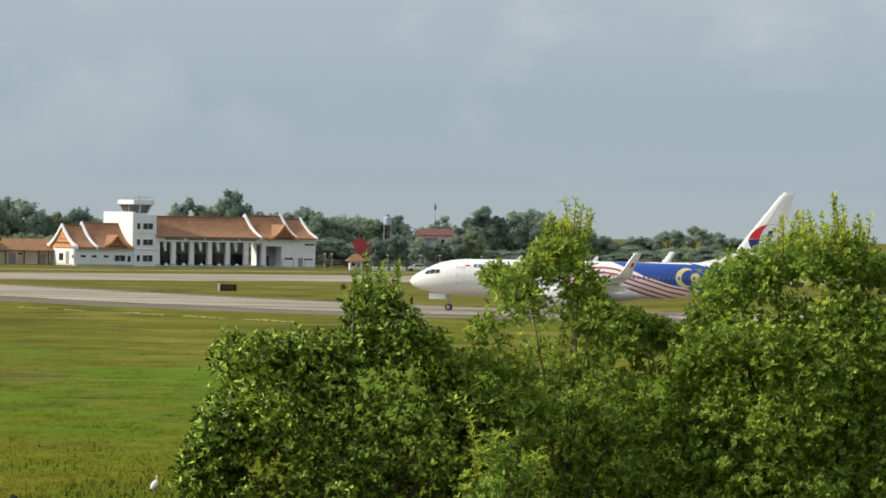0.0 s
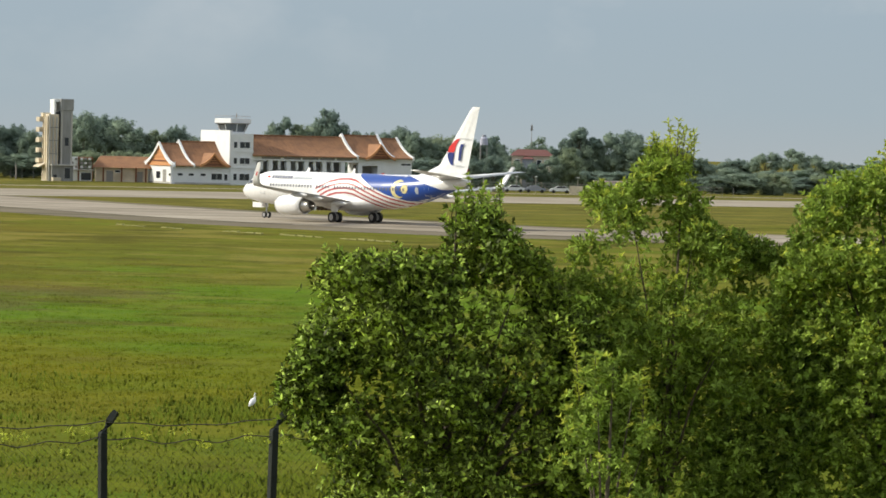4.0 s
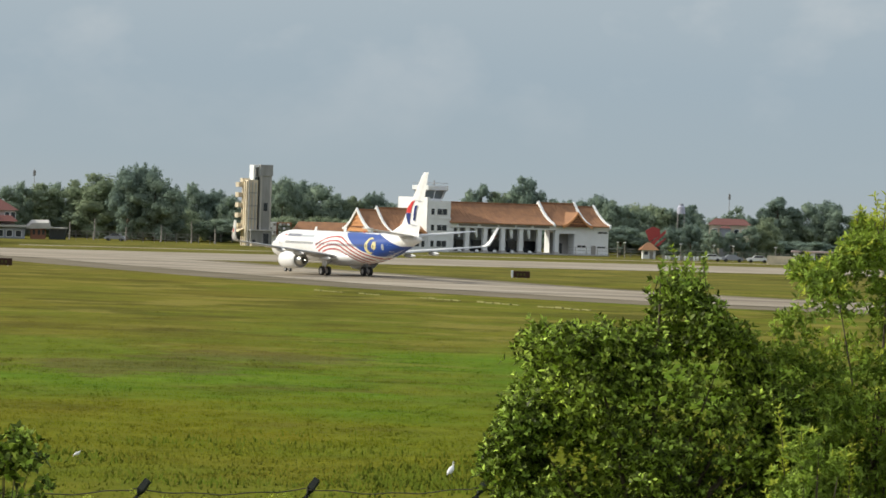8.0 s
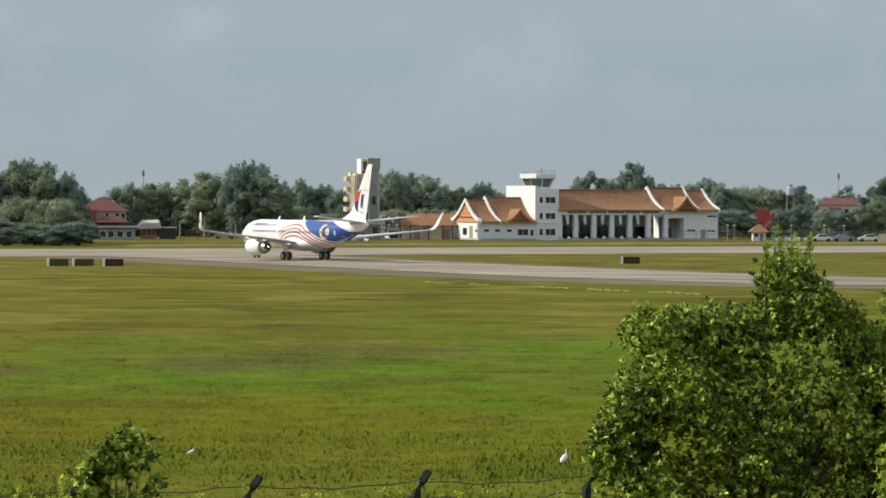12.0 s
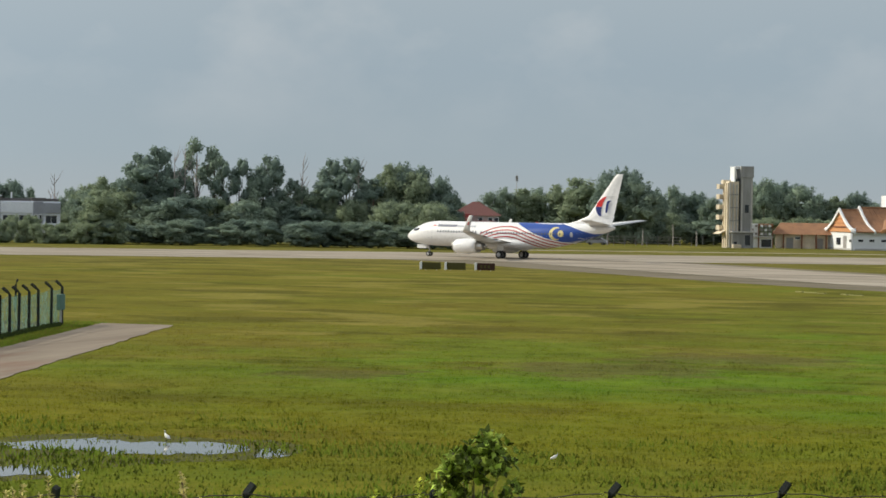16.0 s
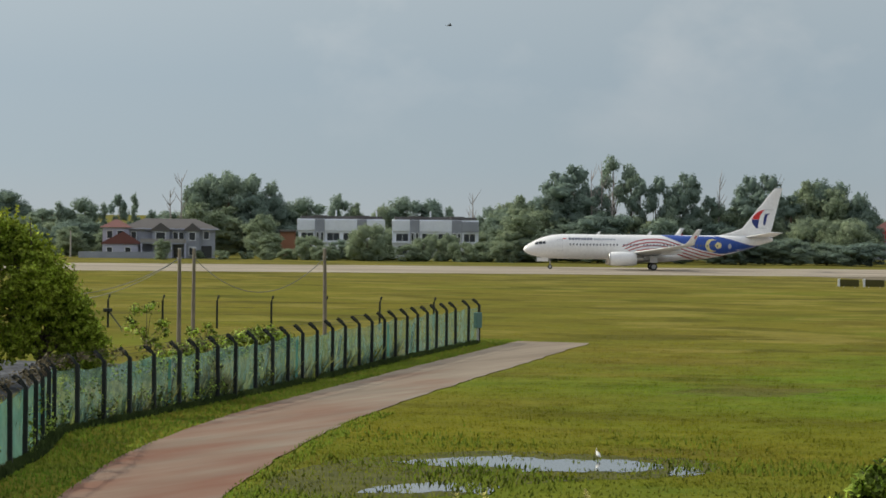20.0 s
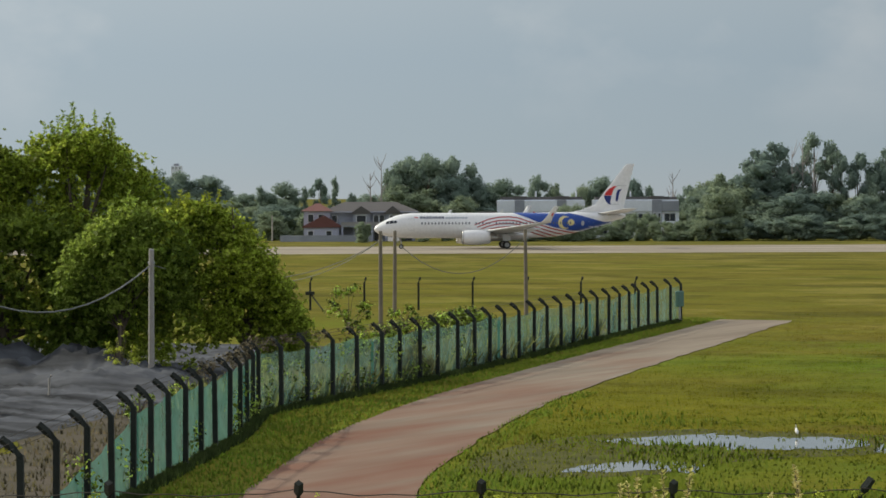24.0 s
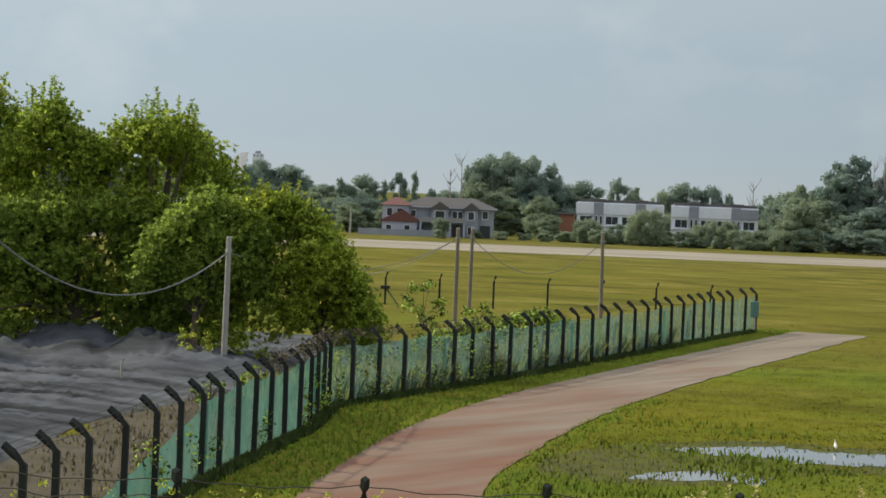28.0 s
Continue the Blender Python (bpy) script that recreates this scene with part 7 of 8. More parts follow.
        part("antenna_head", box(-0.25, 0.25, -0.25, 0.25, z - 1.6, z - 0.4, 0.03), M_SHADE, A)


build_far_details()


def taxi_sign(x, y, w, turn, label, m):
    S = empty("taxiway_sign", pose(x, y, 0, 0, 0, turn))
    tagged(S, label, "sign", "taxiway signs")
    part("end_cap", box(0, 0.28, -0.2, 0.2, 0.08, 1.0, 0.03), M_WHITE, S, "white end")
    part("face", box(0.28, w, -0.16, 0.16, 0.1, 0.95, 0.02), m, S, "dark brown sign face")
    for x0 in (0.7, w - 0.5):
        part("leg", box(x0 - 0.05, x0 + 0.05, -0.05, 0.05, 0, 0.12), M_STEEL, S)
    for k in range(3):
        part("lettering_bar", box(0.7 + k * (w - 1.1) / 3, 0.7 + (k + 0.6) * (w - 1.1) / 3, -0.18, -0.16, 0.35, 0.7), M_SIGN2, S)


M_SIGN = mat("dark_sign_face", (0.060, 0.034, 0.026), 0.75, scale=2, fine=9, spec=0.1)
M_SIGN2 = mat("olive_sign_back", (0.085, 0.080, 0.030), 0.8, scale=2, fine=9, spec=0.1)
taxi_sign(-95.1, 352.6, 2.55, 5, "low taxiway sign seen from its olive back", M_SIGN2)
taxi_sign(-92.2, 353.4, 2.55, 5, "low taxiway sign seen from its olive back", M_SIGN2)
taxi_sign(-88.5, 353.6, 2.45, 5, "low taxiway sign with dark brown face", M_SIGN)
taxi_sign(-28.5, 383.8, 2.4, 3, "low taxiway sign with dark brown face", M_SIGN)
mk = part("runway_marker", box(-0.40, 0.40, -0.2, 0.2, 0, 0.95, 0.05), M_WHITE)
mk.matrix_basis = pose(-8.2, 440.0, 0)
tagged(mk, "small white marker board in the grass", "marker")

# broken concrete edging sunk in the grass before the taxiway
EDGING = empty("edging", pose(0, 0, 0))
tagged(EDGING, "broken line of pale concrete edging in grass", "kerb", kind="structure")
M_EDGE = mat("weathered_edging", (0.34, 0.33, 0.15), 0.9, var=(0.20, 0.19, 0.06), scale=0.6, fine=4, amount=0.9, spec=0.1)
erng = random.Random(77)
for k in range(34):
    if k in (4, 5, 9, 10, 11, 12, 13, 19, 20, 26, 27):
        continue
    q = k / 24.0
    slab = part("slab", box(-0.52, 0.52, -0.14, 0.14, 0, 0.10 + erng.uniform(-0.03, 0.05), 0.02), M_EDGE, EDGING)
    slab.matrix_basis = pose(-41.0 + 20.4 * q, 295.3 - 23.0 * q + erng.uniform(-0.25, 0.25), 0, 0, erng.uniform(-2, 2), -48.5 + erng.uniform(-5, 5))

# ---- ponds ----


def outline_sheet(name, pts, z, material, label, category):
    p = smooth_line(pts + [pts[0]], len(pts) * 12)
    v = [(x + 0.32 * noise.noise(Vector((x * 2.1, y * 1.2, 1))), y + 0.95 * noise.noise(Vector((x * 1.9, y * 1.1, 7))) + 0.35 * noise.noise(Vector((x * 6, y * 4, 3))), z) for x, y in p[:-1]]
    bm = bmesh.new()
    bm.faces.new([bm.verts.new(c) for c in v])
    bmesh.ops.triangulate(bm, faces=bm.faces[:])
    bmesh.ops.recalc_face_normals(bm, faces=bm.faces[:])
    if bm.faces[:][0].normal.z < 0:
        bmesh.ops.reverse_faces(bm, faces=bm.faces[:])
    return tagged(part(name, bm, material), label, category, kind="structure")


M_WATER = mat("still_water", (0.05, 0.055, 0.04), 0.06, scale=1, fine=6, amount=0.3, bump=0.02, spec=0.6, world_space=True)
M_WET = mat("wet_mud", (0.088, 0.090, 0.018), 0.85, var=(0.055, 0.060, 0.014), scale=0.6, fine=5, amount=0.9, world_space=True, spec=0.1)
outline_sheet("mud_1", [(-42, 92), (-39.5, 98), (-34, 98.8), (-30.6, 97.8), (-29.5, 92.5), (-33.0, 87.5), (-34.0, 81.5), (-38, 80), (-41, 85)], 0.008, M_WET, "dark wet mud round the puddle", "mud")
outline_sheet("water_1", [(-40.0, 93.0), (-38.6, 95.4), (-37.6, 96.7), (-35.8, 95.9), (-33.4, 97.0), (-31.8, 96.1), (-31.1, 94.0), (-32.0, 92.6), (-34.5, 91.3), (-36.4, 92.4), (-38.2, 91.6)], 0.018, M_WATER, "shallow puddle mirroring the pale sky", "water")
outline_sheet("water_2", [(-36.6, 82.0), (-36.6, 84.6), (-35.6, 86.2), (-34.2, 86.6), (-33.2, 84.6), (-33.0, 82.8), (-34.4, 83.6), (-35.3, 82.0)], 0.018, M_WATER, "small puddle mirroring the pale sky", "water")
outline_sheet("water_3", [(-30.8, 94.7), (-30.4, 95.2), (-29.7, 94.0), (-29.5, 92.0), (-30.1, 92.3)], 0.018, M_WATER, "tiny puddle in the grass", "water")

# ---- sandy bank ----
sx, sy = 150, 200
sv, sf = [], []
for j in range(sy):
    for i in range(sx):
        a, b = i / (sx - 1), j / (sy - 1)
        x0, x1 = lin([(0, -41), (0.35, -56.5), (1, -74)], b), lin([(0, -66), (0.5, -100), (1, -125)], b)
        x, y = x0 + (x1 - x0) * a - 1.2, 52 + 92 * b
        ridge = max(0.0, 1 - abs((y - 0.35 * (-x - 75)) - 113.5) / 6.5) * (1 if x < -65 else max(0, (-x - 60) / 5))
        edge = min(1, 8 * min(a, 1 - a, b, 1 - b))
        z = 0.02 + edge * (ridge * (0.8 + 0.8 * noise.noise(Vector((x * 0.45, y * 0.45, 1))) + 0.5 * noise.noise(Vector((x * 1.1, y * 1.1, 2)))) + 0.10 * (1 + noise.noise(Vector((x * 0.5, y * 0.5, 4)))) + 0.34 * max(0.0, 0.55 - abs(noise.noise(Vector((x * 1.1, y * 0.6, 6))))) + 0.10 * noise.noise(Vector((x * 2.6, y * 1.5, 8))) + ridge * 0.35 * abs(noise.noise(Vector((x * 2.2, y * 1.4, 9)))))
        sv.append((x, y, z))
for j in range(sy - 1):
    for i in range(sx - 1):
        q = j * sx + i
        sf.append((q, q + sx, q + sx + 1, q + 1))
tagged(obj("sand_bank", sv, sf, M_MUD, smooth=True), "bare grey sand with heaped spoil ridge", "ground", kind="structure")

# ---- fences ----
# the far leg runs down from the runway to a braced corner, the near leg on towards the eye
LEG_A = smooth_line([(-73.2, 183.6), (-69.3, 164.0), (-65.5, 146.3), (-61.7, 128.2), (-58.4, 110.4), (-56.5, 98.6)], 450)
LEG_B = smooth_line([(-56.5, 98.6), (-52.0, 89.3), (-50.2, 85.0), (-46.8, 76.4), (-43.2, 67.6), (-40.0, 60.1), (-37.2, 53.4), (-35.0, 48.2)], 450)
FENCE = LEG_A + LEG_B[1:]


def by_station(line, stations):
    """The places at given lengths along a line."""
    acc = np.concatenate([[0.0], np.cumsum([math.dist(p, q) for p, q in zip(line, line[1:])])])
    return [(float(np.interp(d, acc, [p[0] for p in line])), float(np.interp(d, acc, [p[1] for p in line]))) for d in stations]


def post_mesh(h, arm, lean, w=0.13):
    """A square concrete post with a cranked top."""
    bm = bmesh.new()
    tube(bm, [(0, 0, -0.1), (0, 0, h * 0.5), (0, 0, h), (lean * 0.5, 0, h + arm * 0.55), (lean, 0, h + arm)], [w * 0.72, w * 0.7, w * 0.68, w * 0.64, w * 0.58], 4)
    me = bpy.data.meshes.new("post")
    bm.to_mesh(me)
    bm.free()
    me.materials.append(M_POST)
    return me


def net_material(name, c, v, lo, hi):
    m = mat(name, c, 0.9, var=v, scale=0.5, fine=8, amount=0.9, translucent=0.6, world_space=True)
    nt = m.node_tree
    N = lambda k: nt.nodes.new(k)
    out = nt.nodes["Material Output"]
    src = out.inputs[0].links[0].from_socket
    g, nz, mr = N("ShaderNodeNewGeometry"), N("ShaderNodeTexNoise"), N("ShaderNodeMapRange")
    nz.inputs["Scale"].default_value, nz.inputs["Detail"].default_value, nz.inputs["Roughness"].default_value = 0.8, 8, 0.68
    nt.links.new(g.outputs["Position"], nz.inputs["Vector"])
    mr.inputs["From Min"].default_value, mr.inputs["From Max"].default_value = 0.38, 0.64
    mr.inputs["To Min"].default_value, mr.inputs["To Max"].default_value = lo, hi
    nt.links.new(nz.outputs[0], mr.inputs["Value"])
    tr, ms = N("ShaderNodeBsdfTransparent"), N("ShaderNodeMixShader")
    nt.links.new(mr.outputs[0], ms.inputs[0])
    nt.links.new(src, ms.inputs[1])
    nt.links.new(tr.outputs[0], ms.inputs[2])
    nt.links.new(ms.outputs[0], out.inputs[0])
    return m


M_NET = net_material("green_shade_net", (0.080, 0.170, 0.140), (0.145, 0.225, 0.190), 0.18, 0.72)
M_NET_DENSE = net_material("dense_green_shade_net", (0.070, 0.185, 0.150), (0.120, 0.235, 0.190), 0.06, 0.42)
M_NETB = mat("bright_green_net", (0.08, 0.25, 0.20), 0.9, var=(0.09, 0.20, 0.16), scale=0.8, fine=9, translucent=0.4)
GF = empty("green_fence")
tagged(GF, "cranked concrete post fence hung with torn green netting", "fence")
pm = post_mesh(2.40, 0.40, -0.44, 0.155)
# lengths along the fence at which its posts stand, unevenly spaced
STATIONS = (1.8, 5.4, 9.6, 12.5, 15.6, 18.3, 21.3, 24.5, 27.8, 31.0, 34.5, 37.7, 41.2, 44.3, 47.7, 50.9, 53.9, 56.8, 59.9, 63.3, 66.1, 69.2, 71.8, 75.2, 78.3, 81.3, 84.2, 86.8, 89.8, 92.6, 95.8, 99.2, 102.3, 105.1, 108.0, 110.9, 114.0, 116.9, 120.2, 123.9, 128.2, 132.3, 135.8, 139.0)
GP = by_station(FENCE, STATIONS)
GDIR = []
for i, (x, y) in enumerate(GP):
    j = min(i + 1, len(GP) - 1)
    d = math.degrees(math.atan2(GP[j - 1][1] - GP[j][1], GP[j - 1][0] - GP[j][0]))
    GDIR.append(d)
    lean = 1.2 * math.sin(i * 2.1)
    share("post", pm, GF, pose(x, y, 0, lean, lean * 0.6, d - 90))
rng = np.random.default_rng(5)
brace = bpy.data.meshes.new("brace")
bm = bmesh.new()
tube(bm, [(0, 0, 0.05), (0, 1.25, 1.9)], 0.075, 4)
bm.to_mesh(brace)
bm.free()
brace.materials.append(M_POST)
for i in (6, 12, 17, 22, 27):
    if i < len(GP):
        share("brace", brace, GF, pose(GP[i][0], GP[i][1] - 1.2, 0, 0, 0, GDIR[i] - 90))
for i in range(len(GP) - 1):
    (xa, ya), (xb, yb) = GP[i], GP[i + 1]
    v, f = [], []
    n, m = 8, 6
    top_a, top_b = 2.28 + 0.08 * math.sin(i * 1.7), 2.28 + 0.08 * math.sin((i + 1) * 1.7)
    if i > 36:
        top_a, top_b = 2.28 - 0.30 * min(6, i - 36), 2.28 - 0.30 * min(6, i - 35)
    for a in range(n + 1):
        for b in range(m + 1):
            t, u = a / n, b / m
            sag = 0.10 * math.sin(math.pi * t) * u
            z = 0.12 + (top_a + (top_b - top_a) * t - 0.12 - sag) * u
            w = -0.13 + 0.06 * noise.noise(Vector((xa + t * 3, z * 2, i * 3.1)))
            v.append((xa + (xb - xa) * t + w, ya + (yb - ya) * t, z))
    for a in range(n):
        for b in range(m):
            q = a * (m + 1) + b
            f.append((q, q + m + 1, q + m + 2, q + 1))
    obj("netting", v, f, M_NET_DENSE if i > 27 else M_NET, GF, "green shade netting", True)
    if i % 7 == 1 and i > 3:
        w = rng.uniform(0.4, 0.9)
        t0 = rng.uniform(0.1, 0.6)
        v = [(xa + (xb - xa) * (t0 + s * w / 3.5) - 0.06 + 0.04 * math.sin(9 * s), ya + (yb - ya) * (t0 + s * w / 3.5), z) for z in (0.3, 1.2, 2.1) for s in (0, 0.5, 1)]
        obj("net_scrap", v, [(0, 1, 4, 3), (1, 2, 5, 4), (3, 4, 7, 6), (4, 5, 8, 7)], M_NETB, GF, "loose bright green net scrap", True)
for k, off in enumerate((0.16, 0.28, 0.40)):
    bm = bmesh.new()
    pts = []
    for i, (x, y) in enumerate(GP):
        a = radians(GDIR[i] - 90)
        pts.append((x - off * math.cos(a), y - off * math.sin(a), 2.42 + off * 0.92))
    tube(bm, pts, 0.008, 4)
    part("barbed_wire", bm, M_WIRE, GF)
# creepers on the fence
cre = []
for i in list(range(19, 31)) + [17, 33, 36, 37, 38, 39, 40]:
    if i < len(GP) - 1:
        (xa, ya), (xb, yb) = GP[i], GP[i + 1]
        for _ in range(5 if i < 31 else 2):
            t = rng.random()
            cre.append((xa + (xb - xa) * t - 0.15, ya + (yb - ya) * t, rng.uniform(0.2, 0.9) if rng.random() < 0.75 else rng.uniform(1.2, 2.0), rng.uniform(0.18, 0.42), 1.2))
CR = new("creeper", leaf_mesh("creeper", clump_points(np.random.default_rng(8), cre, 420), 0.13, LEAF_NEAR, seed=8, aspect=0.6))
tagged(CR, "green creeper climbing through the netting", "plant", kind="stuff")
VT = []
for i in range(20, 33):
    (xa, ya), (xb, yb) = GP[i], GP[i + 1]
    for _ in range(9 if 24 <= i <= 32 else 4):
        t = rng.random()
        VT.append((xa + (xb - xa) * t - 0.25, ya + (yb - ya) * t, 2.5 + rng.uniform(-0.15, 0.4), rng.uniform(0.1, 0.26), 0.6))
tagged(new("dry_vine", leaf_mesh("dry_vine", clump_points(np.random.default_rng(9), VT, 380), 0.12, mat("dry_vine_leaf", (0.16, 0.13, 0.075), 0.9, var=(0.08, 0.075, 0.04), scale=2, fine=9, island=0.4), seed=9)), "tangled dry vine along the fence top", "plant", kind="stuff")

# return fence towards the runway
RF = empty("return_fence")
tagged(RF, "line of cranked concrete posts across the grass", "fence")
pr = post_mesh(1.95, 0.40, 0.14, 0.12)
for k in range(-1, 9):
    share("post", pr, RF, pose(-86.5 - 3.46 * k, 196.8 - 1.7 * k, 0, 0, 0, 10))
for z in (0.5, 1.0, 1.5, 1.9):
    bm = bmesh.new()
    tube(bm, [(-86.5 - 3.46 * k, 196.8 - 1.7 * k, z) for k in range(-1, 9)], 0.005, 4)
    part("wire", bm, M_WIRE, RF)
bm = bmesh.new()
tube(bm, [(-103.8, 188.3, 1.2), (-102.3, 187.4, 0.1)], 0.07, 4)
part("brace", bm, M_POST, RF)
part("insulator_block", box(-104.05, -103.55, 188.0, 188.5, 1.1, 1.35, 0.03), M_POST, RF)

# boundary fence near the eye
WF = empty("wire_fence")
tagged(WF, "concrete post boundary fence with sagging chain-link wire", "fence")
pm2 = post_mesh(2.38, 0.42, 0.30, 0.145)
WP = [(-5.45 - 3.22 * i, 61.6 - 1.60 * i) for i in range(-5, 12)]
for i, (x, y) in enumerate(WP):
    share("post", pm2, WF, pose(x, y, 0, 1.5 * math.sin(i * 1.9), 1.2 * math.sin(i * 2.7), 35 if i < 10 else -60))
for a, b in zip(WP, WP[1:]):
    d = Vector((b[0] - a[0], b[1] - a[1], 0))
    L = d.length
    d.normalize()
    bm = bmesh.new()
    H_, st = 2.2, 0.17
    n = int((L + H_) / st)
    for sgn in (0, 1):
        for k in range(n):
            c = k * st
            u0, z0 = max(0, c - H_), min(H_, c)
            u1, z1 = min(L, c), max(0, c - L)
            if sgn:
                u0, u1 = L - u0, L - u1
            P0, P1 = Vector((a[0], a[1], 0)) + d * u0, Vector((a[0], a[1], 0)) + d * u1
            w = 0.0025
            q = [bm.verts.new(p) for p in ((P0.x, P0.y, z0 - w), (P1.x, P1.y, z1 - w), (P1.x, P1.y, z1 + w), (P0.x, P0.y, z0 + w))]
            bm.faces.new(q)
    part("chain_link", bm, M_WIRE, WF, "thin rusty chain-link mesh")
    for z, sag, wig in ((2.30, 0.12, 0.05), (2.62, 0.10, 0.02)):
        pts = [(a[0] + (b[0] - a[0]) * t, a[1] + (b[1] - a[1]) * t, z - sag * math.sin(math.pi * t) + wig * math.sin(19 * t + z * 40 + a[0])) for t in [q / 12 for q in range(13)]]
        part("top_wire", tube(bmesh.new(), pts, 0.011, 4), M_WIRE, WF)
VB = []
rng = np.random.default_rng(14)
for i in range(len(WP) - 1):
    for _ in range(18 if 9 <= i <= 12 else 9):
        t = rng.random()
        VB.append((WP[i][0] + (WP[i + 1][0] - WP[i][0]) * t, WP[i][1] + (WP[i + 1][1] - WP[i][1]) * t, 2.35 + rng.uniform(-0.2, 0.25) - 0.15 * math.sin(math.pi * t), rng.uniform(0.06, 0.14), 0.7))
tagged(new("vine", leaf_mesh("vine", clump_points(np.random.default_rng(15), VB, 1300), 0.075, LEAF_YELL, seed=15, aspect=0.6)), "thin yellow-green vine along the fence wire", "plant", kind="stuff")

# ---- utility poles ----


def pole(x, y, h, tilt, label, m=M_POLE_W):
    P = empty("utility_pole", pose(x, y, 0, 0, tilt, 0))
    tagged(P, label, "pole", "utility poles")
    part("shaft", tube(bmesh.new(), [(0, 0, -0.2), (0, 0, h * 0.5), (0, 0, h)], [0.15, 0.135, 0.115], 10), m, P)
    part("cap", tube(bmesh.new(), [(0, 0, h), (0, 0, h + 0.06)], [0.125, 0.10], 10), M_CONC, P)
    part("cable_clamp", box(-0.16, 0.16, -0.05, 0.05, h - 0.62, h - 0.50, 0.01), M_STEEL, P)
    return P


pole(-86.5, 166.0, 5.95, 0, "plain weathered grey-brown utility pole behind the fence")
pole(-94.0, 182.4, 5.75, 0.5, "plain weathered grey-brown utility pole with slight lean")
pole(-85.9, 186.2, 5.85, -0.6, "plain weathered grey-brown utility pole near the corner")
pole(-70.2, 113.0, 5.85, 0.3, "plain pale concrete utility pole on the sand", M_POLE)
pole(-68.5, 92.4, 6.9, 0.8, "tall pale concrete utility pole on the sand", M_POLE)


def cable(a, b, sag, r=0.02, n=14, label="slack grey cable between poles"):
    bm = bmesh.new()
    A, B = Vector(a), Vector(b)
    tube(bm, [A.lerp(B, t) - Vector((0, 0, 4 * sag * t * (1 - t))) for t in [k / n for k in range(n + 1)]], r, 5)
    c = part("cable", bm, M_CABLE)
    tagged(c, label, "cable", "overhead cables")


cable((-68.4, 92.5, 6.3), (-70.2, 113.0, 5.2), 2.25, 0.036)
cable((-60.5, 70.0, 6.2), (-68.4, 92.5, 6.3), 2.0, 0.036)
cable((-94.0, 182.4, 5.2), (-85.9, 186.2, 5.3), 2.4, 0.025)
cable((-86.5, 166.0, 5.4), (-104.5, 181.0, 2.2), 0.9, 0.025)
cable((-70.2, 113.0, 5.2), (-86.5, 166.0, 5.4), 1.4, 0.022)
bt = empty("marker_stake", pose(-67.8, 101.4, 0))
tagged(bt, "short bent white stake in the sand", "post")
part("stake", tube(bmesh.new(), [(0, 0, 0), (0.02, 0, 0.9), (0.12, 0, 1.05)], 0.05, 6), M_POLE, bt)
bx = empty("junction_box", pose(-72.2, 180.0, 0, 0, 0, 75))
tagged(bx, "grey-green junction box on a post by the fence corner", "box")
part("post", box(-0.05, 0.05, -0.05, 0.05, 0, 1.0), M_STEEL, bx)
part("box", box(-0.28, 0.28, -0.15, 0.15, 1.0, 2.0, 0.03), mat("green_box", (0.10, 0.20, 0.17), 0.6), bx)

# ---- red metal roof ----
RO = empty("metal_roof_shed", pose(-13.3, 35.4, 0, 0, 0, 20))
tagged(RO, "low shed with faded red ribbed metal roof", "roof")
M_REDM = mat("faded_red_sheet", (0.34, 0.175, 0.185), 0.55, var=(0.25, 0.125, 0.13), scale=0.8, fine=6, amount=0.8, spec=0.4)


def ribbed(x0, x1, y0, y1, z):
    v, f = [], []
    n = int((x1 - x0) / 0.26)
    prof = []
    for k in range(n):
        a = x0 + k * 0.26
        prof += [(a, 0), (a + 0.17, 0), (a + 0.19, 0.045), (a + 0.23, 0.045)]
    for y, s in ((y0, 0), (y1, 1)):
        for x, h in prof:
            v.append((x, min(y, -(x - 4.62) / 0.236) if x > 4.62 else y, z + h))
    m = len(prof)
    for i in range(m - 1):
        f.append((i, i + 1, m + i + 1, m + i))
    return v, f


v, f = ribbed(-5.2, 6.5, -9, 0, 3.93)
obj("roof_sheet", v, f, M_REDM, RO, "faded red ribbed metal sheet")
part("end_flashing", prism(bmesh.new(), [(4.52, 0.05), (4.66, 0.05), (5.05, -1.6), (4.91, -1.6)], lambda x, y: (x, y, 3.90), lambda x, y: (x, y, 3.99)), M_REDM, RO)
part("eave_beam", box(-5.2, 4.6, -0.1, 0.0, 3.75, 3.92), M_BROWN, RO)
part("wall", box(-5.0, 4.2, -8.8, -0.3, 0, 3.85), M_SHADE, RO)
part("gutter", box(4.5, 6.4, -0.5, -0.35, 3.55, 3.68, 0.02), mat("grey_blue_gutter", (0.30, 0.36, 0.42), 0.5), RO)

# ---- birds ----


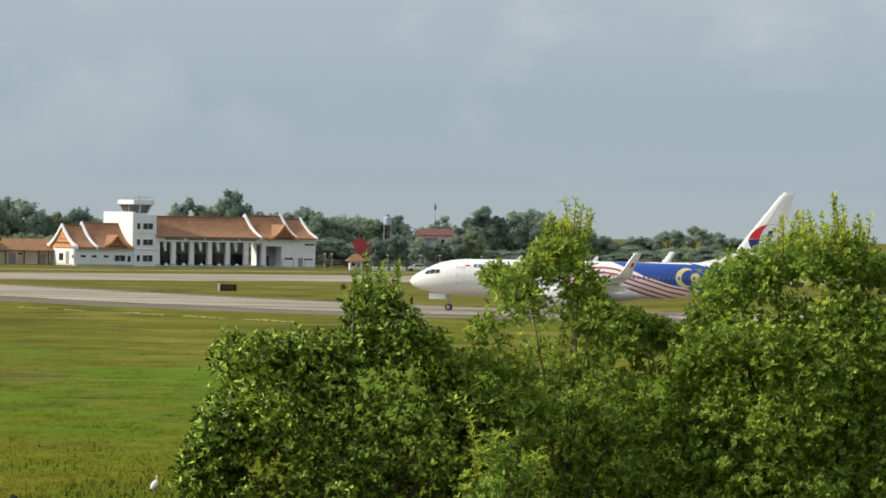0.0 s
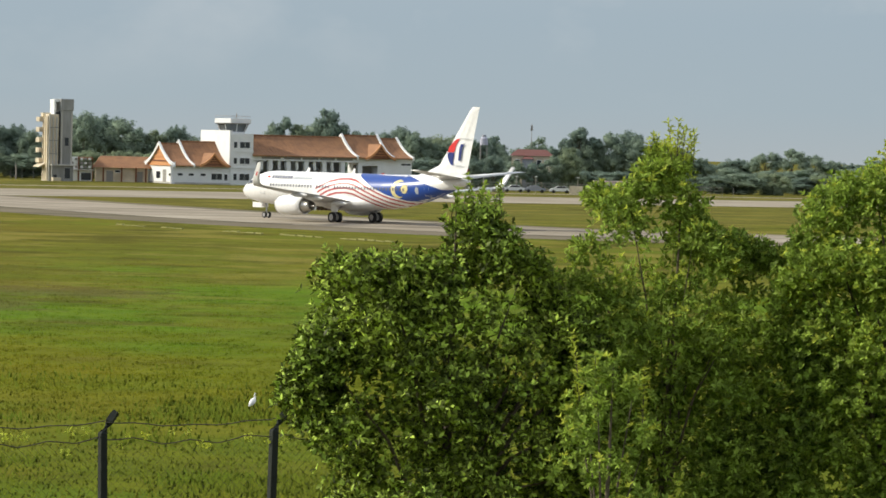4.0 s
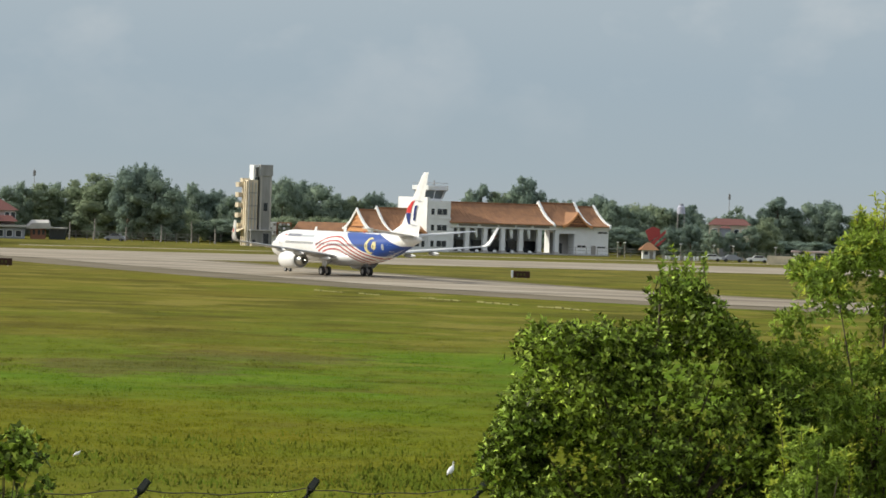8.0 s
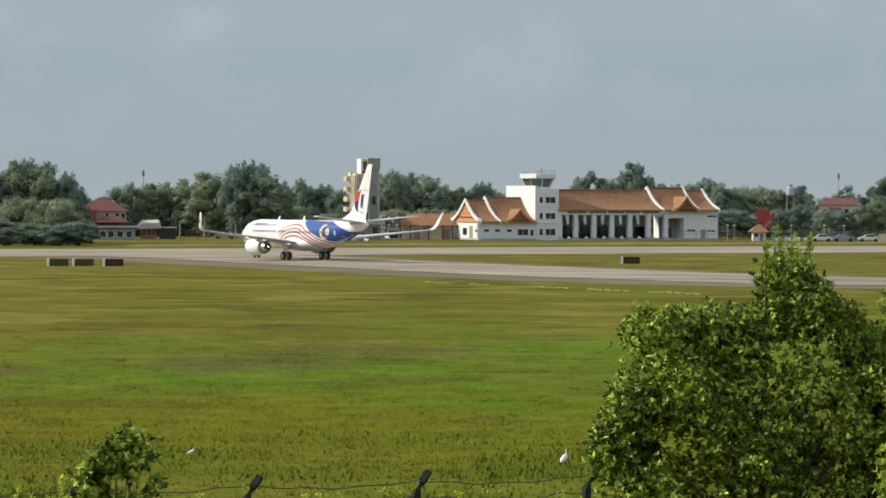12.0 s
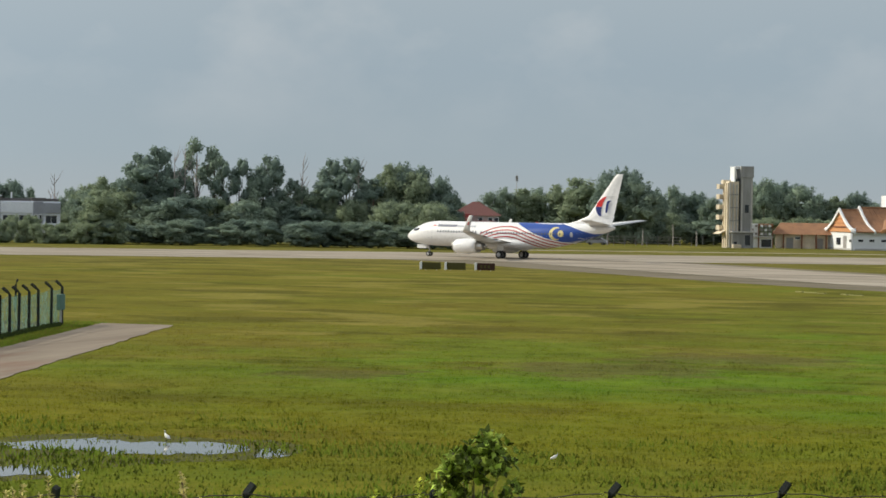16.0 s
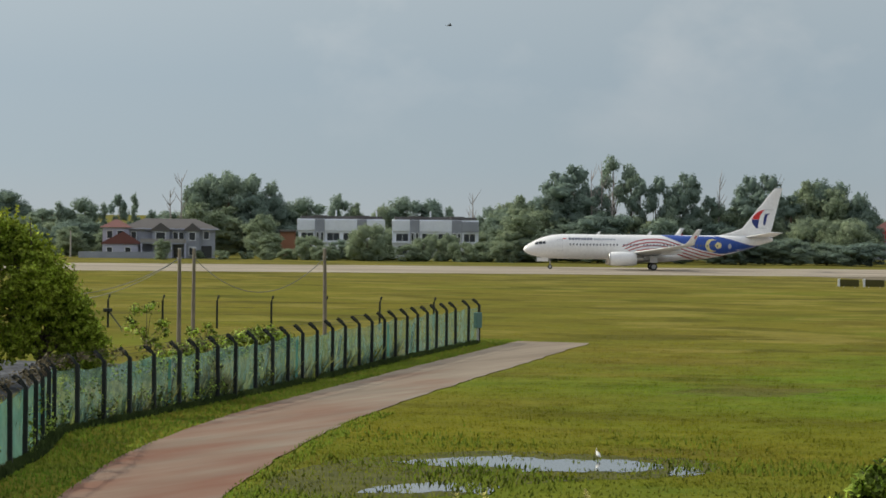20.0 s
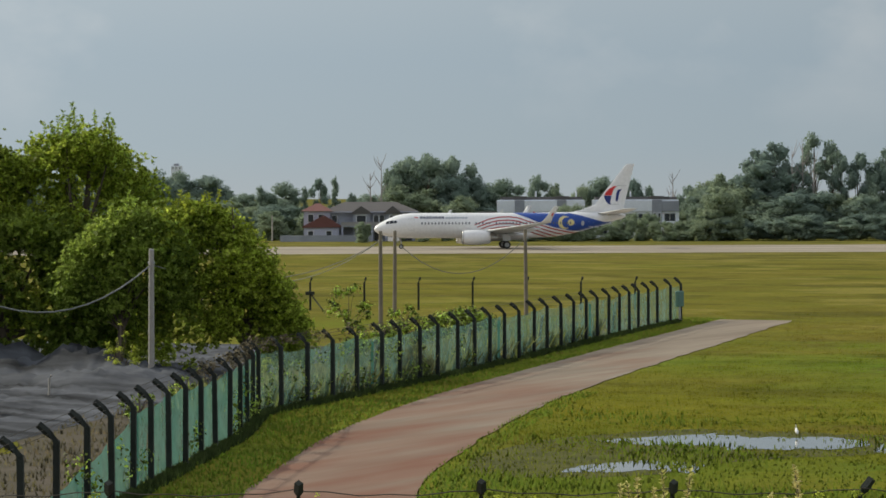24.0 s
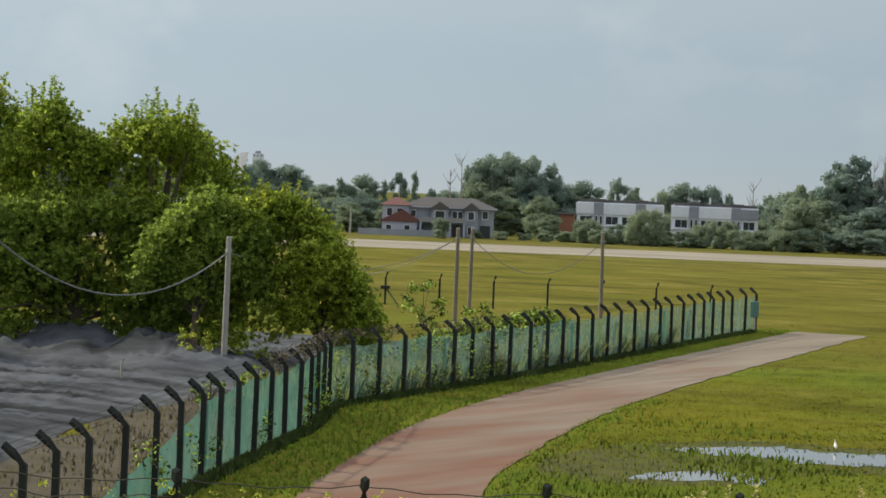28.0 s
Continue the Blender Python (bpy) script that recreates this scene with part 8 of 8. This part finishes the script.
def egret(x, y, turn, s, label, neck=1.0):
    E = empty("egret", pose(x, y, 0, 0, 0, turn))
    tagged(E, label, "bird", "egrets")
    bm = bmesh.new()
    tube(bm, [(-0.26 * s, 0, 0.20 * s), (-0.12 * s, 0, 0.27 * s), (0.05 * s, 0, 0.36 * s), (0.14 * s, 0, 0.44 * s)], [0.02 * s, 0.085 * s, 0.09 * s, 0.04 * s], 10)
    part("body", bm, M_EGRET, E, "white feathered body", True)
    bm = bmesh.new()
    tube(bm, [(0.12 * s, 0, 0.42 * s), (0.17 * s, 0, 0.50 * s), (0.12 * s, 0, (0.50 + 0.08 * neck) * s), (0.17 * s, 0, (0.52 + 0.16 * neck) * s)], [0.04 * s, 0.03 * s, 0.026 * s, 0.032 * s], 8)
    part("neck", bm, M_EGRET, E, "", True)
    part("beak", tube(bmesh.new(), [(0.17 * s, 0, (0.52 + 0.15 * neck) * s), (0.30 * s, 0, (0.50 + 0.13 * neck) * s)], [0.016 * s, 0.004 * s], 6), M_YELLOW, E, "yellow beak")
    for d in (-0.03, 0.03):
        part("leg", tube(bmesh.new(), [(0.0, d * s, 0.28 * s), (0.03 * s, d * s, 0.14 * s), (0.01 * s, d * s, 0)], 0.011 * s, 5), M_LEG, E, "thin dark leg")
    return E


egret(-8.75, 92.6, 70, 0.95, "white egret standing upright in the grass", 0.4)
egret(-20.9, 94.6, 20, 0.55, "small white egret crouching in the grass", 0.0)
WADER = egret(-34.6, 96.6, 150, 0.66, "white egret wading in the puddle", 0.6)


def flying_bird(k=1.0):
    B = empty("flying_bird")
    tagged(B, "small dark swift with crescent wings in flight", "bird", "swifts")
    part("body", tube(bmesh.new(), [(-0.06 * k, 0, 0), (-0.02 * k, 0, 0), (0.025 * k, 0, 0.003), (0.05 * k, 0, 0)], [0.004 * k, 0.014 * k, 0.016 * k, 0.004 * k], 8), M_LEG, B, "", True)
    for sd in (-1, 1):
        part("wing", prism(bmesh.new(), [(-0.018, 0.01), (0.024, 0.01), (0.028, 0.045), (-0.004, 0.12), (-0.012, 0.10), (-0.004, 0.05)], lambda x, y: (k * x, sd * k * y, k * (0.006 + y * 0.3)), lambda x, y: (k * x, sd * k * y, k * (0.010 + y * 0.3))), M_LEG, B)
    part("tail", prism(bmesh.new(), [(-0.05, -0.006), (-0.05, 0.006), (-0.09, 0.018), (-0.078, 0.0), (-0.09, -0.018)], lambda x, y: (k * x, k * y, -0.001), lambda x, y: (k * x, k * y, 0.002)), M_LEG, B)
    return B


BIRD = flying_bird()
SWIFT = flying_bird(1.7)
SWIFT_B = flying_bird(1.7)

# ---- grass stuff ----


def blade_mesh(name, v, n, material):
    me = bpy.data.meshes.new(name)
    me.vertices.add(3 * n)
    me.vertices.foreach_set("co", v.astype(np.float32).ravel())
    me.loops.add(3 * n)
    me.loops.foreach_set("vertex_index", np.arange(3 * n, dtype=np.int32))
    me.polygons.add(n)
    me.polygons.foreach_set("loop_start", np.arange(0, 3 * n, 3, dtype=np.int32))
    me.update(calc_edges=True)
    me.materials.append(material)
    # blades are lit like the sward that they stand in
    me.normals_split_custom_set_from_vertices(np.tile(np.array([0.0, 0.0, 1.0], np.float32), (3 * n, 1)))
    return new(name, me)


def grass(name, n, area, size, material, label, seed, verge=False, patch=None):
    rng = np.random.default_rng(seed)
    x0, x1, y0, y1 = area
    x, y = rng.uniform(x0, x1, n), y0 + (y1 - y0) * rng.random(n) ** 1.2
    keep = np.ones(n, bool)
    for i in range(n):
        X, Y = x[i], y[i]
        if patch is not None and noise.noise(Vector((X * 0.16, Y * 0.16, patch))) < rng.uniform(-0.05, 0.5):
            keep[i] = False
        if not verge and rng.random() < (Y - 62) / 48:
            keep[i] = False
        if Y < 190:
            pl = lin([(b, a) for a, b in reversed(PATH_L)], Y)
            pr_ = lin([(b, a) for a, b in reversed(PATH_R)], Y)
            on_verge = pl - 4.6 + (Y - 80) * 0.012 < X < pl + 0.1 or (Y < 115 and pr_ - 0.1 < X < pr_ + 1.0)
            if (verge and not on_verge) or (not verge and X < pr_ + 0.3):
                keep[i] = False
        for ax, ay, rx, ry in ((-35.5, 94.2, 3.5, 1.5), (-34.8, 84.2, 1.3, 1.5)):
            if ((X - ax) / rx) ** 2 + ((Y - ay) / ry) ** 2 < 1 and noise.noise(Vector((X * 0.8, Y * 0.45, 5.0))) < 0.22:
                keep[i] = False
    x, y = x[keep], y[keep]
    n = len(x)
    h = size * rng.uniform(0.5, 1.3, n)
    a = rng.uniform(-0.5, 1.0, n)
    lean = rng.normal(size=(n, 2)) * 0.35 * h[:, None]
    w = 0.02 + 0.10 * h
    v = np.stack([np.stack([x - w * np.cos(a), y - w * np.sin(a), 0 * x], 1), np.stack([x + w * np.cos(a), y + w * np.sin(a), 0 * x], 1), np.stack([x + lean[:, 0], y + lean[:, 1], h], 1)], 1).reshape(-1, 3)
    return tagged(blade_mesh(name, v, n, material), label, "grass", kind="stuff")


G_A = mat("grass_blades", (0.118, 0.156, 0.013), 0.8, var=(0.148, 0.148, 0.016), scale=0.10, fine=2, amount=0.9, island=0.2, world_space=True, spec=0.1)
G_B = mat("rough_grass_blades", (0.092, 0.142, 0.011), 0.8, var=(0.122, 0.144, 0.013), scale=0.10, fine=2, amount=0.9, island=0.25, world_space=True, spec=0.1)
grass("grass_tufts", 150000, (-55, 16, 52, 118), 0.085, G_A, "rough green and yellowish grass tufts", 21)
grass("tall_grass", 220000, (-50, 6, 52, 112), 0.17, G_B, "tall rough grass in clumps round the puddle", 23, False, 3.0)
G_C = mat("lush_verge_blades", (0.098, 0.168, 0.013), 0.8, var=(0.140, 0.172, 0.015), scale=0.25, fine=2, amount=0.9, island=0.25, world_space=True, spec=0.1)
grass("verge_grass", 170000, (-76, -28, 50, 186), 0.11, G_C, "rough grass along the track", 22, True)


def field_grass(n, seed):
    """Short standing blades over the open field, thinning with distance."""
    rng = np.random.default_rng(seed)
    y = 88.0 * (245.0 / 88.0) ** rng.random(n)
    x = y * np.tan(np.radians(rng.uniform(-27.5, 8.5, n)))
    rows_r = [(b, a) for a, b in reversed(PATH_R)]
    keep = x > np.array([lin(rows_r, q) if q < 184 else -400.0 for q in y]) + 0.3
    for ax, ay, rx, ry in ((-35.5, 94.2, 4.6, 3.0), (-34.8, 84.2, 2.0, 2.4), (-30.2, 94.0, 1.0, 1.6)):
        keep &= ((x - ax) / rx) ** 2 + ((y - ay) / ry) ** 2 > 1
    tuft = np.array([noise.noise(Vector((a * 0.5, b * 0.5, 2.0))) + 0.5 * noise.noise(Vector((a * 1.6, b * 1.6, 5.0))) for a, b in zip(x, y)])
    keep &= tuft > rng.uniform(-0.7, 0.5, n) + 0.9 * np.clip((y - 110) / 120, 0, 1)
    x, y, tuft = x[keep], y[keep], tuft[keep]
    n = len(x)
    h = 0.035 + 0.07 * rng.random(n) ** 2 * (0.6 + np.clip(tuft, 0, 1))
    a = rng.uniform(-0.5, 1.0, n)
    w = 0.012 + 0.00012 * y
    lx, ly = rng.normal(size=n) * 0.3 * h, rng.normal(size=n) * 0.3 * h
    v = np.stack([np.stack([x - w * np.cos(a), y - w * np.sin(a), 0 * x], 1), np.stack([x + w * np.cos(a), y + w * np.sin(a), 0 * x], 1), np.stack([x + lx, y + ly, h], 1)], 1).reshape(-1, 3)
    return v, n


tagged(blade_mesh("field_grass", *field_grass(420000, 61), M_BLADES), "standing green and olive grass of the open airfield", "grass", kind="stuff")
DRY = mat("dry_grass_blades", (0.140, 0.112, 0.062), 0.9, var=(0.080, 0.078, 0.030), scale=0.4, fine=3, amount=0.9, island=0.3, world_space=True, spec=0.1)


def fence_side(n, seed, y0, y1, near, deep, low, high):
    """Blades beside the green fence, from the netting's foot away to one side."""
    rng = np.random.default_rng(seed)
    rows = [(b, a) for a, b in reversed(FENCE)]
    y = rng.uniform(y0, y1, n)
    x = np.array([lin(rows[::12], q) for q in y]) + near + deep * rng.random(n) ** 1.6
    thick = np.array([noise.noise(Vector((p * 0.5, q * 0.35, seed))) for p, q in zip(x, y)])
    keep = thick > rng.uniform(-0.6, 0.3, n)
    x, y, n = x[keep], y[keep], int(keep.sum())
    h = rng.uniform(low, high, n)
    a = rng.uniform(-0.4, 1.4, n)
    w = 0.02 + 0.06 * h
    lx, ly = rng.normal(size=n) * 0.3 * h, rng.normal(size=n) * 0.3 * h
    v = np.stack([np.stack([x - w * np.cos(a), y - w * np.sin(a), 0 * x], 1), np.stack([x + w * np.cos(a), y + w * np.sin(a), 0 * x], 1), np.stack([x + lx, y + ly, h], 1)], 1).reshape(-1, 3)
    return v, n


tagged(blade_mesh("dry_grass", *fence_side(16000, 31, 50, 183, -0.4, -7.0, 0.06, 0.24), DRY), "dry brown grass and weeds along the fence", "grass", kind="stuff")
M_WEED = mat("tall_weed_leaves", (0.165, 0.205, 0.040), 0.8, var=(0.230, 0.215, 0.085), scale=0.5, fine=3, amount=0.9, island=0.4, world_space=True, spec=0.1)
tagged(blade_mesh("tall_weeds", *fence_side(26000, 32, 99, 158, -0.35, -4.0, 0.30, 1.2), M_WEED), "tall green and straw weeds behind the netting", "grass", kind="stuff")
# weeds coloured extra dark to give the strip of shade below the netting
M_FOOT = mat("shade_dark_foot_weeds", (0.040, 0.062, 0.014), 0.85, var=(0.026, 0.040, 0.012), scale=0.6, fine=3, amount=0.9, island=0.3, world_space=True, spec=0.1)
tagged(blade_mesh("foot_weeds", *fence_side(30000, 33, 52, 180, 0.02, 0.50, 0.08, 0.30), M_FOOT), "low weeds along the netting's foot, coloured dark for its shade", "grass", kind="stuff")
M_DRYE = mat("dry_trodden_earth", (0.105, 0.088, 0.066), 0.95, var=(0.062, 0.058, 0.036), scale=0.35, fine=4, amount=0.9, bump=0.4, world_space=True, spec=0.08)
FR = [p for p in FENCE if p[1] < 132][::14]
strip("dry_verge", [(x - 0.1, y) for x, y in FR], [(x - 7.5 - 0.8 * math.sin(y * 0.6), y) for x, y in FR], 0.012, M_DRYE, "dry trodden earth and grass between fence and sand", "ground")
# ---- motions ----


def motions():
    rows = [(0.0, 16.1, 307.8, 9.7), (3.0, -11.9, 320.8, 40.4), (6.0, -33.9, 344.2, 53.2), (8.0, -47.1, 363.4, 54.8), (11.0, -65.9, 390.0, 55.7), (15.0, -93.8, 427.4, 33.5), (17.0, -113.9, 439.7, 11.2), (20.0, -147.0, 437.0, -22.2), (25.0, -206.7, 402.1, -31.0), (26.0, -221.1, 393.9, -30.0), (27.0, -235.7, 385.5, -30.0), (28.0, -253.7, 375.2, -30.0)]
    walk(AIRLINER, [(t, pose(x, y, 0.05, 0, 0, 180 - a)) for t, x, y, a in rows])
    # the wheels roll with the ground covered
    ts = [k / FPS for k in range(0, 28 * FPS + 1)]
    dist, px, py = [0.0], None, None
    line = smooth_line([(r[1], r[2]) for r in rows], 12 * 40)
    when = smooth_line([(r[0], 0.0) for r in rows], 12 * 40)
    acc, table = 0.0, [(0.0, 0.0)]
    for k in range(1, len(line)):
        acc += math.dist(line[k - 1], line[k])
        table.append((when[k][0], acc))
    tt, dd = np.array([a for a, b in table]), np.array([b for a, b in table])
    for wh, s in WHEELS:
        base = wh.location.copy()
        walk(wh, [(t, Matrix.Translation(base) @ Matrix.Rotation(float(np.interp(t, tt, dd)) / (0.565 * s), 4, "Y")) for t in ts])
    walk(WADER, [(0.0, pose(-35.2, 96.4, 0, 0, 0, 150)), (15.0, pose(-35.0, 96.4, 0, 0, 0, 150)), (17.5, pose(-34.3, 96.6, 0, 0, 0, 150)), (20.0, pose(-34.2, 96.6, 0, 0, 0, 140)), (24.5, pose(-34.6, 96.8, 0, 0, 0, 120)), (28.0, pose(-35.6, 96.8, 0, 0, 0, 120))])

    flight = [(0.0, -89.4, 34.8, 16.4), (18.5, -30.5, 53.5, 12.0), (19.0, -27.2, 55.3, 12.2), (19.6, -24.3, 56.8, 12.6), (20.0, -23.5, 57.2, 12.2), (20.5, -22.5, 57.6, 12.1), (20.7, -21.2, 58.1, 11.5), (20.9, -20.6, 58.4, 11.1), (21.1, -18.8, 59.0, 11.1), (21.3, -16.9, 59.5, 10.9), (21.5, -15.2, 60.0, 10.7), (28.0, 20.8, 72.1, 4.2)]
    walk(BIRD, [(t, pose(x, y, z, 8, 0, 15)) for t, x, y, z in flight])
    for bird, rows in ((SWIFT, [ (5.4, -0.50, 73.02, 6.20), (5.6, -0.74, 73.03, 8.16), (5.7, -0.91, 73.03, 8.98), (5.8, -1.60, 73.03, 9.52), (5.9, -1.31, 73.03, 9.65), (6.0, -1.20, 73.04, 9.81), (6.1, -0.69, 73.05, 10.33), (6.2, 0.25, 73.05, 10.71), (6.3, 0.74, 73.04, 10.40), (6.4, 1.24, 73.03, 9.86), (6.5, 1.48, 73.03, 9.55), (6.6, 1.45, 73.03, 8.90), (6.7, 1.33, 73.04, 7.56) ]), (SWIFT_B, [ (25.4, -69.02, 85.57, 10.84), (25.8, -66.96, 87.18, 13.24), (26.0, -66.09, 87.84, 14.02), (26.1, -65.43, 88.33, 13.81), (26.2, -64.39, 89.09, 13.83), (26.3, -63.48, 89.75, 14.08), (26.4, -63.00, 90.08, 13.94), (26.5, -62.73, 90.27, 13.58), (26.6, -62.91, 90.14, 13.75), (26.7, -63.55, 89.69, 13.89), (26.8, -64.94, 88.68, 14.00), (27.0, -67.32, 86.88, 14.10) ])):
        keys = []
        for k, (t, x, y, z) in enumerate(rows):
            bank = 30 * math.sin(k * 1.3)
            keys.append((t, pose(x, y, z, bank, 0, 20 if rows[min(k + 1, len(rows) - 1)][1] >= x else 100)))
        if rows[0][0] > 0:
            keys.insert(0, (0.0, keys[0][1]))
        keys.append((28.0, keys[-1][1]))
        walk(bird, keys)


motions()
